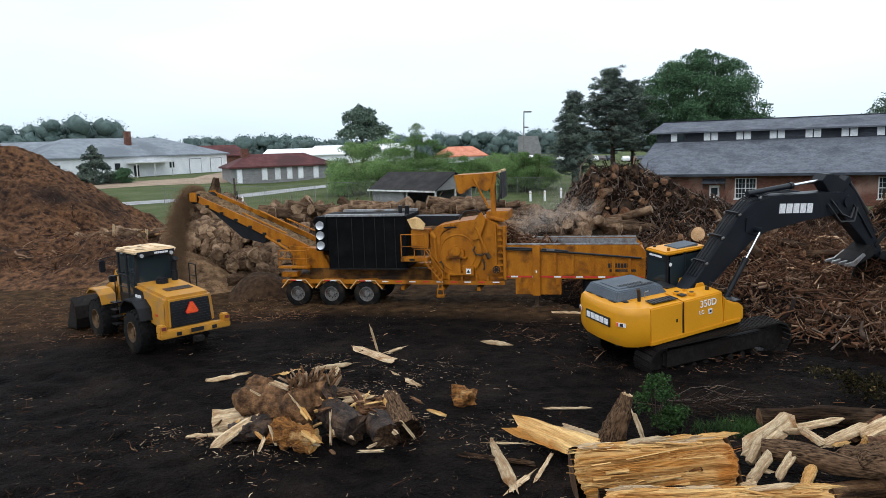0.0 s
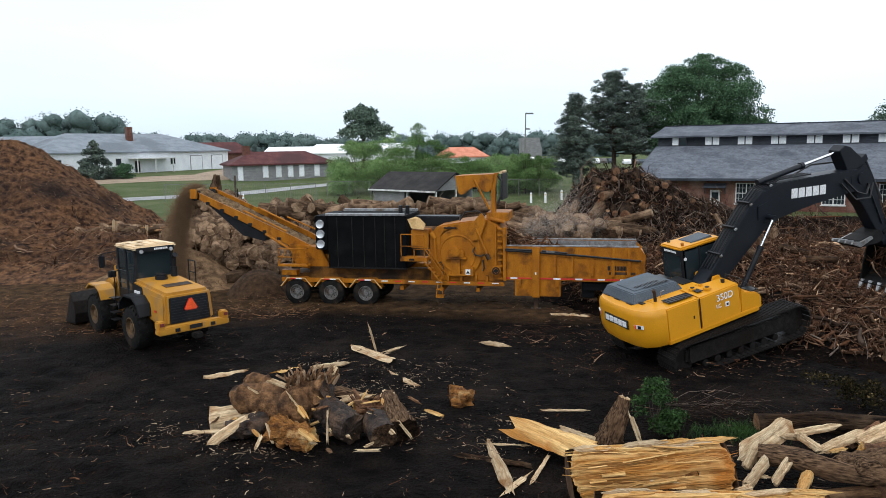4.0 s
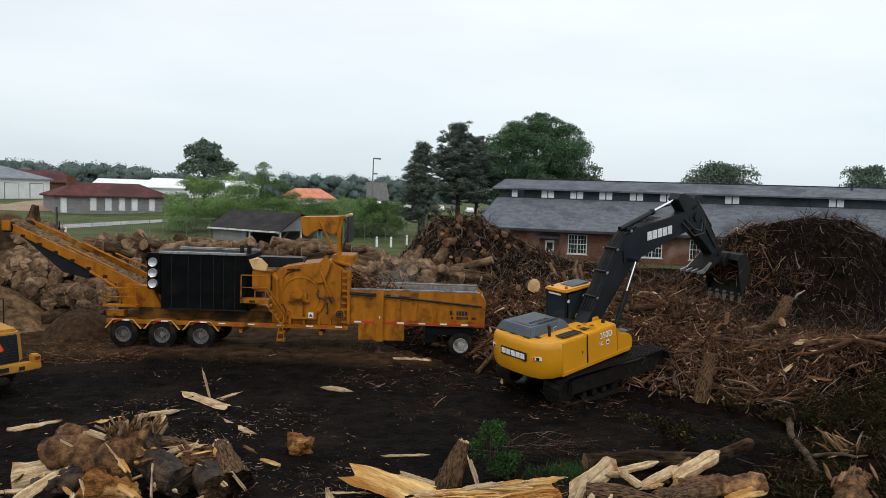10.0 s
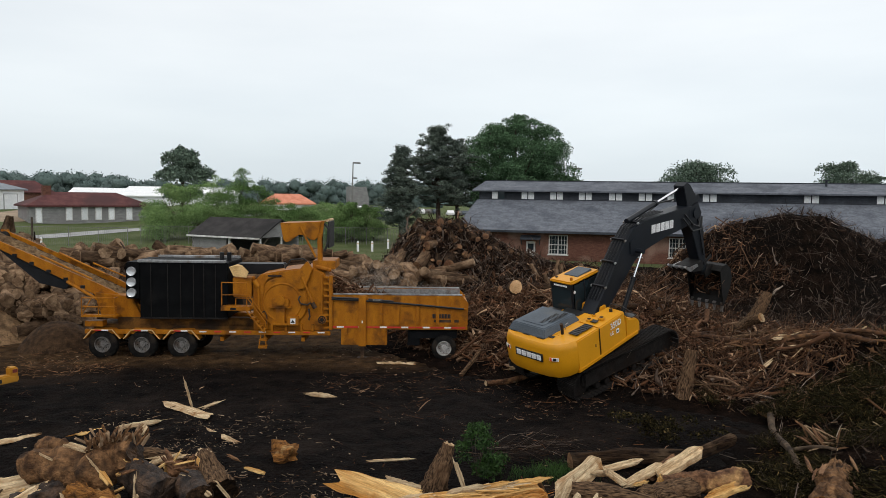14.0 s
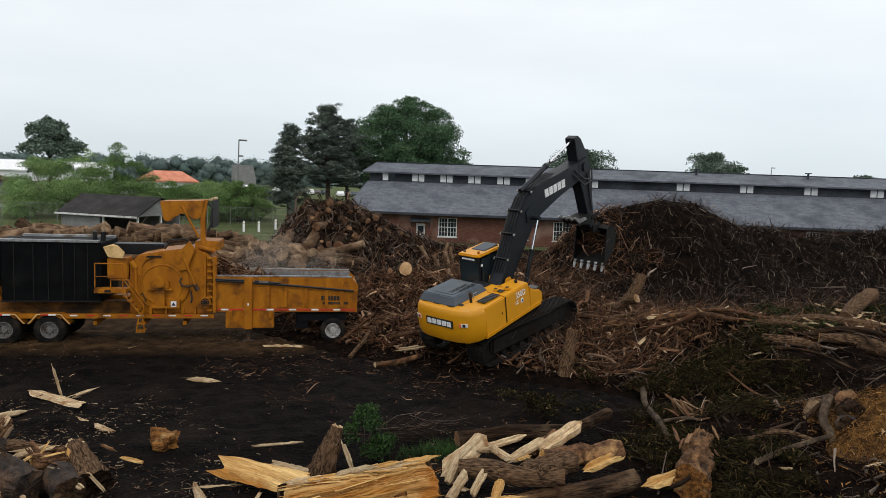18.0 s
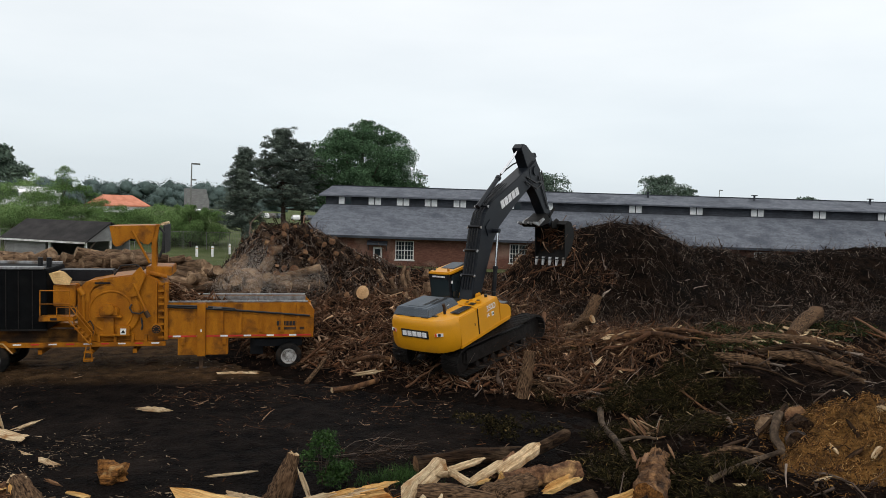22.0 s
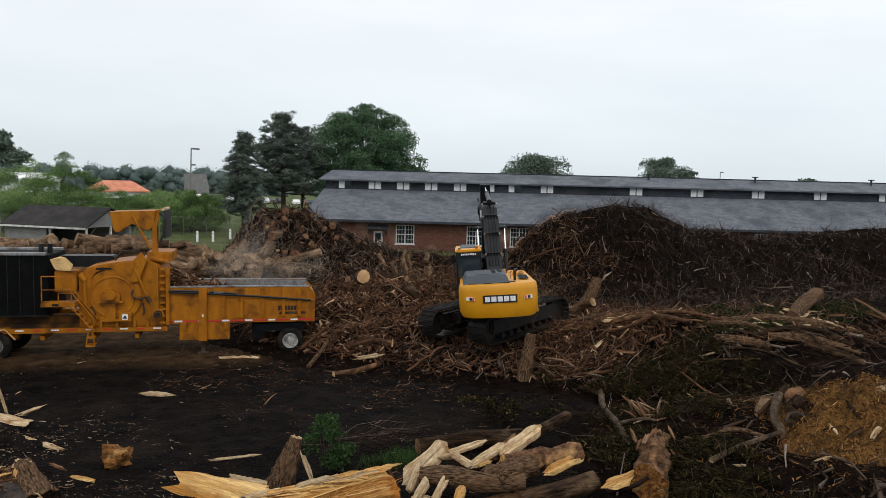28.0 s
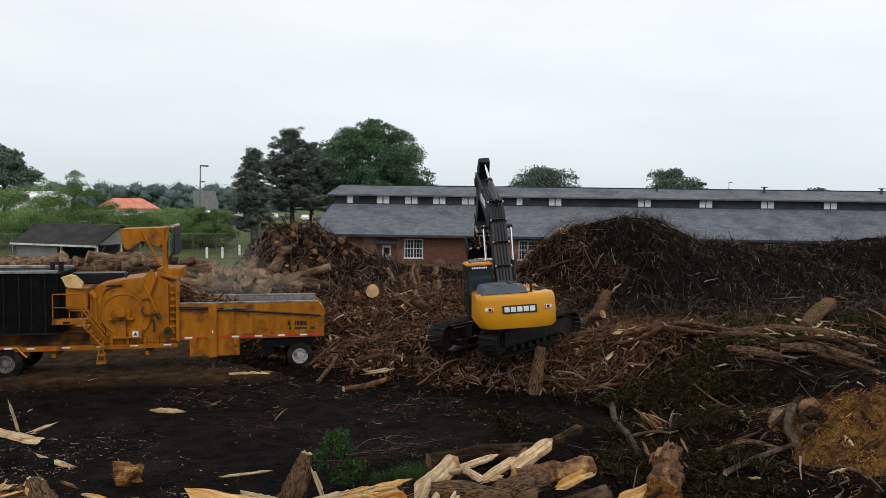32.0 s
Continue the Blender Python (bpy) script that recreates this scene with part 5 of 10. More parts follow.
# ---- horizontal grinder on its trailer ----
def grinder():
    ux, uy = 0.978475, -0.206368
    g = thing("horizontal_grinder", Matrix(((ux, -uy, 0, -6.27), (uy, ux, 0, 30.275), (0, 0, 1, float(ground_z(0, 29)) - 0.04), (0, 0, 0, 1))),
              "yellow trailer-mounted wood grinder with black engine housing", "wood grinder")
    Y = "yellow"
    turn = pose(0, 0, 0, 0, 0, -90)
    for s in (0.0, 1.53, 3.07):
        for y, sd in ((0.16, 1), (2.34, -1)):
            w = wheel("wheel", g, (0, 0, 0), 0.57, 0.30, 1, 0.315)
            w.matrix_basis = pose(s, y, 0.55, 0, 0, -90 if sd > 0 else 90)
        part("axle", MB().cyl((s, 0.2, 0.55), (s, 2.3, 0.55), 0.09, n=10), "black", g)
        part("fender", MB().prism([(s - 0.72, 0.80), (s - 0.40, 1.16), (s + 0.40, 1.16), (s + 0.72, 0.80), (s + 0.66, 0.78), (s + 0.37, 1.10), (s - 0.37, 1.10), (s - 0.66, 0.78)], 1, -0.02, 0.42), Y, g, bevel=0.01)
        part("fender_edge", MB().prism([(s - 0.73, 0.79), (s - 0.41, 1.17), (s + 0.41, 1.17), (s + 0.73, 0.79), (s + 0.69, 0.785), (s + 0.39, 1.13), (s - 0.39, 1.13), (s - 0.69, 0.785)], 1, -0.028, -0.022), "cover", g, "pale worn fender edge")
        tp = part("reflector", MB().box((s - 0.15, -0.035, 1.13), (0.26, 0.015, 0.05)), "red", g)
        part("reflector", MB().box((s + 0.12, -0.035, 1.13), (0.26, 0.015, 0.05)), "white", g)
    # dolly under the infeed
    for y, sd in ((0.22, 1), (2.28, -1)):
        w = wheel("wheel", g, (0, 0, 0), 0.50, 0.30, 1, 0.30, ("rubber", "rim_bright"))
        w.matrix_basis = pose(13.42, y, 0.48, 0, 0, -90 if sd > 0 else 90)
    part("dolly_axle", MB().cyl((13.42, 0.3, 0.48), (13.42, 2.2, 0.48), 0.09, n=10), "black", g)
    part("dolly_frame", MB().box((13.0, 1.25, 0.92), (1.9, 1.3, 0.28)).box((12.2, 1.25, 0.75), (0.5, 0.5, 0.7)), "black", g, bevel=0.02)
    # frame
    for y in (0.12, 2.38):
        part("frame_rail", MB().box((4.1, y, 1.06), (9.6, 0.14, 0.17)), Y, g, bevel=0.012)
    part("chassis", MB().box((4.0, 1.25, 1.12), (9.0, 1.7, 0.34)), "grimy_recess_shade", g, bevel=0.02)
    part("deck_beam", MB().box((4.6, 0.62, 1.36), (8.3, 0.4, 0.44)), "grimy_recess_shade", g, bevel=0.02)
    part("deck_beam", MB().box((4.6, 2.0, 1.36), (8.3, 0.5, 0.44)), Y, g, bevel=0.02)
    for i in range(9):
        s = 3.9 + i * 0.58
        part("reflector", MB().box((s, 0.042, 1.09), (0.27, 0.012, 0.05)), "red" if i % 2 else "white", g)
    for s in (4.6, 6.3, 7.8):
        part("cross_member", MB().box((s, 1.25, 0.78), (0.14, 2.1, 0.16)), Y, g)
    # engine housing
    e = part("engine_housing", MB().box((3.175, 1.25, 2.71), (3.41, 2.40, 2.20)), "housing", g, "black steel engine housing", bevel=0.03)
    part("radiator_panel", MB().box((1.20, 1.25, 3.09), (0.56, 2.40, 1.44)), "housing", e, bevel=0.04)
    for s in (1.9, 2.55, 3.05, 3.55, 3.95, 4.4):
        part("panel_seam", MB().box((s, 0.045, 2.7), (0.028, 0.02, 2.08)), "track", e)
    part("top_rim", MB().box((3.1, 0.10, 3.86), (3.4, 0.22, 0.09)), "steel", e, "bright worn steel rim", bevel=0.01)
    part("top_rim", MB().box((3.1, 2.40, 3.86), (3.4, 0.20, 0.09)), "steel", e)
    part("lower_lip", MB().box((3.17, 0.06, 1.62), (3.42, 0.05, 0.06)), "track", e)
    for z in (3.46, 3.04, 2.62):
        part("work_lamp", MB().lathe([(0.055, 0.0), (0.055, 0.165), (0.0, 0.185), (-0.07, 0.17), (-0.05, 0.14), (-0.04, 0.0)], 1, 20, (1.17, 0.0, z)), "lens", e, "round clear work lamp", smooth=True)
    for s in (4.35, 4.65):
        part("exhaust_stack", MB().cyl((s, 1.2, 3.8), (s, 1.2, 4.15), 0.09, n=10), "black", e)
    part("fuel_tank", MB().box((5.7, 1.9, 3.45), (2.2, 0.8, 0.42)), "black", g, bevel=0.04)
    # discharge conveyor
    c = part("conveyor_side", MB().add([(x, 0.62, z) for x, z in ((-4.95, 4.86), (-4.72, 4.46), (-0.35, 2.36), (1.3, 1.52), (1.3, 2.05), (-0.35, 2.86))] + [(x, 0.72, z) for x, z in ((-4.95, 4.86), (-4.72, 4.46), (-0.35, 2.36), (1.3, 1.52), (1.3, 2.05), (-0.35, 2.86))],
                                       [(0, 1, 2, 3, 4, 5), (11, 10, 9, 8, 7, 6)] + [(i, (i + 1) % 6, 6 + (i + 1) % 6, 6 + i) for i in range(6)]), Y, g, bevel=0.012)
    part("conveyor_side", MB().prism([(-4.95, 4.92), (-4.72, 4.46), (-0.35, 2.36), (1.3, 1.52), (1.3, 2.05), (-0.35, 2.92)], 1, 2.22, 2.30), Y, g, bevel=0.012)
    part("belt", MB().hexa([(-4.9, 0.72, 4.62), (1.2, 0.72, 1.86), (1.2, 2.22, 1.86), (-4.9, 2.22, 4.62), (-4.9, 0.72, 4.74), (1.2, 0.72, 1.96), (1.2, 2.22, 1.96), (-4.9, 2.22, 4.74)]), "rubber", g, "black rubber conveyor belt")
    part("return_guard", MB().prism([(-4.35, 4.22), (-1.5, 2.86), (-1.75, 2.62), (-2.75, 2.86)], 1, 0.75, 2.18), "black", g, "black sheet under the return belt", bevel=0.01)
    ld = MB()
    ks, js = 50, 9
    gl = np.random.default_rng(91)
    for k in range(ks):
        q = k / (ks - 1)
        for j in range(js):
            w = j / (js - 1)
            ld.v.append((-4.95 + 6.0 * q, 0.74 + 1.08 * w, 4.80 - 2.72 * q + 0.17 * math.sin(math.pi * w) * (0.8 + 0.5 * gl.random()) + 0.035 * gl.normal() * (0 < j < js - 1)))
    for k in range(ks - 1):
        ld.f += [(k * js + j, k * js + j + 1, (k + 1) * js + j + 1, (k + 1) * js + j) for j in range(js - 1)]
    part("belt_load", ld, "load", g, "brown wood grindings riding on the belt")
    part("belt_guard_rail", MB().tube([(-1.3, 2.26, 3.55), (0.2, 2.26, 2.92), (1.2, 2.26, 2.5)], 0.035), Y, g)
    part("head_drum", MB().cyl((-4.88, 0.6, 4.62), (-4.88, 2.24, 4.62), 0.22, n=18), "rubber", g, smooth=True)
    part("head_guard", MB().box((-4.92, 0.58, 4.70), (0.34, 0.08, 0.42)), Y, g, bevel=0.02)
    part("head_guard", MB().box((-4.92, 2.32, 4.70), (0.34, 0.08, 0.42)), Y, g, bevel=0.02)
    for k in range(7):
        q = (k + 0.5) / 7
        x, z = -4.6 + 4.6 * q, 4.38 - 2.15 * q
        part("roller_bracket", MB().box((x, 0.60, z + 0.06), (0.16, 0.05, 0.12)), "black", g)
    for y in (0.60, 2.05):
        part("top_rail", MB().cyl((-2.6, y, 3.98), (-0.6, y, 3.06), 0.045, n=8), Y, g)
        part("lift_cylinder", MB().cyl((0.2, y, 1.9), (-1.6, y, 2.95), 0.06, n=8), Y, g)
    part("tail_hopper", MB().hexa([(-0.2, 0.5, 1.55), (1.45, 0.5, 1.35), (1.45, 2.1, 1.35), (-0.2, 2.1, 1.55), (-0.5, 0.45, 2.55), (1.0, 0.45, 2.4), (1.0, 2.15, 2.4), (-0.5, 2.15, 2.55)]), Y, g, bevel=0.02)
    bk = MB()
    for z in (1.72, 2.05, 2.4):
        bk.tube([(-0.75, 0.3, z), (-0.75, -0.05, z), (0.5, -0.05, z), (0.5, 0.3, z)], 0.022)
    for s in (-0.75, -0.1, 0.5):
        bk.cyl((s, -0.05, 1.7), (s, -0.05, 2.42), 0.022, n=6)
    bk.tube([(-0.75, -0.05, 1.75), (-0.35, -0.05, 2.42)], 0.02)
    part("catwalk_rail", bk, Y, g, "yellow tubular guard rail")
    part("catwalk", MB().box((-0.1, 0.15, 1.68), (1.35, 0.45, 0.06)), Y, g)
    part("side_box", MB().box((-0.35, 0.28, 1.36), (0.7, 0.4, 0.22)), Y, g, bevel=0.015)
    # operator platform and ladder
    part("platform", MB().box((5.28, -0.12, 2.08), (1.12, 0.55, 0.16)), Y, g, bevel=0.012)
    part("platform_sign", MB().box((5.2, -0.41, 2.08), (0.22, 0.012, 0.08)), "black", g)
    rl = MB()
    rl.tube([(4.76, -0.38, 2.15), (4.76, -0.38, 3.10), (5.72, -0.38, 3.10), (5.72, -0.38, 2.15)], 0.024)
    rl.tube([(4.76, -0.38, 2.62), (5.72, -0.38, 2.62)], 0.02).tube([(5.3, -0.38, 2.15), (5.3, -0.38, 2.5), (5.95, -0.38, 2.5), (5.95, -0.38, 2.1)], 0.022)
    part("guard_rail", rl, Y, g)
    ld = MB()
    for y in (-0.42, -0.02):
        ld.tube([(5.62, y, 2.12), (6.38, y, 1.18)], 0.026).tube([(5.72, y, 2.55), (6.46, y, 1.55), (6.40, y, 1.16)], 0.02)
    part("ladder_rail", ld, Y, g)
    for k in range(6):
        q = (k + 0.6) / 6
        part("rung", MB().box((5.62 + 0.76 * q, -0.22, 2.12 - 0.94 * q), (0.16, 0.40, 0.03)), Y, g)
    part("folding_step", MB().tube([(6.28, -0.4, 1.15), (6.18, -0.4, 0.55), (6.48, -0.4, 0.55), (6.40, -0.4, 1.15)], 0.022).box((6.33, -0.25, 0.60), (0.3, 0.32, 0.03)).box((6.33, -0.25, 0.86), (0.3, 0.32, 0.03)), Y, g)
    # feed housing behind the platform
    part("hydraulic_tank", MB().box((5.42, 0.5, 2.85), (0.75, 0.7, 0.78)), Y, g, bevel=0.03)
    part("torn_cover", MB().add([(4.92, 0.1, 3.66), (5.1, 0.05, 3.30), (5.62, 0.02, 3.25), (5.70, 0.06, 3.48), (5.5, 0.3, 3.60), (5.45, 0.1, 3.72), (5.2, 0.4, 3.75)], [(0, 1, 2, 3, 5), (0, 5, 6), (5, 3, 4), (5, 4, 6)]), "cover", g, "pale buckled cover sheet")
    # mill housing
    m = part("mill_housing", MB().prism([(5.85, 1.15), (5.85, 3.05), (6.16, 3.38), (6.9, 3.52), (7.5, 3.60), (8.15, 3.66), (8.62, 3.45), (8.80, 3.2), (8.80, 1.15)], 1, 0.16, 2.34), Y, g, bevel=0.03)
    part("mill_disc", MB().lathe([(0.17, 0.0), (0.08, 0.0), (0.08, 0.96), (0.10, 1.0), (0.17, 1.0)], 1, 40, (7.0, 0.0, 2.28)), Y, m, bevel=0)
    part("inspection_band", MB().lathe([(0.075, 0.70), (0.055, 0.72), (0.055, 0.76), (0.075, 0.78)], 1, 40, (7.0, 0.0, 2.28)), Y, m)
    part("bearing_block", MB().box((6.95, 0.0, 2.28), (0.66, 0.2, 0.30)).box((6.95, 0.0, 2.10), (0.9, 0.22, 0.08)), Y, m, bevel=0.03)
    part("bearing_cap", MB().cyl((6.95, -0.16, 2.36), (6.95, 0.05, 2.36), 0.20, n=20), Y, m, bevel=0.02)
    part("pedestal", MB().box((6.95, 0.02, 1.72), (0.34, 0.16, 0.72)).box((6.95, 0.0, 1.42), (0.6, 0.18, 0.08)), Y, m, bevel=0.02)
    part("upper_flap", MB().prism([(6.05, 2.6), (6.0, 3.05), (6.3, 3.36), (6.75, 3.42), (6.75, 3.30), (6.45, 3.2), (6.3, 2.95), (6.3, 2.6)], 1, 0.04, 0.15), Y, m, bevel=0.015)
    part("upper_flap", MB().prism([(6.85, 3.44), (7.35, 3.55), (7.75, 3.58), (7.75, 3.2), (7.5, 2.95), (7.2, 3.15)], 1, 0.06, 0.15), Y, m, bevel=0.015)
    # solid black bar drawn in as the shadow at the flap's upper edge
    part("shadow_slot", MB().box((6.72, 0.03, 3.33), (0.52, 0.04, 0.06), None), "black", m)
    part("swing_arm", MB().prism([(7.62, 2.8), (7.92, 2.85), (8.2, 3.62), (8.0, 3.95), (7.7, 3.6)], 1, -0.02, 0.14), Y, m, bevel=0.02)
    part("arm_cylinder", MB().cyl((7.78, -0.06, 3.34), (8.22, -0.06, 2.3), 0.045, n=10).cyl((8.18, -0.06, 2.38), (8.30, -0.06, 2.12), 0.075, n=10), Y, m)
    part("arm_cylinder_cap", MB().cyl((8.2, -0.07, 2.30), (8.32, -0.07, 2.08), 0.09, n=10), "dirty_steel", m)
    part("left_cylinder", MB().cyl((6.08, 0.02, 2.9), (5.92, 0.02, 3.16), 0.10, n=12).cyl((6.1, 0.03, 2.0), (6.06, 0.03, 2.95), 0.06, n=10), Y, m)
    for i in range(9):
        z = 1.3 + i * 0.25
        part("flange_bolt", MB().box((8.74, 0.06, z), (0.20, 0.12, 0.07)), Y, m)
    part("flange", MB().box((8.92, 0.10, 2.28), (0.14, 0.22, 2.15)), Y, m, bevel=0.015)
    part("flange", MB().box((8.56, 0.10, 2.6), (0.07, 0.16, 1.6)), Y, m)
    part("drive_hub", MB().cyl((8.58, -0.04, 1.62), (8.58, 0.16, 1.62), 0.20, n=20), "yellow", m, bevel=0.02)
    hb = part("drive_hub_ring", MB().cyl((8.58, -0.06, 1.62), (8.58, 0.0, 1.62), 0.155, n=20), "black", m)
    for i in range(8):
        a = i * math.pi / 4
        part("bolt", MB().cyl((8.58 + 0.10 * math.cos(a), -0.08, 1.62 + 0.10 * math.sin(a)), (8.58 + 0.10 * math.cos(a), -0.05, 1.62 + 0.10 * math.sin(a)), 0.02, n=6), Y, hb)
    part("valve_box", MB().box((7.45, 0.0, 1.56), (0.44, 0.2, 0.36)), Y, m, bevel=0.02)
    part("warning_plate", MB().box((7.45, -0.108, 1.56), (0.20, 0.012, 0.22)), "white", m)
    part("warning_mark", MB().prism([(7.37, 1.50), (7.53, 1.50), (7.45, 1.62)], 1, -0.122, -0.115), "decal_black", m)
    for pts, r in (([(7.72, 0.02, 2.55), (7.65, -0.03, 2.42), (7.75, -0.05, 2.25), (8.0, -0.05, 2.2), (8.15, -0.04, 2.3)], 0.03), ([(8.05, 0.02, 2.05), (8.1, -0.02, 1.75), (8.06, -0.02, 1.6)], 0.035),
                   ([(6.2, 0.02, 1.85), (6.32, -0.02, 1.95), (6.42, -0.02, 1.75), (6.42, 0.0, 1.4)], 0.022), ([(7.05, 0.4, 3.6), (7.3, 0.3, 3.95), (7.8, 0.3, 4.0), (8.1, 0.3, 3.8)], 0.03)):
        part("hose", MB().tube(pts, r), "hose", m)
    for s in (6.25, 6.6, 7.15, 7.75, 8.2):
        part("rib", MB().box((s, 0.10, 1.28), (0.09, 0.16, 0.26)), Y, m)
    # raised dust hood and its mast
    part("mast", MB().box((8.42, 0.6, 4.15), (0.18, 0.3, 1.7)), Y, g, bevel=0.02)
    part("mast", MB().add([Vector(v) for v in ((8.30, 0.5, 4.6), (8.48, 0.5, 4.6), (8.60, 0.5, 5.5), (8.46, 0.5, 5.5), (8.30, 0.6, 4.6), (8.48, 0.6, 4.6), (8.60, 0.6, 5.5), (8.46, 0.6, 5.5))], [(0, 1, 2, 3), (7, 6, 5, 4), (0, 4, 5, 1), (1, 5, 6, 2), (2, 6, 7, 3), (3, 7, 4, 0)]), Y, g)
    hood = [(6.86, 5.40), (8.46, 5.46), (8.36, 4.88), (8.22, 4.74), (8.05, 4.76), (7.85, 4.92), (7.62, 4.95), (7.42, 4.82), (7.25, 4.67), (7.08, 4.64), (6.98, 4.74)]
    part("dust_hood", MB().prism(hood, 1, 0.45, 0.49), Y, g, "yellow scalloped dust hood", bevel=0.008)
    part("dust_hood_top", MB().hexa([(6.86, 0.47, 5.36), (8.5, 0.47, 5.43), (8.5, 2.1, 5.43), (6.86, 2.1, 5.36), (6.86, 0.47, 5.40), (8.5, 0.47, 5.47), (8.5, 2.1, 5.47), (6.86, 2.1, 5.40)]), Y, g)
    part("hood_prop", MB().cyl((7.66, 0.40, 5.25), (8.28, 0.40, 4.05), 0.045, n=8), Y, g)
    for i in range(6):
        part("rubber_strip", MB().box((8.78, 0.5 + i * 0.28, 4.95), (0.07, 0.24, 1.05)), "hose", g, "black hanging rubber strip")
    part("curtain_bar", MB().cyl((8.72, 0.4, 5.52), (8.72, 2.1, 5.52), 0.06, n=8), "pale", g)
    part("hose_bundle", MB().tube([(8.62, 0.4, 5.4), (8.78, 0.36, 5.2), (8.74, 0.36, 4.6), (8.62, 0.38, 4.3)], 0.05), "hose", g)
    part("feed_roller_arm", MB().box((8.6, 1.2, 3.75), (0.9, 1.6, 0.35)).cyl((8.3, 0.3, 3.7), (8.9, 0.3, 3.55), 0.08, n=10), Y, g, bevel=0.03)
    # infeed bed
    near = part("infeed_wall", MB().prism([(8.98, 1.38), (8.98, 2.62), (14.12, 2.60), (14.38, 2.30), (14.32, 1.30)], 1, 0.10, 0.17), Y, g, bevel=0.01)
    far = part("infeed_wall", MB().prism([(8.98, 1.38), (8.98, 2.62), (14.12, 2.60), (14.38, 2.30), (14.32, 1.30)], 1, 2.33, 2.40), Y, g, bevel=0.01)
    part("liner", MB().box((11.6, 2.318, 2.0), (5.1, 0.02, 1.15)), "steel", far, "bright worn steel liner")
    part("liner", MB().box((11.6, 0.182, 2.0), (5.1, 0.02, 1.15)), "steel", near)
    part("top_edge", MB().box((11.55, 0.135, 2.63), (5.15, 0.10, 0.05)), "steel", near)
    part("top_edge", MB().box((11.55, 2.365, 2.63), (5.15, 0.10, 0.05)), "steel", far)
    part("feed_chain", MB().box((11.6, 1.25, 1.55), (5.5, 2.1, 0.12)), "dirty_steel", g)
    part("bed_frame", MB().box((11.6, 0.2, 1.31), (5.5, 0.22, 0.16)), Y, g, bevel=0.01)
    part("bed_frame", MB().box((11.6, 2.3, 1.31), (5.5, 0.22, 0.16)), Y, g, bevel=0.01)
    for s in (10.9, 11.57, 12.35, 13.15, 13.75):
        part("wall_rib", MB().box((s, 0.07, 2.02 if s != 11.57 else 2.0), (0.13, 0.09, 1.14)), Y, near, bevel=0.01)
    part("wall_rail", MB().hexa([(9.0, 0.06, 2.35), (14.3, 0.06, 2.02), (14.3, 0.1, 2.02), (9.0, 0.1, 2.35), (9.0, 0.06, 2.43), (14.3, 0.06, 2.10), (14.3, 0.1, 2.10), (9.0, 0.1, 2.43)]), Y, near)
    for pts in ([(8.95, 0.02, 2.50), (10.0, 0.02, 2.46), (10.3, 0.03, 2.42)], [(8.95, 0.02, 2.44), (10.0, 0.02, 2.40), (11.8, 0.02, 2.28), (14.2, 0.03, 2.08)], [(10.4, 0.02, 2.44), (11.4, 0.02, 2.36)]):
        part("hydraulic_pipe", MB().tube(pts, 0.042), "hose", near)
    part("pipe_tag", MB().box((10.75, -0.015, 2.42), (0.34, 0.02, 0.07)), "rim", near)
    for i in range(19):
        part("reflector", MB().box((9.0 + i * 0.285, 0.078, 1.32), (0.275, 0.012, 0.06)), "red" if i % 3 != 1 else "white", g)
    part("main_post", MB().box((10.17, 0.02, 1.58), (0.30, 0.16, 2.02)), Y, g, bevel=0.015)
    part("post_tag", MB().box((10.17, -0.066, 1.55), (0.05, 0.01, 0.10)), "white", g)
    part("lower_box", MB().box((10.23, 0.35, 0.92), (1.82, 0.5, 0.66)), Y, g, bevel=0.02)
    for s in (9.5, 11.0):
        part("box_lug", MB().box((s, 0.06, 1.14), (0.16, 0.1, 0.30)), Y, g, bevel=0.02)
    part("landing_leg", MB().box((10.15, 0.3, 0.3), (0.14, 0.14, 0.7)).box((10.15, 0.3, 0.02), (0.4, 0.4, 0.06)), "dirty_steel", g)
    part("end_cap", MB().box((14.33, 1.25, 1.85), (0.08, 2.1, 0.9)), Y, g, bevel=0.02)
    bars(near, "wordmark", (13.35, 0.09, 1.78), (1, 0, 0), (0, 0, 1), 7, 0.09, 0.17, 0.03, "decal_black")
    part("stain", MB().box((13.5, 0.092, 1.58), (1.0, 0.01, 0.10)), "dirty_steel", near)
    return g


grinder()


# ---- wheel loader ----
LOADER = pose(-9.66, 24.50, float(ground_z(-9.5, 24.4)) - 0.03, 0, 0, 45.4)


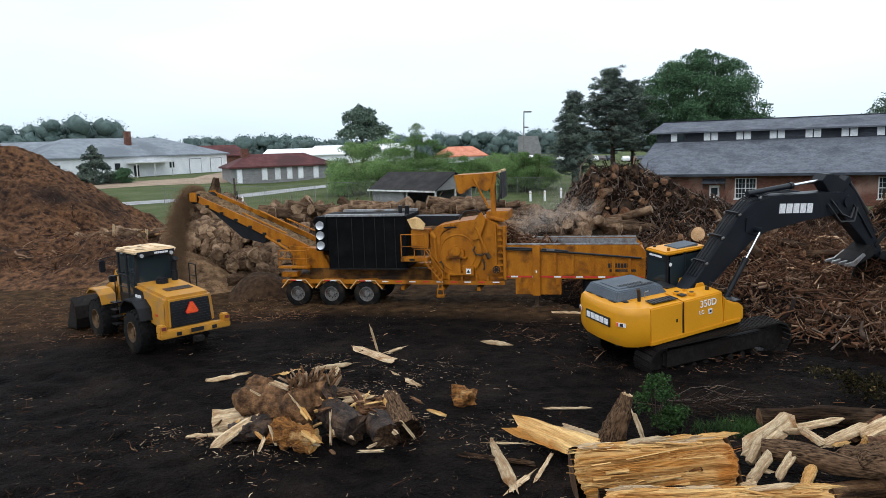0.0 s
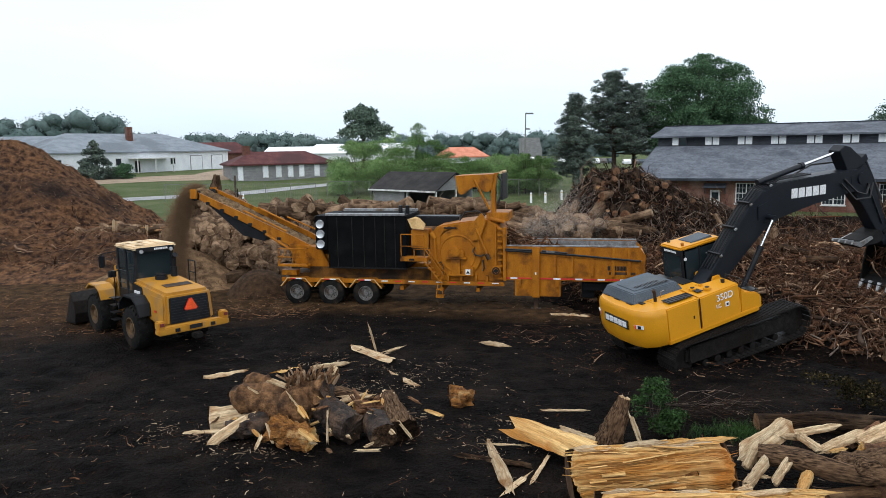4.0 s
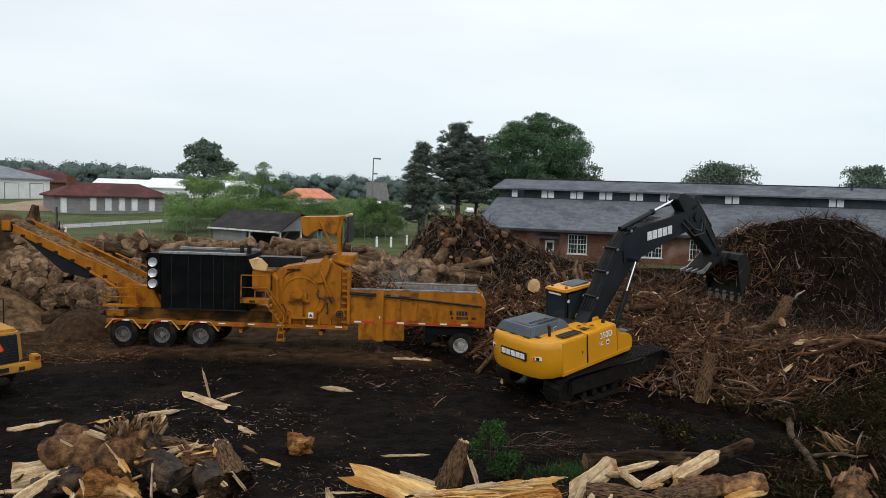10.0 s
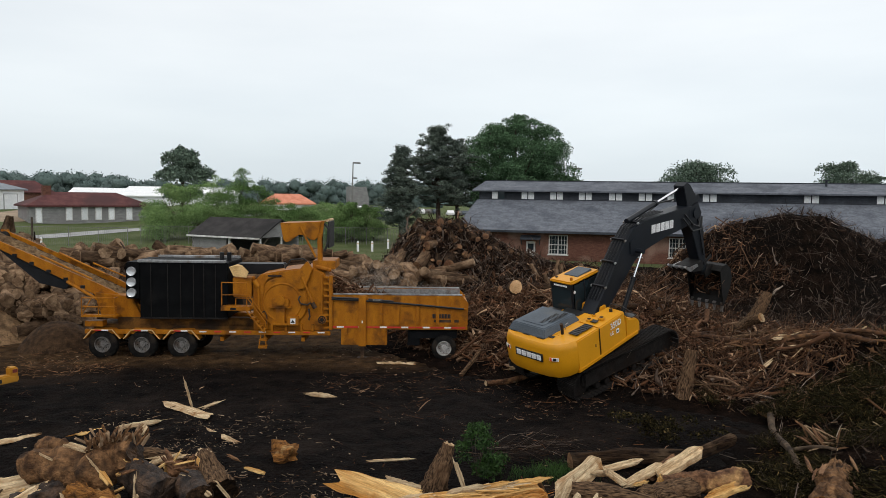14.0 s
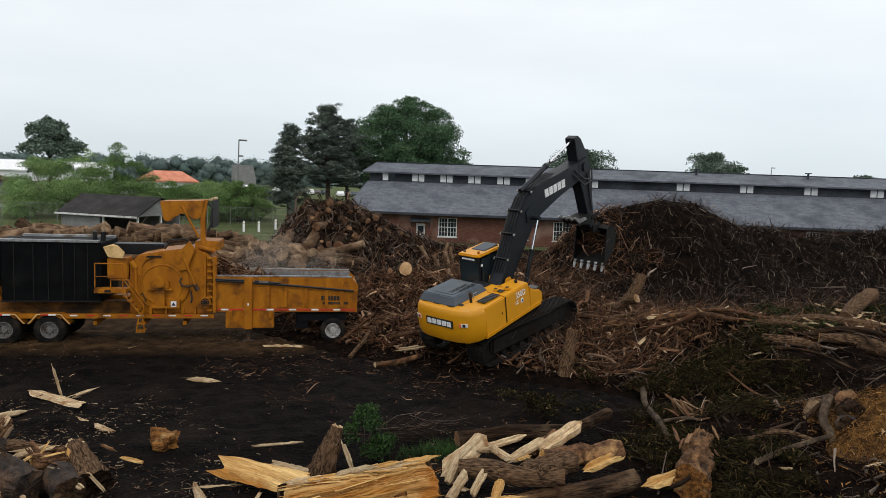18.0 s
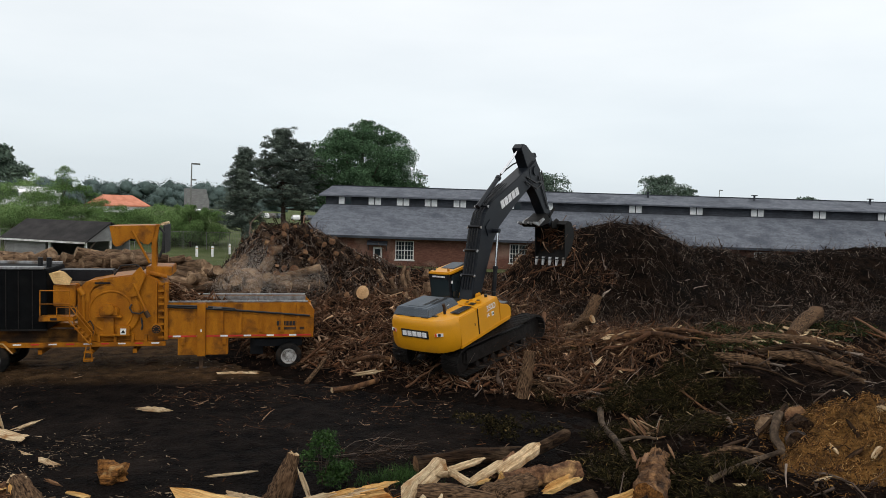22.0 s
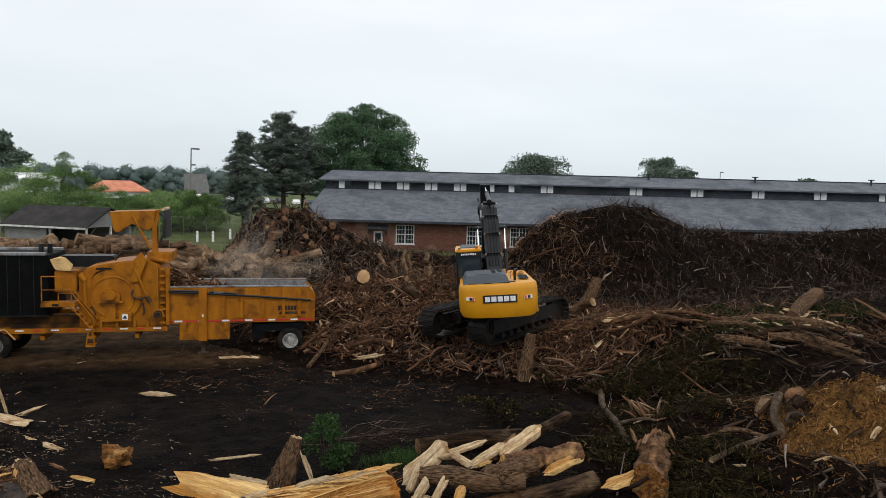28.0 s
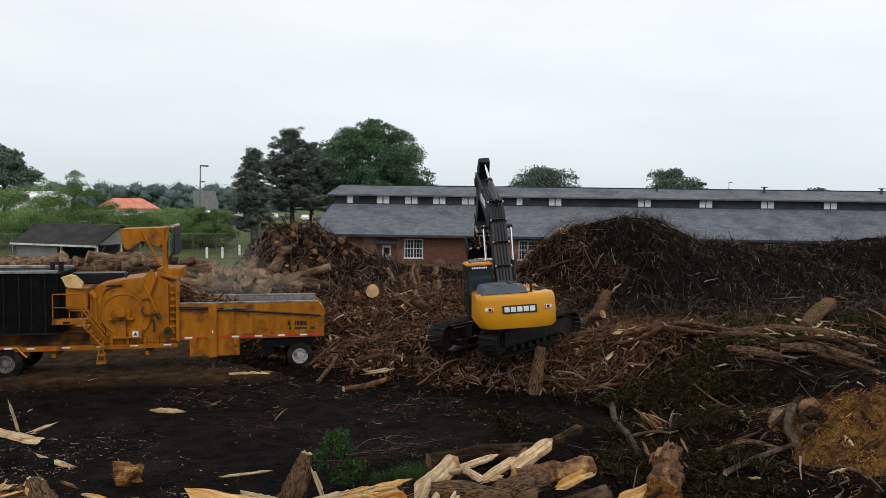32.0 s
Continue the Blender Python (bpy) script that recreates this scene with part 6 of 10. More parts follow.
def loader():
    g = thing("wheel_loader", LOADER, "yellow wheel loader with black rear grille and orange triangle", "wheel loader")
    Y = "yellow_cat"
    rollers = []
    for x, s in ((-1.12, -1), (1.12, 1)):
        for y in (0.0, 3.55):
            rollers.append(wheel("wheel", g, (x, y, 0.84), 0.87, 0.66, s, 0.42, ("rubber", "dirty_rim"), lugs=22))
    for y in (0.0, 3.55):
        part("axle", MB().cyl((-0.9, y, 0.84), (0.9, y, 0.84), 0.20, n=12), "track", g)
    part("rear_frame", MB().box((0, -0.3, 0.95), (1.05, 3.2, 0.6)), "track", g, bevel=0.04)
    hood = MB().hexa([(-0.98, -2.05, 1.05), (0.98, -2.05, 1.05), (0.98, 0.75, 1.05), (-0.98, 0.75, 1.05), (-0.90, -1.95, 2.18), (0.90, -1.95, 2.18), (0.88, 0.75, 2.42), (-0.88, 0.75, 2.42)])
    h = part("hood", hood, Y, g, bevel=0.10, smooth=True)
    part("hood_vent", MB().hexa([(-0.45, -1.15, 2.262), (0.62, -1.15, 2.262), (0.62, -0.75, 2.30), (-0.45, -0.75, 2.30), (-0.45, -1.15, 2.275), (0.62, -1.15, 2.275), (0.62, -0.75, 2.312), (-0.45, -0.75, 2.312)]), "dirty_steel", h)
    part("rear_grille", MB().hexa([(-0.80, -2.10, 1.12), (0.80, -2.10, 1.12), (0.80, -1.95, 1.12), (-0.80, -1.95, 1.12), (-0.76, -2.02, 2.02), (0.76, -2.02, 2.02), (0.76, -1.95, 2.02), (-0.76, -1.95, 2.02)]), "black", h, "black rear grille", bevel=0.02)
    for i in range(9):
        part("grille_slat", MB().box((0, -2.105 + 0.009 * i, 1.2 + 0.09 * i), (1.45, 0.02, 0.02)), "black", h)
    tri = MB().prism([(-0.19, 1.56), (0.19, 1.56), (0.235, 1.60), (0.045, 1.92), (-0.045, 1.92), (-0.235, 1.60)], 1, -2.16, -2.14)
    part("slow_vehicle_triangle", tri, "orange", g, "orange-red reflective triangle")
    part("triangle_border", MB().prism([(-0.21, 1.53), (0.21, 1.53), (0.265, 1.60), (0.06, 1.95), (-0.06, 1.95), (-0.265, 1.60)], 1, -2.138, -2.125), "red", g)
    b = part("bumper", MB().prism([(-1.40, 0.84), (1.40, 0.84), (1.40, 1.06), (0.9, 1.10), (-0.9, 1.10), (-1.40, 1.06)], 1, -2.40, -2.05), Y, g, bevel=0.04)
    for s in (-1, 1):
        part("bumper_end", MB().box((s * 1.26, -2.2, 1.17), (0.26, 0.36, 0.30)), Y, b, bevel=0.04)
        part("tail_lamp", MB().box((s * 1.26, -2.385, 1.21), (0.16, 0.03, 0.11)), "tail_red", b)
        part("work_lamp", MB().box((s * 0.7, -2.41, 0.96), (0.18, 0.05, 0.12)), "black", b)
        part("side_panel", MB().hexa([(s * 0.985, -1.9, 1.15), (s * 0.985, -0.9, 1.15), (s * 1.0, -0.9, 1.15), (s * 1.0, -1.9, 1.15), (s * 0.93, -1.85, 1.98), (s * 0.93, -0.9, 2.02), (s * 0.95, -0.9, 2.02), (s * 0.95, -1.85, 1.98)]), Y, h)
        part("rear_fender", MB().prism([(-0.95, 1.30), (-0.72, 1.72), (-0.3, 1.95), (0.45, 1.95), (0.85, 1.70), (0.98, 1.35), (0.92, 1.33), (0.78, 1.64), (0.42, 1.88), (-0.28, 1.88), (-0.66, 1.67), (-0.88, 1.28)], 0, s * 0.86, s * 1.46), "black", g, bevel=0.01)
        part("plate_mark", MB().box((s * 1.005, -1.3, 1.5), (0.01, 0.20, 0.07)), "red", h)
    part("number_plate", MB().box((0, -2.46, 1.0), (0.5, 0.02, 0.14)), "decal_black", b)
    part("tow_hitch", MB().box((0, -2.5, 0.68), (0.35, 0.3, 0.2)), "track", g, bevel=0.03)
    # cab
    cb = part("cab_floor", MB().box((0, 1.55, 1.45), (1.55, 1.75, 0.35)), "black", g, bevel=0.03)
    for x in (-0.74, 0.74):
        for y in (0.74, 1.55, 2.34):
            part("cab_pillar", MB().box((x, y, 2.55), (0.10, 0.12, 1.95)), "black", g)
    for x in (-0.75, 0.75):
        part("side_glass", MB().box((x, 1.15, 2.65), (0.02, 0.72, 1.55)), "glass", g)
        part("side_glass", MB().box((x, 1.95, 2.65), (0.02, 0.70, 1.55)), "glass", g)
        part("door_panel", MB().box((x * 1.01, 1.55, 1.74), (0.05, 1.6, 0.34)), "black", g)
    part("rear_glass", MB().box((0, 0.72, 2.75), (1.36, 0.02, 1.30)), "glass", g, "dark tinted rear window")
    part("front_glass", MB().box((0, 2.36, 2.60), (1.36, 0.02, 1.60)), "glass", g)
    part("seat", MB().box((0, 1.3, 2.05), (0.55, 0.55, 0.5)).box((0, 1.05, 2.5), (0.5, 0.15, 0.8)), "black", g, bevel=0.05)
    rf = part("cab_roof", MB().box((0, 1.45, 3.55), (1.76, 1.86, 0.15)), "pale_yellow", g, "sun-bleached cream cab roof", bevel=0.06)
    for x in (-0.45, 0.0, 0.45):
        part("roof_rib", MB().box((x, 1.45, 3.64), (0.30, 1.5, 0.035)), "pale_yellow", rf, bevel=0.012)
    part("roof_edge", MB().box((0, 0.52, 3.48), (1.5, 0.06, 0.16)), "black", rf)
    bars(rf, "wordmark", (0.2, 0.48, 3.48), (1, 0, 0), (0, 0, 1), 8, 0.05, 0.07, 0.02, "white")
    for x in (-0.6, 0.6):
        part("roof_lamp", MB().cyl((x, 0.42, 3.42), (x, 0.52, 3.42), 0.07, n=12), "lens", rf)
    part("exhaust_stack", MB().cyl((0.62, 0.35, 2.3), (0.62, 0.35, 2.75), 0.13, n=14).cyl((0.62, 0.35, 2.75), (0.62, 0.30, 3.12), 0.10, n=14).cyl((0.62, 0.30, 3.12), (0.62, 0.16, 3.22), 0.10, n=14), "black", g, smooth=True)
    part("air_cleaner", MB().cyl((0.0, 0.18, 2.36), (0.0, 0.18, 2.50), 0.24, n=18).cyl((0, 0.18, 2.50), (0, 0.18, 2.55), 0.18, n=18), "black", g, smooth=True)
    rl = MB()
    rl.tube([(1.2, -0.3, 2.0), (1.2, -0.3, 2.95), (1.2, 0.25, 2.95), (1.2, 0.25, 2.0)], 0.025).tube([(1.2, -0.3, 2.5), (1.2, 0.25, 2.5)], 0.02)
    part("guard_rail", rl, "black", g)
    rl = MB()
    rl.tube([(-1.15, 0.6, 1.9), (-1.15, 0.6, 2.75), (-1.15, 1.6, 2.75), (-0.85, 1.6, 2.75)], 0.022).tube([(-1.15, 1.9, 1.3), (-1.15, 1.9, 2.6), (-0.8, 1.9, 2.65)], 0.022).tube([(-1.15, 0.6, 2.3), (-1.15, 1.5, 2.3)], 0.018)
    part("guard_rail", rl, "black", g)
    for i in range(4):
        part("step", MB().box((-1.12, 2.0, 0.75 + 0.28 * i), (0.34, 0.45, 0.04)), "black", g)
    for s in (-1, 1):
        part("mirror_arm", MB().tube([(s * 0.85, 2.4, 3.3), (s * 1.35, 2.5, 3.25), (s * 1.35, 2.5, 2.9)], 0.02), "black", g)
        part("mirror", MB().box((s * 1.36, 2.5, 2.95), (0.24, 0.09, 0.46)), "black", g, bevel=0.03)
    # front frame, lift arms, bucket
    part("front_frame", MB().prism([(2.7, 0.6), (4.5, 0.55), (4.6, 1.1), (4.2, 1.9), (3.6, 2.35), (3.0, 1.6), (2.7, 1.2)], 0, -0.52, 0.52), Y, g, bevel=0.04)
    for s in (-1, 1):
        part("front_fender", MB().prism([(2.62, 1.45), (2.8, 1.80), (3.2, 1.98), (3.9, 1.98), (4.3, 1.75), (4.25, 1.70), (3.88, 1.91), (3.22, 1.91), (2.86, 1.74), (2.68, 1.42)], 0, s * 0.82, s * 1.46), Y, g, bevel=0.01)
        part("lift_arm", MB().prism([(3.2, 2.0), (3.55, 2.15), (4.6, 1.75), (5.5, 0.75), (5.45, 0.35), (5.2, 0.35), (4.4, 1.25), (3.3, 1.7)], 0, s * 0.55, s * 0.70), Y, g, bevel=0.02)
        part("lift_cylinder", MB().cyl((s * 0.62, 3.1, 1.1), (s * 0.62, 4.5, 1.35), 0.08, n=10), "track", g)
        part("head_lamp", MB().box((s * 0.8, 3.0, 2.35), (0.3, 0.2, 0.25)), "black", g, bevel=0.03)
    part("tilt_lever", MB().prism([(4.2, 1.5), (4.4, 1.5), (4.6, 2.2), (4.45, 2.5), (4.25, 2.2)], 0, -0.12, 0.12), Y, g, bevel=0.03)
    part("tilt_cylinder", MB().cyl((0, 3.3, 2.2), (0, 4.4, 2.4), 0.09, n=10), "track", g)
    prof = [(5.35, 0.15), (5.25, 0.55), (5.35, 1.05), (5.65, 1.40), (5.72, 1.36), (5.46, 1.02), (5.38, 0.58), (5.48, 0.20), (6.55, 0.06), (6.55, 0.01)]
    part("bucket_shell", MB().prism(prof, 0, -1.62, 1.62), "track", g, "worn dark steel bucket", bevel=0.01)
    for s in (-1.62, 1.57):
        part("bucket_side", MB().prism([(5.35, 0.12), (5.28, 0.6), (5.66, 1.38), (6.5, 0.08)], 0, s, s + 0.05), "track", g)
    part("bucket_load", MB().hexa([(-1.5, 5.5, 0.2), (1.5, 5.5, 0.2), (1.5, 6.3, 0.12), (-1.5, 6.3, 0.12), (-1.4, 5.5, 0.9), (1.4, 5.5, 0.85), (1.2, 6.0, 0.5), (-1.2, 6.0, 0.45)]), "mulch", g, bevel=0.1)
    m2 = bars(h, "wordmark", (-0.965, 0.25, 1.95), (0, -1, 0), (0.02, 0, 1), 3, 0.13, 0.18, 0.03, "white", 0.02)
    part("wordmark_panel", MB().hexa([(-0.952, -0.25, 1.72), (-0.952, 0.72, 1.72), (-0.94, 0.72, 1.72), (-0.94, -0.25, 1.72), (-0.935, -0.1, 2.2), (-0.935, 0.72, 2.3), (-0.92, 0.72, 2.3), (-0.92, -0.1, 2.2)]), "black", h)
    # bring the whole to the size of a middling loader
    k, kw = Vector((0.87, 0.90, 0.93)), 0.86
    done = set()
    for o in g.children_recursive:
        round_part = o in rollers or o.parent in rollers
        if o.data.name not in done:
            o.data.transform(Matrix.Diagonal((kw, kw, kw, 1)) if round_part else Matrix.Diagonal((*k, 1)))
            done.add(o.data.name)
        if o.parent in rollers:
            o.location = o.location * kw
    for o in rollers:
        o.location = (o.location.x * k.x, o.location.y * k.y, o.location.z * kw)
    return g


M["dirty_rim"] = surf("mud_caked_yellow_rim", (0.085, 0.052, 0.028), (0.17, 0.10, 0.045), 5, 0.8, 0.2, c3=(0.07, 0.05, 0.035), scale3=2, amount3=0.5)
loader()


# ---- crawler excavator ----
FOOT = (0.05, 0.26, 1.93)
BOOM_L, STICK_L = 6.92, 2.95
TAIL = (-1.22, -0.18)
EX = {}


def excavator():
    g = thing("crawler_excavator", pose(7, 21, 0), "yellow crawler excavator with charcoal boom and bucket thumb", "excavator")
    EX["root"] = g
    Y, K = "yellow_new", "boom_grey"
    # undercarriage
    part("centre_frame", MB().box((0, 0, 0.62), (1.9, 1.7, 0.42)).box((0, 0, 0.88), (1.3, 1.3, 0.16)), "track", g, bevel=0.04)
    part("slew_ring", MB().cyl((0, 0, 0.90), (0, 0, 1.08), 0.72, n=32), "track", g)
    for s in (-1, 1):
        x = s * 1.25
        for y in (-1.1, 1.1):
            part("cross_leg", MB().hexa([(s * 0.5, y - 0.35, 0.45), (s * 1.2, y - 0.25, 0.35), (s * 1.2, y + 0.25, 0.35), (s * 0.5, y + 0.35, 0.45), (s * 0.5, y - 0.3, 0.8), (s * 1.2, y - 0.2, 0.65), (s * 1.2, y + 0.2, 0.65), (s * 0.5, y + 0.3, 0.8)]), "track", g)
        # the outer plate is added, a dark fill for the shaded roller gaps
        part("track_frame", MB().box((x, 0, 0.50), (0.36, 4.1, 0.42)).box((x + s * 0.18, 0, 0.50), (0.10, 3.9, 0.52)), "track", g, bevel=0.03)
        part("idler", MB().cyl((x - 0.14, 2.10, 0.45), (x + 0.14, 2.10, 0.45), 0.44, n=24), "track", g, smooth=True)
        part("sprocket", MB().cyl((x - 0.12, -2.10, 0.45), (x + 0.12, -2.10, 0.45), 0.44, n=24), "track", g, smooth=True)
        for i in range(7):
            part("roller", MB().cyl((x - 0.2, -1.35 + 0.45 * i, 0.11), (x + 0.2, -1.35 + 0.45 * i, 0.11), 0.11, n=12), "track", g)
    # shoes round the tracks
    shoe = MB().box((0, 0, 0.0), (0.78, 0.165, 0.035)).box((0, -0.055, 0.03), (0.78, 0.018, 0.035)).box((0, 0.0, 0.026), (0.78, 0.014, 0.025)).box((0, 0.055, 0.026), (0.78, 0.014, 0.025))
    me = None
    path, R, half = [], 0.50, 2.10
    per = 4 * half + 2 * math.pi * R
    n = 62
    for i in range(n):
        d = per * i / n
        if d < 2 * half:
            path.append((-half + d, 0.45 + R, 0))
        elif d < 2 * half + math.pi * R:
            a = (d - 2 * half) / R
            path.append((half + R * math.sin(a), 0.45 + R * math.cos(a), -math.degrees(a)))
        elif d < 4 * half + math.pi * R:
            path.append((half - (d - 2 * half - math.pi * R), 0.45 - R, 180))
        else:
            a = (d - 4 * half - math.pi * R) / R
            path.append((-half - R * math.sin(a), 0.45 - R * math.cos(a), 180 - math.degrees(a)))
    for s in (-1, 1):
        for y, z, a in path:
            if me is None:
                ob = part("track_shoe", shoe, "track", g)
                me = ob.data
            else:
                ob = new("track_shoe", me)
                ob.parent = g
            ob.matrix_basis = pose(s * 1.25, y, z, a)
    # house: turns on the slew ring
    plan = [(-1.38, -2.25), (-1.33, -2.60), (-1.12, -2.90), (-0.75, -3.03), (0, -3.08), (0.75, -3.03), (1.12, -2.90), (1.33, -2.60), (1.38, -2.25)]
    cw = MB()
    n = len(plan)
    lev = [(1.02, 0.93), (1.18, 0.985), (1.5, 1.0), (1.95, 0.995), (2.10, 0.97), (2.16, 0.93)]
    vs = [(x * k, (y + 2.0) * k - 2.0, z) for z, k in lev for x, y in plan]
    fs = []
    for r in range(len(lev) - 1):
        fs += [(r * n + i, r * n + (i + 1) % n, (r + 1) * n + (i + 1) % n, (r + 1) * n + i) for i in range(n)]
    fs += [tuple(range(n - 1, -1, -1)), tuple((len(lev) - 1) * n + i for i in range(n))]
    cw.add(vs, fs)
    house = part("counterweight", cw, Y, g, "rounded yellow counterweight", smooth=True)
    EX["house"] = house
    h = house
    part("deck", MB().prism([(-1.30, -2.26), (1.32, -2.26), (1.22, 1.30), (0.6, 1.75), (-0.45, 1.75), (-1.36, 1.55)], 2, 1.05, 1.20), "track", h, bevel=0.02)
    # right side doors
    part("side_door", MB().hexa([(0.40, -2.24, 1.12), (1.37, -2.24, 1.12), (1.33, -1.02, 1.14), (0.40, -1.02, 1.14), (0.40, -2.24, 2.16), (1.33, -2.24, 2.12), (1.29, -1.02, 2.12), (0.40, -1.02, 2.18)]), Y, h, bevel=0.035)
    part("side_door", MB().hexa([(0.46, -1.00, 1.14), (1.33, -1.00, 1.14), (1.24, 0.62, 1.16), (0.52, 0.62, 1.16), (0.46, -1.00, 2.18), (1.29, -1.00, 2.12), (1.20, 0.58, 2.14), (0.52, 0.58, 2.18)]), Y, h, bevel=0.035)
    part("skirt", MB().hexa([(1.10, -2.24, 1.02), (1.39, -2.24, 1.02), (1.25, 1.30, 1.06), (1.0, 1.30, 1.06), (1.10, -2.24, 1.16), (1.40, -2.24, 1.16), (1.26, 1.30, 1.20), (1.0, 1.30, 1.20)]), Y, h, bevel=0.02)
    part("tool_box", MB().prism([(0.60, 1.12), (1.44, 1.12), (1.44, 1.50), (1.25, 1.66), (0.78, 1.80), (0.62, 2.0)], 0, 0.66, 1.22), Y, h, bevel=0.035)
    part("tool_box_grip", MB().box((0.95, 1.22, 1.72), (0.4, 0.3, 0.03)), "decal_black", h)
    part("seam", MB().box((1.315, -1.01, 1.63), (0.03, 0.02, 0.98)), "decal_black", h)
    part("latch", MB().box((1.31, -1.25, 1.6), (0.03, 0.05, 0.10)), "decal_black", h)
    part("left_box", MB().hexa([(-1.37, -2.24, 1.10), (-0.40, -2.24, 1.10), (-0.40, -0.25, 1.10), (-1.36, -0.25, 1.10), (-1.33, -2.24, 2.10), (-0.40, -2.24, 2.16), (-0.40, -0.25, 2.12), (-1.30, -0.25, 2.08)]), Y, h, bevel=0.035)
    part("engine_deck", MB().box((-0.05, -1.25, 2.12), (1.1, 2.0, 0.10)), Y, h, bevel=0.02)
    # hood with louvres
    hd = part("engine_hood", MB().hexa([(-1.22, -2.72, 2.13), (0.42, -2.72, 2.13), (0.42, -0.82, 2.13), (-1.22, -0.82, 2.13), (-1.08, -2.56, 2.44), (0.28, -2.56, 2.44), (0.30, -0.98, 2.42), (-1.10, -0.98, 2.42)]), "hood_grey", h, "slate grey engine hood", bevel=0.03)
    part("hood_panel", MB().box((-0.35, -1.78, 2.442), (0.9, 1.2, 0.02)), "hood_grey", hd, bevel=0.006)
    for k, x in enumerate((-0.12, 0.10)):
        for i in range(12):
            part("louvre", MB().box((x, -2.2 + 0.075 * i + 0.2 * k, 2.462), (0.15, 0.03, 0.012)), "decal_black", hd)
    for x, y in ((-0.9, -2.66), (-0.35, -2.68), (0.25, -2.68), (0.45, -2.45)):
        part("grip_pad", MB().box((x, y, 2.175), (0.28, 0.14, 0.02)), "decal_black", h)
    pad = MB().box((0.95, -1.5, 2.185), (0.34, 0.9, 0.02))
    part("walkway", pad, "decal_black", h, "black anti-slip walkway")
    for i in range(7):
        part("walkway_slot", MB().box((0.95, -1.88 + 0.13 * i, 2.198), (0.30, 0.03, 0.012)), "track", h)
    part("grip_pad", MB().box((0.9, -0.72, 2.19), (0.25, 0.20, 0.02)), "decal_black", h)
    part("grip_pad", MB().box((-0.2, -0.45, 2.19), (0.75, 0.40, 0.02)), "decal_black", h)
    part("grip_pad", MB().box((-1.0, -0.55, 2.14), (0.55, 0.35, 0.02)), "decal_black", h)
    part("exhaust_pipe", MB().cyl((0.62, -2.05, 2.15), (0.62, -2.05, 2.42), 0.05, n=12).cyl((0.62, -2.05, 2.42), (0.62, -2.09, 2.52), 0.055, n=12), "dirty_steel", h, smooth=True)
    part("hood_handle", MB().tube([(0.50, -1.75, 2.16), (0.50, -1.75, 2.34), (0.55, -1.65, 2.38)], 0.014), "steel", h)
    for x, y, r in ((0.72, -0.75, 0.11), (0.98, -0.42, 0.12), (0.62, -0.35, 0.07)):
        part("filler_cap", MB().cyl((x, y, 2.15), (x, y, 2.24), r, n=16), Y, h, bevel=0.012)
        part("cap_ring", MB().cyl((x, y, 2.24), (x, y, 2.25), r * 0.6, n=12), "dirty_steel", h)
    part("tank_cap", MB().cyl((0.85, 0.30, 2.16), (0.85, 0.30, 2.26), 0.06, n=12), "decal_black", h)
    part("grab_rail", MB().tube([(0.62, 0.62, 2.15), (0.62, 0.62, 2.3), (1.12, 0.62, 2.3), (1.15, 1.3, 1.75)], 0.014), "decal_black", h)
    # wordmark on the counterweight, stickers
    part("wordmark_panel", MB().box((0.02, -3.075, 1.68), (1.16, 0.03, 0.27)), "decal_black", h)
    bars(h, "wordmark", (0.02, -3.098, 1.68), (1, 0, 0), (0, 0, 1), 5, 0.17, 0.17, 0.045, "white")
    for s in (-1, 1):
        m = pose(s * 0.985, -2.975, 1.70, 0, 0, 24 * s)
        part("sticker", MB().box((0, 0, 0), (0.30, 0.02, 0.11), m), "white", h)
        part("sticker_bar", MB().box((-0.11 * s, -0.008, 0), (0.06, 0.02, 0.11), m), "orange", h)
        part("sticker_bar", MB().box((0.02, -0.008, 0), (0.10, 0.02, 0.09), m), "decal_black", h)
    # the door's face leans in towards its top and towards the front
    uy = Vector((-0.056, 0.998, 0)).normalized()
    uz = Vector((-0.040, 0.0, 1.0)).normalized()
    nx = uy.cross(uz).normalized()
    o = Vector((1.258, -0.02, 1.90))
    sm = Matrix(((uy.x, uz.x, nx.x, o.x), (uy.y, uz.y, nx.y, o.y), (uy.z, uz.z, nx.z, o.z), (0, 0, 0, 1)))
    lettering("350D", 0.30, 0.006, "white", h, sm, "model_number")
    lettering("LC", 0.17, 0.006, "white", h, Matrix.Translation((0.026, -0.27, -0.24)) @ sm, "model_number")
    part("sticker", MB().box((1.265, 0.05, 1.64), (0.02, 0.14, 0.15)), "white", h)
    part("sticker_bar", MB().box((1.274, 0.05, 1.64), (0.02, 0.07, 0.07)), "decal_black", h)
    # cab
    x0, x1, y0, y1, z0, z1 = -1.42, -0.46, -0.12, 1.62, 1.20, 3.02
    c = part("cab_base", MB().prism([(y0, z0), (y1, z0), (y1 + 0.05, 1.55), (y1, 1.75), (y0, 1.85)], 0, x0, x1), "black", h, bevel=0.03)
    for x in (x0 + 0.05, x1 - 0.05):
        for y in (y0 + 0.06, 0.62, y1 - 0.12):
            part("cab_pillar", MB().cyl((x, y, 1.7), (x, y - (0.10 if y > 1 else 0), z1), 0.055, n=8), "black", h)
    part("rear_glass", MB().box(((x0 + x1) / 2, y0 + 0.02, 2.36), (0.84, 0.02, 0.98)), "glass", h)
    part("rear_sill", MB().box(((x0 + x1) / 2, y0 + 0.02, 2.93), (0.92, 0.07, 0.17)), "black", h)
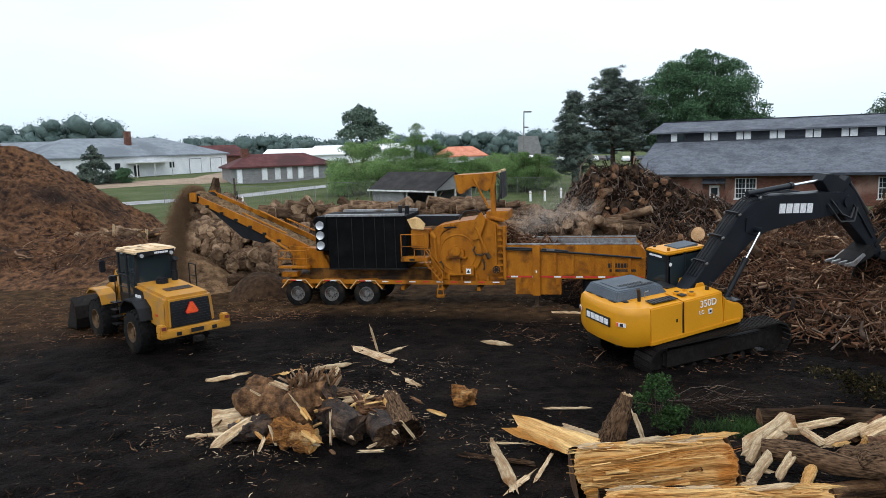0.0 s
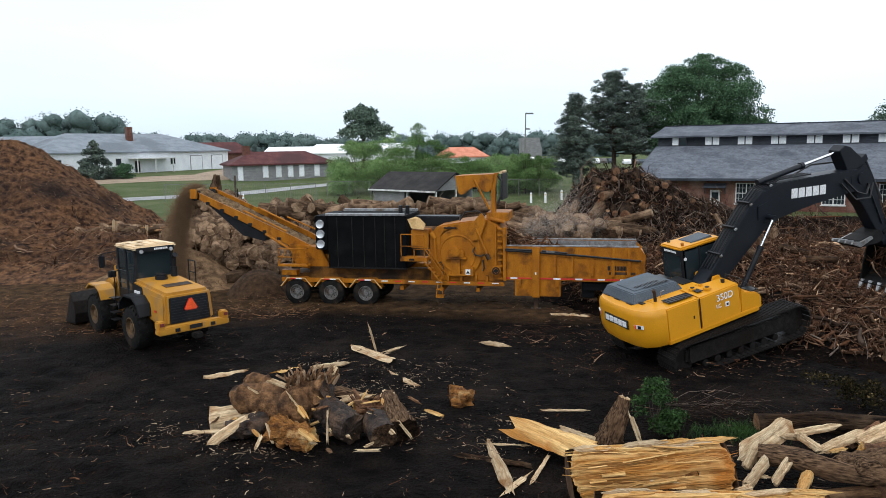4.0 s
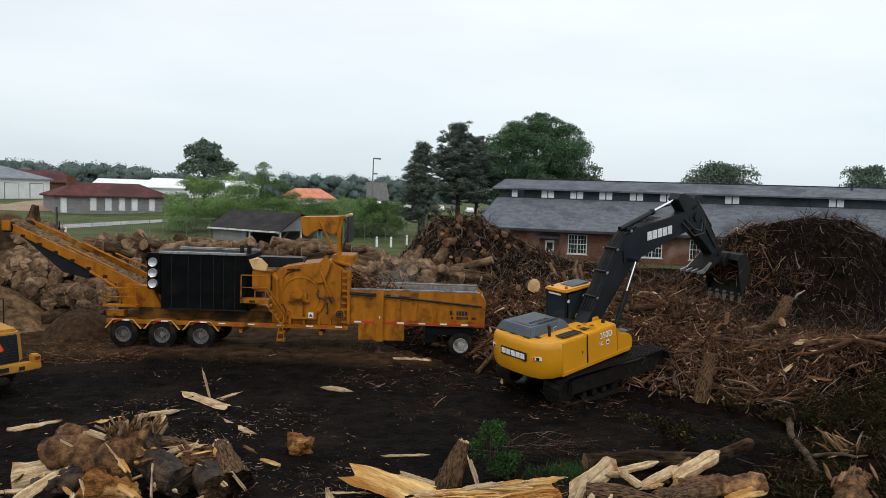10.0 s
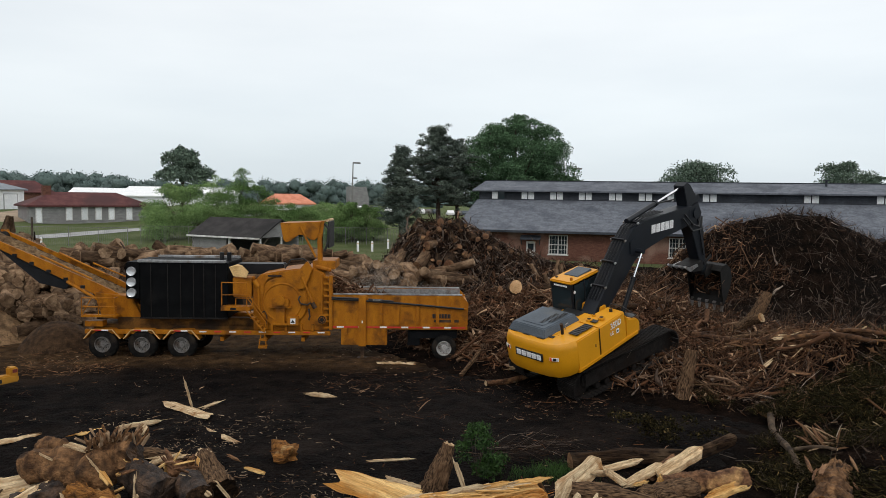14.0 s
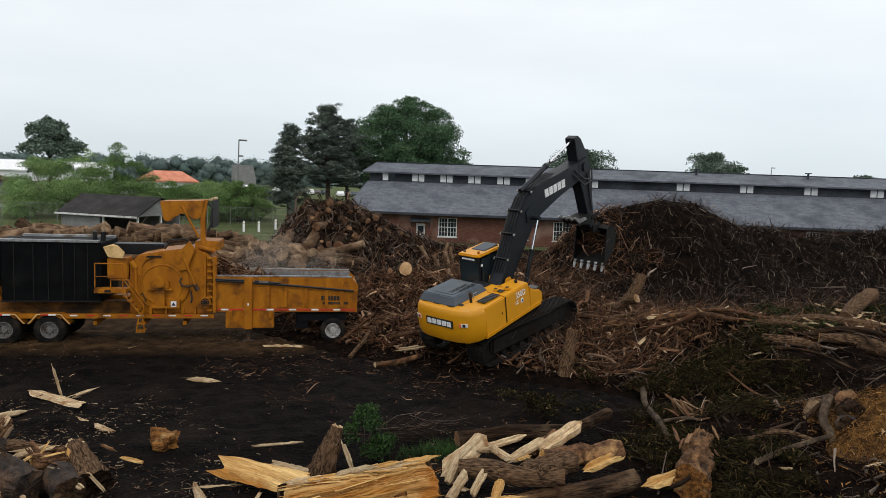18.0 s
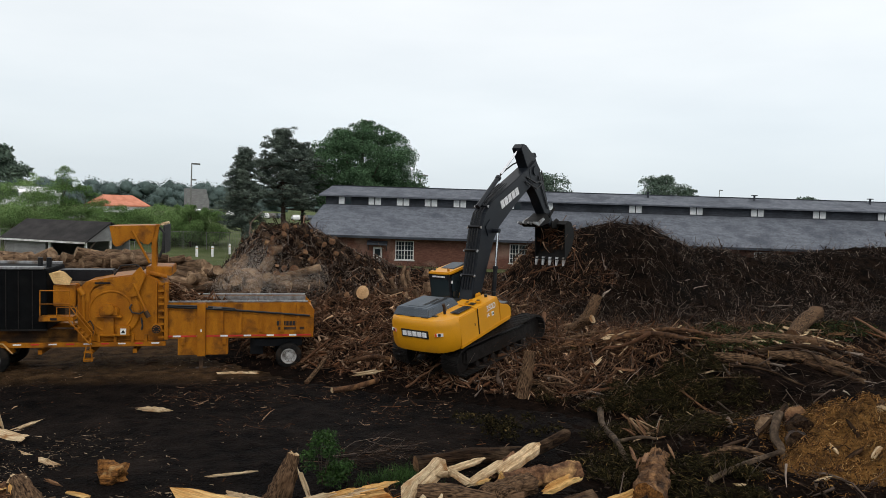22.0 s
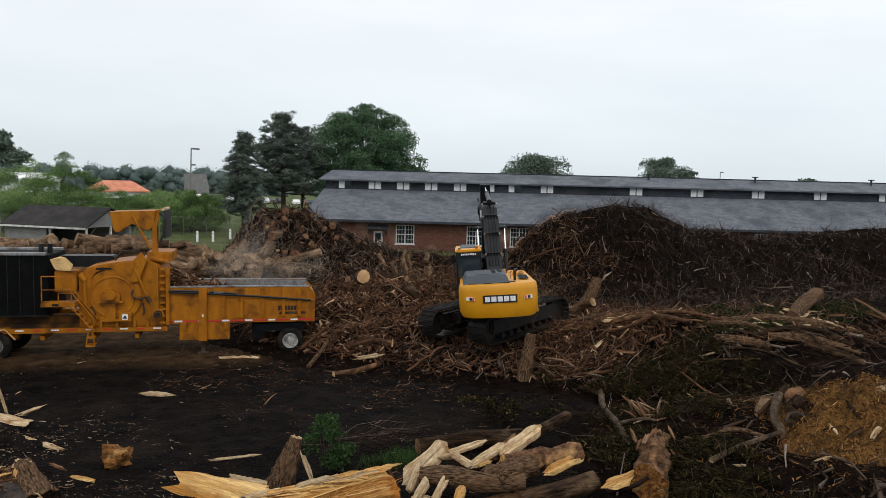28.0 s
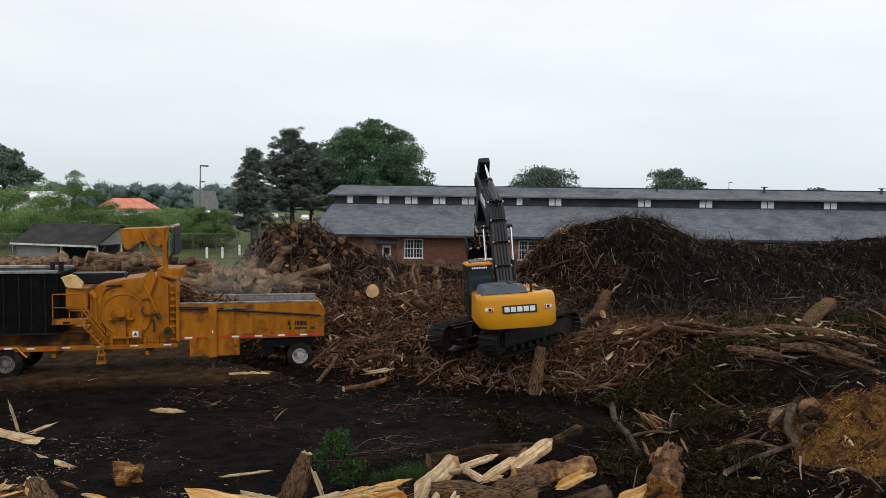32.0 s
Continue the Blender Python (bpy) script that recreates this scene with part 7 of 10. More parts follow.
    for x in (x0 + 0.02, x1 - 0.02):
        part("side_glass", MB().box((x, 0.72, 2.42), (0.02, 1.35, 1.05)), "glass", h)
    part("front_glass", MB().box(((x0 + x1) / 2, y1 - 0.10, 2.35), (0.84, 0.02, 1.2)), "glass", h)
    part("seat", MB().box((-0.94, 0.6, 1.9), (0.5, 0.5, 0.4)).box((-0.94, 0.38, 2.35), (0.46, 0.14, 0.7)), "black", h, bevel=0.05)
    rf = part("cab_roof", MB().box(((x0 + x1) / 2, 0.68, 3.06), (1.0, 1.66, 0.12)), Y, h, "yellow cab roof", bevel=0.045)
    part("roof_hatch", MB().hexa([(-1.24, 0.45, 3.12), (-0.62, 0.45, 3.12), (-0.62, 1.30, 3.12), (-1.24, 1.30, 3.12), (-1.22, 0.47, 3.15), (-0.64, 0.47, 3.15), (-0.64, 1.28, 3.19), (-1.22, 1.28, 3.19)]), "hood_grey", rf)
    part("roof_lamp", MB().cyl((-0.62, 0.10, 3.12), (-0.62, 0.10, 3.21), 0.05, n=12), "yellow", rf)
    part("roof_lamp", MB().cyl((-1.28, 0.10, 3.10), (-1.28, 0.10, 3.16), 0.05, n=12), "black", rf)
    bars(h, "wordmark", ((x0 + x1) / 2, y0 - 0.022, 2.94), (1, 0, 0), (0, 0, 1), 9, 0.045, 0.06, 0.02, "white")
    part("emblem", MB().lathe([(0.012, 0.0), (0.012, 0.055), (0.0, 0.06)], 0, 16, (x1 - 0.01, 0.05, 2.7)), "white", h)
    part("mirror", MB().box((-1.55, 1.6, 2.6), (0.18, 0.06, 0.32)), "black", h, bevel=0.02)
    part("hand_rail", MB().tube([(-1.46, 1.62, 1.3), (-1.50, 1.72, 1.9), (-1.50, 1.66, 2.5)], 0.018), "black", h)
    part("boom_bracket", MB().prism([(-0.05, 1.15), (0.95, 1.15), (0.85, 1.6), (0.55, 2.25), (0.30, 2.25)], 0, -0.36, -0.28), Y, h, bevel=0.02)
    part("boom_bracket", MB().prism([(-0.05, 1.15), (0.95, 1.15), (0.85, 1.6), (0.55, 2.25), (0.30, 2.25)], 0, 0.38, 0.46), Y, h, bevel=0.02)
    # boom, in its own space: y along the chord from foot to stick pin
    lo = [(-0.18, -0.22), (0.35, -0.20), (1.55, 0.20), (2.55, 0.52), (3.15, 0.55), (4.6, 0.22), (6.35, -0.30), (6.72, -0.30), (6.92, -0.05)]
    up = [(6.88, 0.22), (6.45, 0.44), (4.8, 1.10), (3.6, 1.56), (2.9, 1.66), (2.2, 1.45), (1.0, 0.78), (0.10, 0.30), (-0.2, 0.15)]
    bm_ = part("boom", MB().prism(lo + up, 0, -0.29, 0.29), K, g, "charcoal steel boom", bevel=0.02)
    EX["boom"] = bm_
    part("side_plate", MB().prism([(2.35, 0.95), (2.75, 0.62), (3.1, 0.85), (2.9, 1.3), (2.5, 1.35)], 0, 0.285, 0.325), K, bm_, bevel=0.008)
    part("side_plate", MB().prism([(2.35, 0.95), (2.75, 0.62), (3.1, 0.85), (2.9, 1.3), (2.5, 1.35)], 0, -0.325, -0.285), K, bm_, bevel=0.008)
    part("cylinder_pin", MB().cyl((-0.62, 2.72, 0.86), (0.62, 2.72, 0.86), 0.085, n=14), K, bm_)
    part("boom_tip", MB().cyl((-0.36, 6.70, 0.0), (0.36, 6.70, 0.0), 0.20, n=16), K, bm_)
    for s in (0.297, -0.297):
        e = Vector((0, 1.9, -0.84)).normalized() if s > 0 else Vector((0, -1.9, 0.84)).normalized()
        f = Vector((0, 0.84, 1.9)).normalized()
        bars(bm_, "wordmark", (s, 4.51, 0.74), e, f, 5, 0.24, 0.30, 0.06, "white")
    # pipes clamped along the boom's back
    for x in (-0.17, -0.06, 0.06, 0.17):
        part("hydraulic_pipe", MB().tube([(x, 0.25, 0.42), (x, 1.0, 0.84), (x, 2.1, 1.46), (x, 2.85, 1.74), (x, 3.7, 1.62), (x, 4.9, 1.14)], 0.024), "black", bm_)
    for q in ((0.7, 0.68), (1.5, 1.16), (2.3, 1.56), (3.2, 1.72)):
        part("pipe_clamp", MB().box((0, q[0], q[1]), (0.50, 0.06, 0.10), None), "black", bm_)
        for s in (-0.29, 0.29):
            part("clamp_bolt", MB().box((s, q[0], q[1] - 0.03), (0.05, 0.10, 0.05)), "steel", bm_)
    for pts in ([(0.31, 6.0, 0.35), (0.40, 6.25, -0.25), (0.40, 6.6, -0.55), (0.30, 6.95, -0.35)], [(0.33, 5.8, 0.3), (0.42, 6.1, -0.45), (0.42, 6.7, -0.72), (0.30, 7.1, -0.4)], [(-0.3, 4.6, 1.2), (-0.34, 5.5, 1.1), (-0.34, 6.4, 0.7), (-0.3, 6.9, 0.4)]):
        part("hose", MB().tube(pts, 0.03), "hose", bm_)
    # stick: y from the boom pin to the bucket pin
    st = part("stick", MB().prism([(-1.30, -0.30), (-1.32, -0.02), (-1.12, 0.16), (-0.45, 0.42), (0.15, 0.50), (1.1, 0.40), (2.72, 0.17), (2.93, 0.0), (2.75, -0.17), (1.0, -0.30), (0.35, -0.42), (-0.2, -0.34)], 0, -0.22, 0.22), K, g, "charcoal steel stick", bevel=0.02)
    EX["stick"] = st
    part("stick_cheek", MB().prism([(-0.35, -0.36), (-0.30, 0.30), (0.25, 0.42), (0.40, -0.30), (0.05, -0.50)], 0, 0.22, 0.30), K, st, bevel=0.01)
    part("stick_cheek", MB().prism([(-0.35, -0.36), (-0.30, 0.30), (0.25, 0.42), (0.40, -0.30), (0.05, -0.50)], 0, -0.30, -0.22), K, st, bevel=0.01)
    part("bucket_cylinder", MB().cyl((0, -0.35, 0.62), (0, 1.35, 0.60), 0.10, n=14), "black", st)
    part("bucket_rod", MB().cyl((0, 1.35, 0.60), (0, 2.30, 0.50), 0.055, n=12), "chrome", st)
    for x in (0.24, -0.24):
        part("bucket_link", MB().box((x, 2.35, 0.30), (0.05, 0.14, 0.62)), "bucket_steel", st, bevel=0.01)
    part("cylinder_bracket", MB().box((0, -0.35, 0.52), (0.34, 0.22, 0.30)), K, st, bevel=0.02)
    part("stick_pipe", MB().tube([(0.24, -0.2, 0.2), (0.25, 0.8, 0.15), (0.25, 2.0, 0.08)], 0.022), "black", st)
    th = part("thumb", MB().prism([(2.05, -0.16), (2.45, -0.16), (2.42, -0.42), (1.98, -1.22), (1.78, -1.30), (1.80, -1.05), (1.95, -0.60)], 0, -0.34, 0.34), "bucket_steel", st, "dark thumb with pale worn tines", bevel=0.02)
    for i in range(4):
        x = -0.36 + 0.24 * i
        part("tine", MB().prism([(1.95, -0.62), (2.06, -0.60), (1.96, -1.18), (1.60, -1.46), (1.55, -1.40), (1.80, -1.10)], 0, x - 0.035, x + 0.035), "steel", th, bevel=0.008)
    # bucket: y from its pin to the teeth
    W = 0.74
    sh = [(0.02, 0.30), (-0.08, 0.55), (0.05, 0.86), (0.40, 1.04), (0.82, 1.00), (1.15, 0.72), (1.42, 0.30), (1.56, 0.0), (1.52, -0.02), (1.36, 0.27), (1.08, 0.66), (0.79, 0.93), (0.42, 0.97), (0.11, 0.81), (0.0, 0.55), (0.09, 0.33)]
    bk = part("bucket", MB().prism(sh, 0, -W, W), "bucket_steel", g, "worn dark digging bucket", bevel=0.008)
    EX["bucket"] = bk
    for s in (-W, W - 0.04):
        part("bucket_side", MB().prism([(0.02, 0.28), (-0.06, 0.55), (0.07, 0.84), (0.41, 1.01), (0.81, 0.97), (1.13, 0.70), (1.40, 0.28), (1.54, 0.0), (0.9, 0.10)], 0, s, s + 0.04), "bucket_steel", bk)
    part("hanger", MB().prism([(-0.12, -0.10), (0.12, -0.12), (0.22, 0.40), (-0.05, 0.62), (-0.22, 0.40)], 0, 0.24, 0.30), "bucket_steel", bk, bevel=0.01)
    part("hanger", MB().prism([(-0.12, -0.10), (0.12, -0.12), (0.22, 0.40), (-0.05, 0.62), (-0.22, 0.40)], 0, -0.30, -0.24), "bucket_steel", bk, bevel=0.01)
    for i in range(5):
        x = -0.66 + 0.33 * i
        part("tooth", MB().hexa([(x - 0.07, 1.44, 0.03), (x + 0.07, 1.44, 0.03), (x + 0.07, 1.46, 0.17), (x - 0.07, 1.46, 0.17), (x - 0.04, 1.78, -0.10), (x + 0.04, 1.78, -0.10), (x + 0.04, 1.79, -0.07), (x - 0.04, 1.79, -0.07)]), "steel", bk, "worn bright tooth")
    gs = np.random.default_rng(66)
    P = gs.normal(size=(70, 3)) * np.array([0.36, 0.30, 0.16]) + np.array([0.0, 0.75, 0.42])
    D = gs.normal(size=(70, 3)); D /= np.linalg.norm(D, axis=1)[:, None]
    V, F = stick_mesh(P, D, gs.uniform(0.25, 0.9, 70), gs.uniform(0.008, 0.03, 70), gs.normal(0, 0.12, 70), gs)
    tagged(bulk("root_tangle", V, F, "stick", parent=bk), "brown roots caught in the bucket", kind="stuff")
    # rams: a barrel and a rod each, along their own y
    for k in ("ram_left", "ram_right", "ram_stick"):
        r = 0.085 if k != "ram_stick" else 0.095
        L = 1.75 if k != "ram_stick" else 1.95
        EX[k] = part("ram_barrel", MB().cyl((0, 0, 0), (0, L, 0), r, n=16).cyl((0, L - 0.12, 0), (0, L, 0), r * 1.25, n=16), "black" if k != "ram_stick" else K, g, smooth=True)
        EX[k + "_rod"] = part("ram_rod", MB().cyl((0, -1.7 if k != "ram_stick" else -1.8, 0), (0, 0, 0), r * 0.52, n=12).cyl((-0.06, 0, 0), (0.06, 0, 0), r * 0.9, n=12), "chrome", g, "bright chrome ram rod", smooth=True)
    # the arm is drawn a little small: bring each link to its pin-to-pin length
    for ob, k in ((bm_, 6.92 / 6.70), (st, 2.95 / 2.83), (bk, 1.04)):
        for o in (ob, *ob.children_recursive):
            o.data.transform(Matrix.Diagonal((k, k, k, 1)))
    return g


excavator()

# ---- logs, stumps and split wood ----
def log_body(L, r, seed, wob=0.12, jag=0.0, n=14, rings=9, taper=0.12):
    g = np.random.default_rng(seed)
    ph = g.uniform(0, 6.28, 4)
    V, F = [], []
    for k in range(rings):
        q = k / (rings - 1)
        for i in range(n):
            a = 2 * math.pi * i / n
            rr = r * (1 - taper * q) * (1 + wob * (0.6 * math.sin(2 * a + ph[0] + 2 * q) + 0.4 * math.sin(3 * a + ph[1] - 5 * q) + 0.5 * g.normal() * 0.35))
            x = (q - 0.5) * L
            if k in (0, rings - 1):
                x += jag * g.normal() * (1 if k else -1)
            V.append((x, rr * math.cos(a) + 0.04 * L * math.sin(3 * q + ph[2]) * wob * 3, rr * math.sin(a)))
    for k in range(rings - 1):
        F += [(k * n + i, k * n + (i + 1) % n, (k + 1) * n + (i + 1) % n, (k + 1) * n + i) for i in range(n)]
    return V, F, n, rings


M["stump"] = surf("torn_knotted_stump_wood", (0.020, 0.011, 0.007), (0.150, 0.078, 0.036), 3.2, 0.9, 1.0, c3=(0.20, 0.118, 0.060), scale3=2.4, amount3=0.35, fine=14, stretch=(0.5, 3, 3), vary=0.25, dist=0.10, spec=0.08)
M["torn_orange"] = surf("torn_orange_heartwood", (0.10, 0.040, 0.012), (0.42, 0.18, 0.045), 3.0, 0.85, 1.0, c3=(0.55, 0.36, 0.16), scale3=3.0, amount3=0.3, fine=12, stretch=(0.6, 4, 4), dist=0.08)


def rugged_body(L, r, seed, wob, taper):
    """A torn stump: fluted, knotted and ridged."""
    g = np.random.default_rng(seed)
    n, rings = 30, 22
    ph = g.uniform(0, 6.28, 6)
    kn = [(g.uniform(-0.4, 0.4), g.uniform(0, 6.28), g.uniform(0.2, 0.5), g.uniform(0.12, 0.30)) for _ in range(5)]
    V, F = [], []
    for k in range(rings):
        q = k / (rings - 1)
        flare = 1 - taper * q + 0.10 * math.sin(5 * q + ph[3]) * wob * 3
        for i in range(n):
            a = 2 * math.pi * i / n
            f = 1 + wob * (0.55 * math.sin(2 * a + ph[0] + 1.5 * q) + 0.45 * math.sin(3 * a + ph[1] - 3 * q) + 0.25 * math.sin(5 * a + ph[2] + 6 * q)) + 0.035 * math.sin(11 * a + ph[4] + 2 * q) + 0.030 * g.normal()
            for kq, ka, kw, kh in kn:
                da = math.atan2(math.sin(a - ka), math.cos(a - ka))
                f += kh * math.exp(-((q - 0.5 - kq) / 0.16) ** 2 - (da / kw) ** 2)
            x = (q - 0.5) * L
            if k in (0, rings - 1):
                x += 0.10 * L * (math.sin(2 * a + ph[5]) * 0.5 + 0.5 * g.normal()) * wob
            V.append((x, r * flare * f * math.cos(a) + 0.05 * L * math.sin(4 * q + ph[2]) * wob * 3, r * flare * f * math.sin(a)))
    for k in range(rings - 1):
        F += [(k * n + i, k * n + (i + 1) % n, (k + 1) * n + (i + 1) % n, (k + 1) * n + i) for i in range(n)]
    return V, F, n, rings


def make_log(name, L, r, seed, label, bark="bark", face="cut", wob=0.12, jag=0.0, category="log", group="", taper=0.12):
    """A length of trunk: bark, and a face at each end."""
    V, F, n, rings = rugged_body(L, r, seed, wob, taper) if category == "stump" else log_body(L, r, seed, wob, jag, taper=taper)
    g = np.random.default_rng(seed + 5)
    ob = part(name, MB().add(V, F), bark, smooth=True)
    tagged(ob, label, category, group)
    for s, ring in ((0, V[:n]), (1, V[-n:])):
        c = np.mean(ring, axis=0)
        d = (-1 if s == 0 else 1)
        inner = [tuple(c + (np.array(p) - c) * 0.55 + np.array([d * (0.02 + (abs(jag) + 0.02) * noise.noise(Vector((p[1] * 3, p[2] * 3, seed)))), 0, 0])) for p in ring]
        mb = MB().add(list(ring) + inner + [tuple(c + np.array([d * (0.03 + jag * 0.5 * g.normal()), 0, 0]))],
                      [(i, (i + 1) % n, n + (i + 1) % n, n + i) for i in range(n)] + [(n + i, n + (i + 1) % n, 2 * n) for i in range(n)])
        part("cut_face", mb, face, ob, "pale cut face")
    return ob


def lay(p, q, roll=0.0):
    p, q = Vector(p), Vector(q)
    d = (q - p).normalized()
    m = Vector((1, 0, 0)).rotation_difference(d).to_matrix().to_4x4()
    return Matrix.Translation((p + q) / 2) @ m @ pose(0, 0, 0, roll)


def log_between(name, p, q, r, seed, label, **k):
    ob = make_log(name, (Vector(q) - Vector(p)).length, r, seed, label, **k)
    ob.matrix_basis = lay(p, q, seed * 37 % 360)
    return ob


def log_rows():
    g = np.random.default_rng(17)
    kinds = []
    for i in range(7):
        kinds.append(make_log("log", 1.7 + 0.28 * i, 0.25 + 0.04 * (i % 4), 300 + i, "brown cut log in the stacked rows", "bark_dusty", "dusty_face", group="stacked logs"))
    for i in range(5):
        kinds.append(make_log("stump", 0.8 + 0.22 * i, 0.33 + 0.05 * (i % 3), 320 + i, "thick dusty stump section in the stacked rows", "bark_dusty", "dusty_face", 0.22, 0.05, category="stump", group="stacked logs", taper=0.25))
    first = set()

    def put(k, m):
        if k in first:
            return copy_thing(kinds[k], m)
        first.add(k)
        kinds[k].matrix_basis = m
        return kinds[k]
    spec = [((-12.3, 38.4), 4.2, 2.4, 84, (7, 12), 60), ((-13.2, 42.6), 4.0, 2.2, 64, (7, 12), 60), ((-9.0, 41.5), 3.4, 2.6, 44, (7, 12), 60), ((-8.5, 45.6), 4.0, 2.0, 10, (3, 12), 60), ((-5.0, 46), 5.5, 2.0, 60, (0, 8), 28), ((2.0, 45.4), 5.0, 2.0, 60, (0, 8), 30),
            ((5.6, 39.6), 3.6, 2.0, 30, (4, 12), 75), ((-9.4, 36.6), 3.2, 1.7, 46, (7, 12), 60), ((-11.0, 38.0), 3.0, 1.6, 24, (4, 12), 60), ((9.0, 40.0), 2.5, 1.0, 8, (0, 12), 70), ((-20, 47), 4.5, 2.0, 16, (0, 12), 80)]
    for (cx, cy), a, b, n, (k0, k1), spread in spec:
        for i in range(n):
            u, v = g.uniform(-1, 1), g.uniform(-1, 0.7)
            x, y = cx + a * u, cy + b * v
            zt = max(float(logs_z(x, y)), float(debris_z(x, y)), 0.0) + float(ground_z(x, y))
            yaw = g.normal(0, spread)
            if spread > 50:
                yaw = -70 + g.normal(0, 38)
            put(int(g.integers(k0, k1)), pose(x, y, zt + 0.22 + 0.12 * g.random(), g.uniform(0, 360), g.normal(0, 12), yaw) @ pose(0, 0, 0))
    for i in range(16):
        x, y = -20.6 + 1.5 * g.normal(), 46.6 + 0.6 * g.normal()
        z = max(float(logs_z(x, y)), float(mulch_z(x, y)), 0.2) + float(ground_z(x, y)) + 0.25 + 0.25 * g.random()
        l, a = g.uniform(0.8, 1.9), g.normal(0, 0.35)
        plank("split_slab", (x, y, z), (x + l * math.cos(a), y + l * math.sin(a), z + 0.12 * g.normal()), g.uniform(0.15, 0.35), 0.06, 440 + i, "brown split plank at the foot of the mulch pile", ("cut", "bark_red", "dusty_face")[i % 3], 30 * g.normal(), 0.06, stations=5)
    for i, (x, y) in enumerate(((-20.9, 45.4), (-18.9, 45.6))):
        z = max(float(logs_z(x, y)), float(mulch_z(x, y)), 0.2) + float(ground_z(x, y))
        plank("split_slab", (x, y, z - 0.1), (x + 0.1, y, z + 1.0), 0.26, 0.08, 456 + i, "short pale post end standing in the mulch", "pale", 0, 0.03, stations=5)
    # tall stump over the dusty pile, and the cut faces in the rear heap
    tall = make_log("stump", 1.5, 0.34, 339, "tall dusty stump standing on the log pile", "bark_dusty", "bark_dusty", 0.3, 0.1, category="stump", taper=0.5)
    tall.matrix_basis = lay((-13.9, 43.9, 3.7), (-13.6, 43.8, 5.0))
    ob = make_log("log", 1.1, 0.37, 341, "short log with a broad pale sawn face", "bark", "fresh_cut", 0.08)
    d = Vector((-11.8 * 0.6, -33.0, 7.0)).normalized()
    ob.matrix_basis = lay(Vector((11.8, 33.0, 2.15)) - d * 1.1, (11.8, 33.0, 2.15))
    for i in range(15):
        x, y = 10.9 + g.normal() * 2.1, 42.0 + g.uniform(-2.4, 1.6)
        z = float(debris_z(x, y)) + float(ground_z(x, y)) + 0.12
        c = Vector((x, y, z))
        d = Vector((g.normal() * 0.5 - 0.2, -1, 0.25 + 0.3 * g.normal())).normalized()
        ob = make_log("log", 0.9, g.uniform(0.11, 0.23), 350 + i, "reddish cut log end in the rear heap", "bark_red" if i % 3 == 0 else "bark", "cut", 0.12)
        ob.matrix_basis = lay(c - d * 0.72, c + d * 0.18)
    # short limbs leaning in the brush before the barn
    for i, (x, y, z, dx, dz, L, r) in enumerate(((15.38, 39.6, 2.0, -0.4, 1.2, 1.1, 0.17), (17.13, 39.7, 1.7, -0.1, 2.2, 1.4, 0.17), (16.62, 39.1, 1.6, -0.3, 2.0, 1.2, 0.16), (17.78, 38.3, 1.2, 0.1, 1.5, 1.2, 0.28), (14.16, 32.6, 1.4, -0.6, 2.0, 1.3, 0.15),
                                                 (15.62, 32.7, 1.3, 0.3, 1.6, 1.0, 0.19), (15.3, 34.3, 1.5, -0.2, 1.2, 0.9, 0.17), (15.72, 38.4, 1.5, -0.5, 1.8, 1.2, 0.15), (18.67, 40.7, 2.1, 0.4, 0.4, 0.8, 0.20), (16.69, 39.9, 1.9, 0.7, 1.9, 1.6, 0.13))):
        d = Vector((dx, 0.6, dz)).normalized()
        ob = make_log("log", L, r, 410 + i, "short brown limb leaning in the brush", "bark_dusty", "end_red", 0.14, 0.04)
        ob.matrix_basis = lay(Vector((x, y, z)) - d * 0.4 * L, Vector((x, y, z)) + d * 0.6 * L)
    # cut logs lying on the slope of the rear heap: face, run to the back end, radius
    for i, (x, y, z, dx, dz, L, r) in enumerate(((10.30, 40.35, 2.52, 0.35, 0.30, 1.3, 0.38), (9.35, 40.75, 2.34, 0.10, 0.15, 1.0, 0.22), (9.85, 40.95, 2.62, 0.1, 0.4, 0.9, 0.21), (8.55, 41.0, 2.38, 0.75, 0.55, 1.5, 0.36),
                                                 (7.55, 42.2, 2.40, 0.55, 0.45, 1.5, 0.33), (7.15, 42.6, 2.35, 0.70, 0.35, 1.5, 0.32), (6.85, 43.1, 2.15, 1.10, 0.40, 1.6, 0.34), (10.40, 43.0, 4.92, 0.2, 0.1, 1.0, 0.26),
                                                 (9.60, 42.75, 4.20, -0.4, 0.2, 1.0, 0.24), (9.30, 41.85, 3.55, 1.4, 0.1, 1.2, 0.30), (12.40, 41.65, 3.95, -0.3, 0.2, 0.9, 0.19), (12.95, 41.85, 4.12, 0.5, 0.1, 0.9, 0.22),
                                                 (9.10, 39.6, 1.70, 2.6, 0.25, 1.9, 0.36), (11.40, 42.05, 4.45, 0.1, 0.9, 0.9, 0.17), (9.05, 44.3, 4.55, 0.6, 0.7, 0.9, 0.16))):
        d = Vector((dx, 1, dz)).normalized()
        dusty = i in (3, 4, 5, 6, 9, 12)
        ob = make_log("log", L, r, 380 + i, "thick dusty cut log leaning on the rear heap" if dusty else "cut log with a reddish sawn end in the rear heap", "bark_dusty" if dusty else "bark", "cut" if dusty else "end_red", 0.10)
        ob.matrix_basis = lay(Vector((x, y, z)) + d * L, (x, y, z))


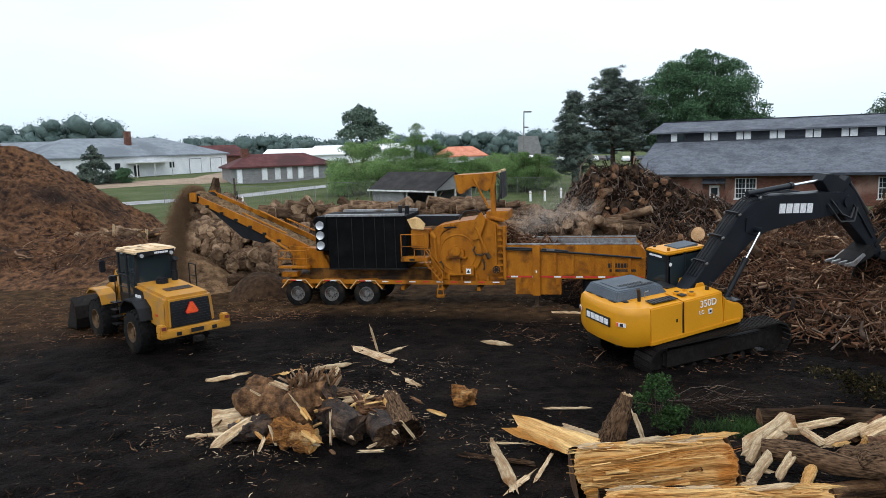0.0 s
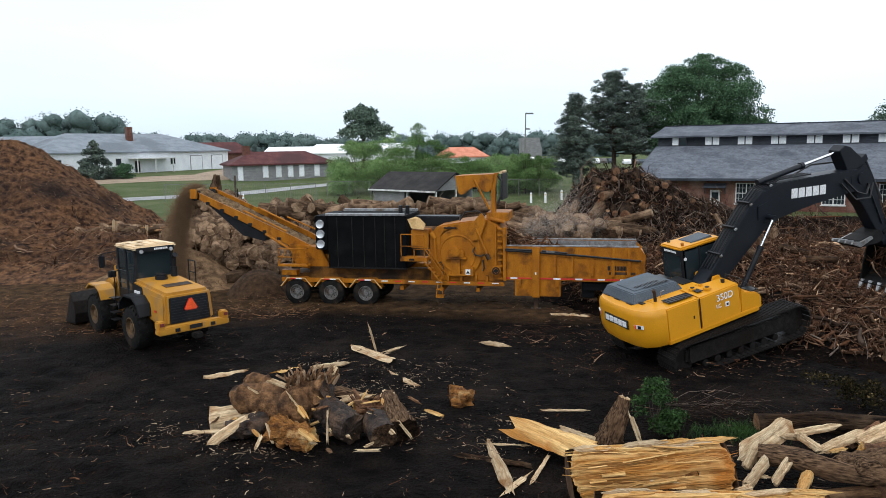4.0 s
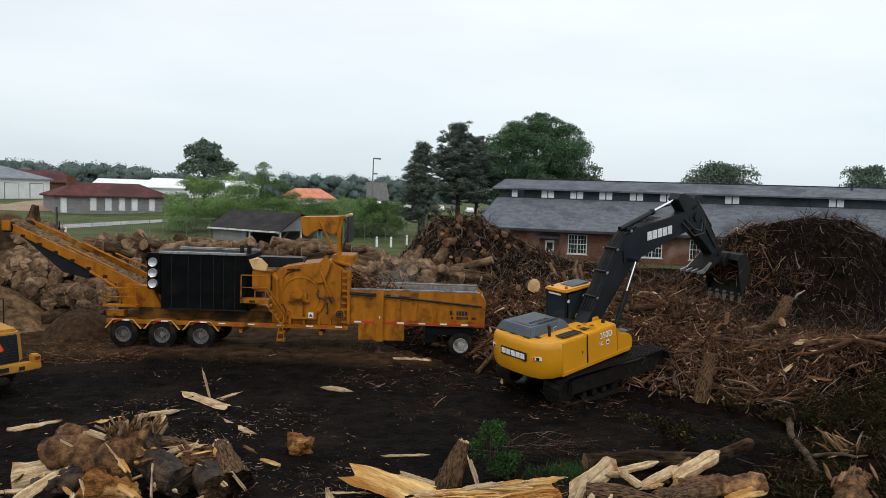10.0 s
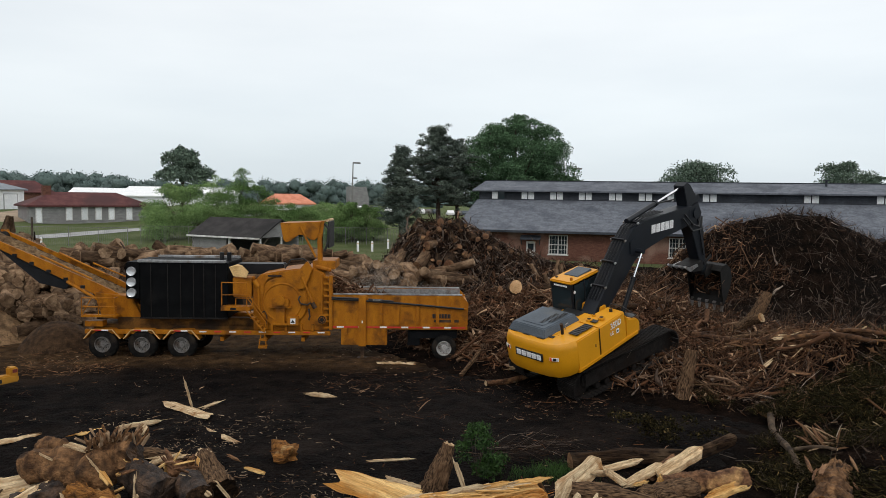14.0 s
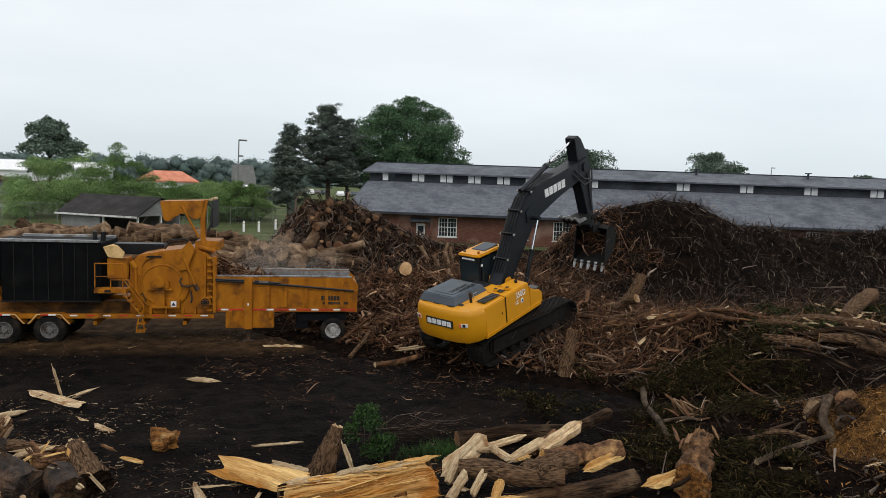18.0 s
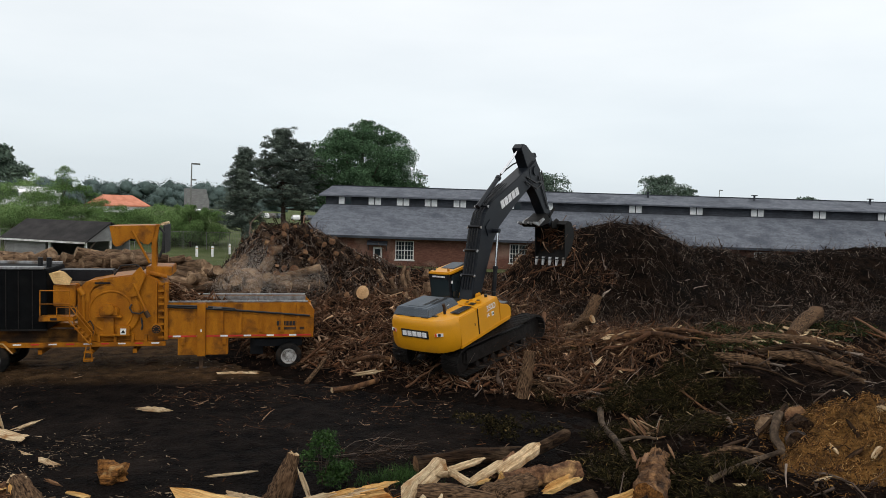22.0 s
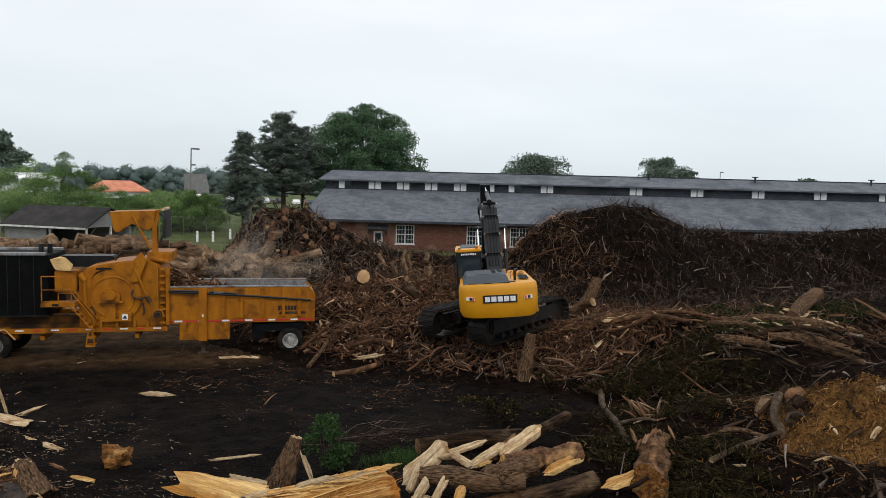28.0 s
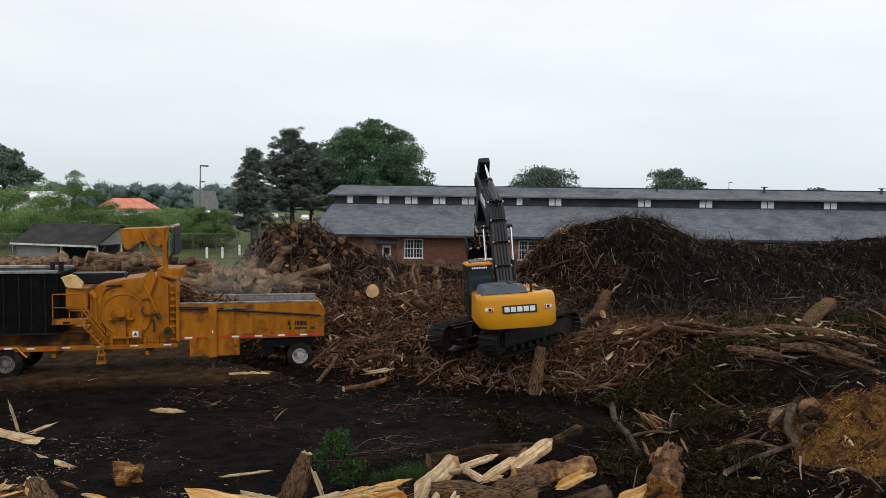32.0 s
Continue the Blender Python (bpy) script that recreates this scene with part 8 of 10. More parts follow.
M["dusty_face"] = surf("dusty_sawn_face", (0.20, 0.125, 0.072), (0.36, 0.245, 0.150), 5, 0.9, 0.3, c3=(0.13, 0.078, 0.044), scale3=2.0, amount3=0.4, vary=0.25)
M["fresh_orange"] = surf("orange_sawn_end_grain", (0.26, 0.11, 0.038), (0.40, 0.20, 0.08), 4, 0.85, 0.2, c3=(0.26, 0.11, 0.04), scale3=2.0, amount3=0.3)
M["grey_branch"] = surf("bare_grey_branch", (0.032, 0.021, 0.013), (0.115, 0.078, 0.050), 7, 0.85, 0.6, c3=(0.022, 0.014, 0.009), scale3=2.0, amount3=0.35, fine=20)
M["fresh_cut"] = surf("fresh_sawn_end_grain", (0.46, 0.27, 0.13), (0.62, 0.40, 0.21), 4, 0.85, 0.15, c3=(0.38, 0.20, 0.085), scale3=2.0, amount3=0.3)
M["end_red"] = surf("reddish_sawn_end_grain", (0.12, 0.062, 0.034), (0.24, 0.130, 0.070), 5, 0.85, 0.2, c3=(0.12, 0.055, 0.028), scale3=2.2, amount3=0.4, vary=0.3)
M["bark_red"] = surf("reddish_torn_bark", (0.060, 0.028, 0.014), (0.20, 0.100, 0.050), 5.0, 0.9, 0.9, c3=(0.45, 0.26, 0.11), scale3=2.2, amount3=0.32, fine=20, vary=0.2, dist=0.03)

def plank(name, p, q, w, th, seed, label, material="pale", tilt=0.0, jag=0.12, curl=0.0, category="split wood", stations=9, tips=None):
    """A torn slab of split wood from p to q: ragged ends and edges, some thickness."""
    g = np.random.default_rng(seed)
    p, q = Vector(p), Vector(q)
    L = (q - p).length
    V, F = [], []
    if stations > 6:
        stations += 5
    point = g.random(2) < 0.35
    if tips:
        point = tips
    skew = g.normal(0, 0.30, 2)
    crest = g.uniform(0.05, 0.9, 3)
    ya, yb = 1.0, 1.0
    for k in range(stations):
        s = k / (stations - 1)
        env = min(1, (0.25 if point[0] else 0.9) + 4.5 * s) * min(1, (0.25 if point[1] else 0.9) + 4.5 * (1 - s))
        ya = 0.8 * ya + 0.2 * (1 + 0.22 * g.normal())
        yb = 0.8 * yb + 0.2 * (1 + 0.22 * g.normal())
        a, b = w / 2 * env * max(0.25, ya + skew[0] * (s - 0.5)), w / 2 * env * max(0.25, yb + skew[1] * (s - 0.5))
        x = (s - 0.5) * L
        zc = curl * (4 * s * (1 - s)) + 0.10 * th * g.normal()
        t = th * 1.3 * env
        end = k in (0, stations - 1)
        top = t * (crest + 0.10 * g.normal(size=3))
        for y, z in ((-a, zc - t * 0.3), (-a * 0.4, zc - t), (b * 0.5, zc - t * 0.8), (b, zc - t * 0.2), (b * 0.6, zc + top[0]), (0.0, zc + top[1]), (-a * 0.6, zc + top[2])):
            V.append((x + (jag * 1.3 * g.normal() if end else 0.012 * g.normal()), y, z))
    n = 7
    for k in range(stations - 1):
        F += [(k * n + i, k * n + (i + 1) % n, (k + 1) * n + (i + 1) % n, (k + 1) * n + i) for i in range(n)]
    F += [tuple(range(n - 1, -1, -1)), tuple((stations - 1) * n + i for i in range(n))]
    ob = part(name, MB().add(V, F), material)
    ob.matrix_basis = lay(p, q) @ pose(0, 0, 0, tilt)
    return tagged(ob, label, category)


def burl(name, p, q, r0, r1, seed, label, material, lump=0.22, fibre=0.05, ends=(True, True), face="stump", category="stump", flute=0.0):
    """A knotted stump or root wad from p to q: lumps, ridged fibres, rounded or broken ends."""
    p, q = Vector(p), Vector(q)
    L = (q - p).length
    n, rings = 40, 30
    off = Vector((seed * 3.7, seed * 1.3, seed * 2.1))
    V, F = [], []
    r = max(r0, r1)
    for k in range(rings):
        t = k / (rings - 1)
        env = 1.0
        if ends[0] and t < 0.28:
            env *= math.sqrt(max(0.02, 1 - (1 - t / 0.28) ** 2))
        if ends[1] and t > 0.72:
            env *= math.sqrt(max(0.02, 1 - (1 - (1 - t) / 0.28) ** 2))
        for i in range(n):
            a = 2 * math.pi * i / n
            c, d = math.cos(a), math.sin(a)
            base = Vector(((t - 0.5) * L / r, c, d))
            f = 1 + lump * 1.6 * noise.noise(base * 1.1 + off) + lump * 0.9 * noise.noise(base * 2.6 + off) + 0.07 * noise.noise(base * 6 + off)
            f += fibre * (1 - 2 * abs(noise.noise(Vector((a * 5.0, t * 1.6, seed)))))
            f += flute * math.sin(5 * a + seed) * (1 - t) ** 1.5
            rr = (r0 + (r1 - r0) * t) * env * f
            x = (t - 0.5) * L
            if k in (0, rings - 1) and not ends[0 if k == 0 else 1]:
                x += 0.16 * r * noise.noise(Vector((c * 3, d * 3, seed + k)))
            V.append((x, rr * c, rr * d))
    for k in range(rings - 1):
        F += [(k * n + i, k * n + (i + 1) % n, (k + 1) * n + (i + 1) % n, (k + 1) * n + i) for i in range(n)]
    F += [tuple(range(n - 1, -1, -1))] if ends[0] else []
    F += [tuple((rings - 1) * n + i for i in range(n))] if ends[1] else []
    ob = part(name, MB().add(V, F), material, smooth=True)
    ob.matrix_basis = lay(p, q)
    tagged(ob, label, category)
    for e, ring, d in ((ends[0], V[:n], -1), (ends[1], V[-n:], 1)):
        if not e:
            c = np.mean(ring, axis=0)
            rows_, fs = list(ring), []
            for j, w in enumerate((0.72, 0.4, 0.0)):
                rows_ += [tuple(c + (np.array(v) - c) * w + np.array([d * 0.10 * r * noise.noise(Vector((i * 0.5, j * 2.0, seed))), 0, 0])) for i, v in enumerate(ring)]
                fs += [(j * n + i, j * n + (i + 1) % n, (j + 1) * n + (i + 1) % n, (j + 1) * n + i) for i in range(n)]
            part("broken_face", MB().add(rows_, fs), face, ob)
    return ob


def limb_run(name, pts, r0, r1, seed, label, bark="bark", face="cut", category="log", rough=0.17):
    """A bent limb or trunk through the given points, tapering, with an uneven skin and cut ends."""
    P = [Vector(v) for v in pts]
    P = [P[0] * 2 - P[1], *P, P[-1] * 2 - P[-2]]
    line = []
    for i in range(1, len(P) - 2):
        for j in range(6):
            t = j / 6
            line.append(0.5 * (2 * P[i] + (P[i + 1] - P[i - 1]) * t + (2 * P[i - 1] - 5 * P[i] + 4 * P[i + 1] - P[i + 2]) * t * t + (3 * P[i] - P[i - 1] - 3 * P[i + 1] + P[i + 2]) * t ** 3))
    line.append(P[-2])
    place = lay(line[0], line[-1])
    back = place.inverted()
    n, V, F = 12, [], []
    for k, c in enumerate(line):
        d = (line[min(k + 1, len(line) - 1)] - line[max(k - 1, 0)]).normalized()
        u = d.cross(Vector((0.12, 0.05, 1))).normalized()
        w = d.cross(u)
        r = r0 + (r1 - r0) * k / (len(line) - 1)
        for i in range(n):
            a = 2 * math.pi * i / n
            f = 1 + rough * (1.5 * noise.noise(Vector((math.cos(a), math.sin(a) + k * 0.22, seed))) + 0.8 * noise.noise(Vector((i * 1.1, k * 0.35, seed + 9))))
            V.append(tuple(back @ (c + (u * math.cos(a) + w * math.sin(a)) * r * f)))
    for k in range(len(line) - 1):
        F += [(k * n + i, k * n + (i + 1) % n, (k + 1) * n + (i + 1) % n, (k + 1) * n + i) for i in range(n)]
    ob = part(name, MB().add(V, F), bark, smooth=True)
    ob.matrix_basis = place
    tagged(ob, label, category)
    for ring in (V[:n], V[-n:]):
        c = np.mean(ring, axis=0)
        part("cut_face", MB().add(list(ring) + [tuple(c)], [(i, (i + 1) % n, n) for i in range(n)]), face, ob, "pale broken end")
    return ob


M["limb_red"] = surf("reddish_wet_limb", (0.030, 0.014, 0.007), (0.125, 0.060, 0.028), 6.0, 0.85, 0.8, c3=(0.24, 0.125, 0.055), scale3=2.4, amount3=0.26, fine=16, vary=0.2, dist=0.03)
M["burl"] = surf("knotted_tan_root_wood", (0.052, 0.025, 0.012), (0.265, 0.138, 0.062), 4.5, 0.8, 1.0, c3=(0.030, 0.016, 0.009), scale3=2.6, amount3=0.42, fine=22, dist=0.06, spec=0.15)
M["wet_bark"] = surf("dark_wet_bark", (0.010, 0.007, 0.006), (0.060, 0.036, 0.023), 5.0, 0.6, 1.0, c3=(0.12, 0.068, 0.038), scale3=3.0, amount3=0.30, fine=24, dist=0.05, spec=0.3)
M["ridged_bark"] = surf("ridged_grey_brown_bark", (0.016, 0.009, 0.006), (0.165, 0.100, 0.056), 13.0, 0.9, 1.0, c3=(0.125, 0.072, 0.040), scale3=1.3, amount3=0.40, fine=14, stretch=(0.55, 2.2, 2.2), dist=0.03, spec=0.08)


def split_log(name, p, q, r, seed, label):
    """A trunk torn along its length: the bark half below, ridged fibres on the open face."""
    g = np.random.default_rng(seed)
    p, q = Vector(p), Vector(q)
    L = (q - p).length
    st, nb = 15, 9
    ob = None
    V, F = [], []
    for k in range(st):
        x = (k / (st - 1) - 0.5) * L + (0.06 * g.normal() if k in (0, st - 1) else 0)
        for i in range(nb):
            a = math.pi + math.pi * i / (nb - 1)
            rr = r * (1 + 0.06 * math.sin(3 * a + 0.4 * k) + 0.03 * g.normal())
            V.append((x, rr * math.cos(a), rr * math.sin(a)))
    for k in range(st - 1):
        F += [(k * nb + i, k * nb + i + 1, (k + 1) * nb + i + 1, (k + 1) * nb + i) for i in range(nb - 1)]
    ob = part(name, MB().add(V, F), "bark", smooth=True)
    ob.matrix_basis = lay(p, q) @ pose(0, 0, 0, 42)
    tagged(ob, label, "split log")
    # fibres: deep ridges and troughs that wander along the face
    m, st2 = 60, 56
    V, F = [], []
    for k in range(st2):
        t = k / (st2 - 1)
        x = (t - 0.5) * L
        for i in range(m):
            y = -r + 2 * r * i / (m - 1)
            edge = 1 - (y / r) ** 2
            drift = y * 4.2 + 1.3 * noise.noise(Vector((x * 0.5, y * 1.5, seed)))
            z = r * 0.55 * edge + 0.16 * r * noise.noise(Vector((x * 0.35, drift, seed + 3))) * 2 + 0.09 * r * (1 - 3 * abs(noise.noise(Vector((x * 0.5, drift * 2.6, seed + 5))))) + 0.05 * r * noise.noise(Vector((x * 2.0, drift * 5, seed + 7)))
            # long cracks where the fibres have parted, and rounded ends
            for c, wide, deep in ((0.52, 0.045, 0.42), (0.02, 0.035, 0.30), (-0.45, 0.045, 0.36)):
                off = (y / r - c - 0.22 * noise.noise(Vector((x * 0.7, c * 9, seed)))) / wide
                z -= r * deep * math.exp(-off * off) * max(0.0, min(1.0, 0.45 + 1.6 * noise.noise(Vector((x * 0.8, c * 5, seed + 9)))))
            tip = abs(2 * t - 1) ** 9
            end = (0.05 * noise.noise(Vector((i * 0.25, seed, k))) + 0.012 * noise.noise(Vector((i * 1.3, seed, k)))) if k in (0, st2 - 1) else 0.0
            V.append((x + end - (2 * t - 1) * tip * 0.16 * abs(y / r) ** 2, y * (1 - 0.10 * tip), z * (0.35 + 0.65 * min(1, 2.2 * edge)) * (1 - 0.55 * tip)))
    for k in range(st2 - 1):
        F += [(k * m + i, k * m + i + 1, (k + 1) * m + i + 1, (k + 1) * m + i) for i in range(m - 1)]
    part("split_face", MB().add(V, F), "fresh", ob, "fresh orange-yellow split face with loose fibres")
    # cream lip along the upper edge, in overlapping torn lengths
    for i in range(6):
        u = -0.37 + 0.74 * i / 5 + 0.03 * g.normal()
        lip = plank("torn_lip", (u * L - 0.36, r * (0.80 + 0.05 * g.normal()), r * 0.30 + 0.03 * g.normal()), (u * L + 0.40, r * (0.82 + 0.06 * g.normal()), r * 0.34 + 0.04 * g.normal()), 0.10 + 0.05 * g.random(), 0.05, seed * 9 + i, "", ("pale", "fresh")[i % 2], 20 * g.normal(), 0.08, category="", tips=(True, True))
        lip.parent = ob
    # torn strips lifting from the face
    for i in range(16):
        l, w, t = g.uniform(0.3, 1.1), g.uniform(0.03, 0.10), g.uniform(0.008, 0.02)
        y = g.uniform(-0.85, 0.85) * r
        c = Vector((g.uniform(-0.46, 0.46) * (L - l), y, r * 0.56 * (1 - (y / r) ** 2) + 0.02 + 0.05 * g.random()))
        sp = part("torn_strip", MB().hexa([(-l / 2, -w * 0.3, -t), (l / 2, -w / 2, -t), (l / 2, w / 2, -t), (-l / 2, w * 0.3, -t), (-l / 2, -w * 0.1, t), (l / 2, -w / 3, t), (l / 2, w / 3, t), (-l / 2, w * 0.1, t)]), "fresh" if i % 4 else "pale", ob)
        sp.matrix_basis = Matrix.Translation(c) @ pose(0, 0, 0, 40 * g.normal(), 5 * g.normal(), 7 * g.normal())
    knot = burl("knot", (0.18 * L, -0.35 * r, r * 0.22), (0.25 * L, -0.40 * r, r * 0.50), 0.11, 0.05, seed, "", "torn_orange", 0.2, 0.1, (True, False), "bark", "")
    knot.parent = ob
    for s, kk in ((-1, 0), (1, st - 1)):
        ring = [(s * L * 0.5, r * 0.98 * math.cos(math.pi + math.pi * i / 8), r * 0.98 * math.sin(math.pi + math.pi * i / 8)) for i in range(9)]
        part("cut_face", MB().add(ring + [(s * L * 0.505, 0, r * 0.25)], [(i, i + 1, 9) for i in range(8)] + [(8, 0, 9)]), "cut", ob)
    n = 70
    P = np.stack([g.uniform(-0.48, 0.48, n) * L, g.uniform(-0.8, 0.8, n) * r, np.zeros(n)], 1)
    P[:, 2] = r * (0.56 * (1 - (P[:, 1] / r) ** 2) - 0.02)
    D = np.stack([np.ones(n), g.normal(0, 0.16, n), g.normal(0.03, 0.06, n)], 1)
    D /= np.linalg.norm(D, axis=1)[:, None]
    Vs, Fs = stick_mesh(P, D, g.uniform(0.2, 0.9, n), g.uniform(0.005, 0.014, n), g.normal(0, 0.03, n), g)
    tagged(bulk("fibre", Vs, Fs, "fresh", parent=ob), kind="stuff")
    return ob


def near_wood():
    # split trunk and slabs in the foreground
    split_log("split_log", (2.30, 12.65, 0.42), (5.32, 12.75, 0.55), 0.54, 11, "big split trunk with bright orange-yellow torn face")
    split_log("split_log", (2.6, 11.7, 0.15), (6.6, 11.5, 0.2), 0.42, 12, "second split trunk lying below the first")
    plank("split_slab", (1.55, 15.25, 0.45), (2.95, 13.8, 0.28), 0.62, 0.10, 21, "orange and cream slab of torn wood", "fresh", 25)
    plank("split_slab", (2.0, 15.0, 0.25), (3.1, 13.9, 0.25), 0.30, 0.07, 22, "thin torn slab beside a larger one", "pale", -20)
    plank("split_slab", (2.65, 15.8, 0.08), (3.35, 14.9, 0.15), 0.14, 0.04, 23, "pale splinter on the mud", "pale", 10)
    plank("split_slab", (2.9, 15.2, 0.06), (3.5, 14.7, 0.1), 0.10, 0.03, 24, "pale splinter on the mud", "pale", 0)
    plank("stick", (2.35, 17.1, 0.03), (3.55, 17.0, 0.04), 0.07, 0.03, 25, "straight white peeled stick on the mud", "pale", 0, 0.02, category="stick")
    plank("split_slab", (0.95, 14.9, 0.05), (1.2, 12.9, 0.05), 0.24, 0.05, 26, "curling pale strip of bark and wood", "pale", 10, curl=0.06)
    plank("split_slab", (1.2, 12.95, 0.04), (1.55, 13.4, 0.06), 0.14, 0.03, 27, "small pale splinter", "pale", 0)
    plank("split_slab", (0.3, 14.5, 0.06), (1.6, 14.0, 0.06), 0.22, 0.06, 28, "grey bark slab on the mud", "bark", 0)
    plank("split_slab", (1.0, 15.05, 0.05), (1.7, 14.95, 0.05), 0.10, 0.04, 29, "pale splinter on the mud", "pale", 0)
    plank("split_slab", (1.6, 13.1, 0.05), (2.1, 14.2, 0.1), 0.09, 0.03, 30, "thin grey splinter on the mud", "pale", 0)
    # slabs and logs to the side of the split trunk
    for i, (p, q, w, th, tilt, tips, mat, what) in enumerate((
            ((5.72, 13.25, 0.42), (7.05, 14.10, 0.80), 0.46, 0.07, 42, (True, False), "pale", "broad cream split slab leaning on the pile"),
            ((5.72, 13.05, 0.36), (6.20, 13.55, 0.66), 0.20, 0.05, 30, (False, True), "pale", "pale edge split from the broad slab"),
            ((7.00, 13.95, 0.62), (8.20, 14.30, 0.66), 0.17, 0.04, 35, (False, True), "pale", "pale pointed slab on the pile"),
            ((6.72, 13.75, 0.66), (7.25, 13.80, 0.62), 0.16, 0.05, 30, (True, False), "pale", "short pale splinter behind the log"),
            ((6.92, 13.62, 0.82), (7.30, 13.36, 0.56), 0.26, 0.07, 25, (True, False), "pale", "grey-cream slab end leaning on the log"),
            ((7.25, 13.35, 0.50), (8.30, 13.75, 0.70), 0.24, 0.07, 25, (True, False), "pale", "cream slab with a bark edge"),
            ((7.35, 13.10, 0.62), (7.75, 13.25, 0.60), 0.12, 0.04, 10, (True, True), "fresh", "orange splinter on the log"),
            ((8.20, 13.55, 0.60), (9.60, 14.10, 0.90), 0.36, 0.08, 35, (False, True), "pale", "long cream plank pointing up from the pile"),
            ((8.10, 13.75, 0.50), (8.90, 14.05, 0.76), 0.26, 0.08, 20, (False, False), "bark_red", "split wood with torn bark"),
            ((5.42, 12.30, 0.36), (5.98, 12.72, 0.64), 0.20, 0.06, 30, (False, False), "pale", "small curled pale slab"),
            ((5.98, 12.40, 0.34), (6.32, 12.62, 0.64), 0.17, 0.05, 50, (False, False), "pale", "small grey slab on edge"),
            ((5.12, 12.02, 0.38), (5.42, 12.10, 0.42), 0.18, 0.07, 15, (False, False), "pale", "short cream block of split wood"),
            ((5.62, 12.65, 0.40), (5.95, 12.55, 0.38), 0.10, 0.03, 20, (True, True), "pale", "pale splinter below the log"),
            ((5.75, 11.95, 0.36), (6.30, 11.75, 0.34), 0.10, 0.03, 10, (True, True), "pale", "pale splinter below the log"),
            ((6.22, 11.95, 0.36), (6.60, 12.40, 0.52), 0.20, 0.08, 25, (False, False), "fresh", "short orange-cream slab under the log"),
            ((8.7, 12.6, 0.42), (9.9, 12.9, 0.55), 0.26, 0.08, 30, (True, False), "fresh", "bark-edged slab at the end of the pile"))):
        plank("split_slab", p, q, w, th, 31 + i, what, mat, tilt, 0.035, tips=tips)
    limb_run("log", ((5.98, 13.10, 0.60), (6.5, 12.80, 0.62), (7.1, 12.3, 0.60), (7.8, 11.95, 0.64)), 0.20, 0.17, 41, "forked knotted brown log lying on the slabs", "ridged_bark", "cut", rough=0.22)
    burl("log", (7.0, 12.5, 0.55), (8.5, 12.75, 0.60), 0.24, 0.22, 42, "thick bark-covered log beside the fork", "ridged_bark", 0.20, 0.07, (True, False), "torn_orange", "log")
    burl("log", (8.0, 13.15, 0.52), (9.9, 13.0, 0.55), 0.20, 0.24, 43, "reddish log with a torn orange end", "bark_red", 0.18, 0.09, (False, False), "fresh", "log")
    burl("knot", (7.25, 12.15, 0.66), (7.75, 12.1, 0.74), 0.20, 0.16, 40, "round knot on the forked log", "ridged_bark", 0.25, 0.06, (True, True), "cut", "log")
    log_between("log", (6.3, 11.8, 0.2), (7.6, 12.0, 0.25), 0.24, 44, "short log under the slabs", bark="stump", wob=0.22)
    log_between("log", (7.6, 11.9, 0.25), (9.6, 12.1, 0.30), 0.26, 49, "dark log under the slabs", wob=0.22)
    limb_run("log", ((7.0, 15.5, 0.22), (8.2, 15.35, 0.30), (9.7, 15.05, 0.28)), 0.24, 0.21, 45, "dark mossy log behind the slabs", "bark", "cut", rough=0.2)
    log_between("log", (8.2, 14.4, 0.2), (11.5, 15.6, 0.35), 0.16, 46, "dark log half sunk in debris", wob=0.25)
    burl("stump", (3.48, 14.95, -0.12), (3.88, 14.95, 1.08), 0.36, 0.12, 47, "leaning flared stump with bark and a torn top", "ridged_bark", 0.20, 0.09, (False, False), "pale", "tree stump", 0.20)
    plank("bark_strip", (3.98, 14.8, 0.75), (4.12, 14.7, 0.30), 0.12, 0.02, 48, "torn pale strip on the stump's side", "pale", 60)
    # heap of stumps
    burl("stump", (-5.22, 16.85, 0.66), (-3.05, 16.1, 0.50), 0.33, 0.44, 51, "big knotted tan-brown root burl on the heap", "burl", 0.20, 0.06)
    burl("stump", (-4.95, 17.3, 0.80), (-4.25, 16.9, 0.82), 0.27, 0.24, 52, "rough brown knob behind the root burl", "burl", 0.22, 0.05)
    burl("stump", (-3.75, 16.55, 0.62), (-2.75, 16.4, 0.82), 0.32, 0.40, 53, "torn root flare with bristling fibres", "burl", 0.30, 0.14, (True, False), "wet_bark")
    burl("stump", (-5.0, 15.75, 0.16), (-4.05, 16.0, 0.28), 0.20, 0.30, 54, "dark broken stump piece under the burl", "wet_bark", 0.25, 0.08, (False, True), "fresh")
    burl("stump", (-3.95, 15.6, 0.26), (-2.95, 15.2, 0.16), 0.28, 0.24, 55, "split stump piece with orange torn face", "torn_orange", 0.34, 0.14, (False, False), "fresh")
    burl("stump", (-3.05, 16.45, 0.52), (-2.08, 15.45, 0.30), 0.30, 0.36, 56, "dark wet stump section", "wet_bark", 0.16, 0.06, (True, False), "wet_bark")
    burl("stump", (-1.00, 15.45, 0.16), (-1.38, 16.45, 0.68), 0.40, 0.20, 57, "flared stump with torn pale top", "ridged_bark", 0.12, 0.05, (False, False), "bark", flute=0.10)
    burl("stump", (-1.36, 15.15, 0.20), (-1.68, 16.0, 0.34), 0.30, 0.33, 58, "stump section with a dark round cut face", "wet_bark", 0.10, 0.05, (False, True), "bark")
    burl("stump", (-2.15, 16.3, 0.34), (-1.45, 16.5, 0.36), 0.22, 0.26, 59, "splintered reddish stump piece", "bark_red", 0.40, 0.16, (False, False), "fresh")
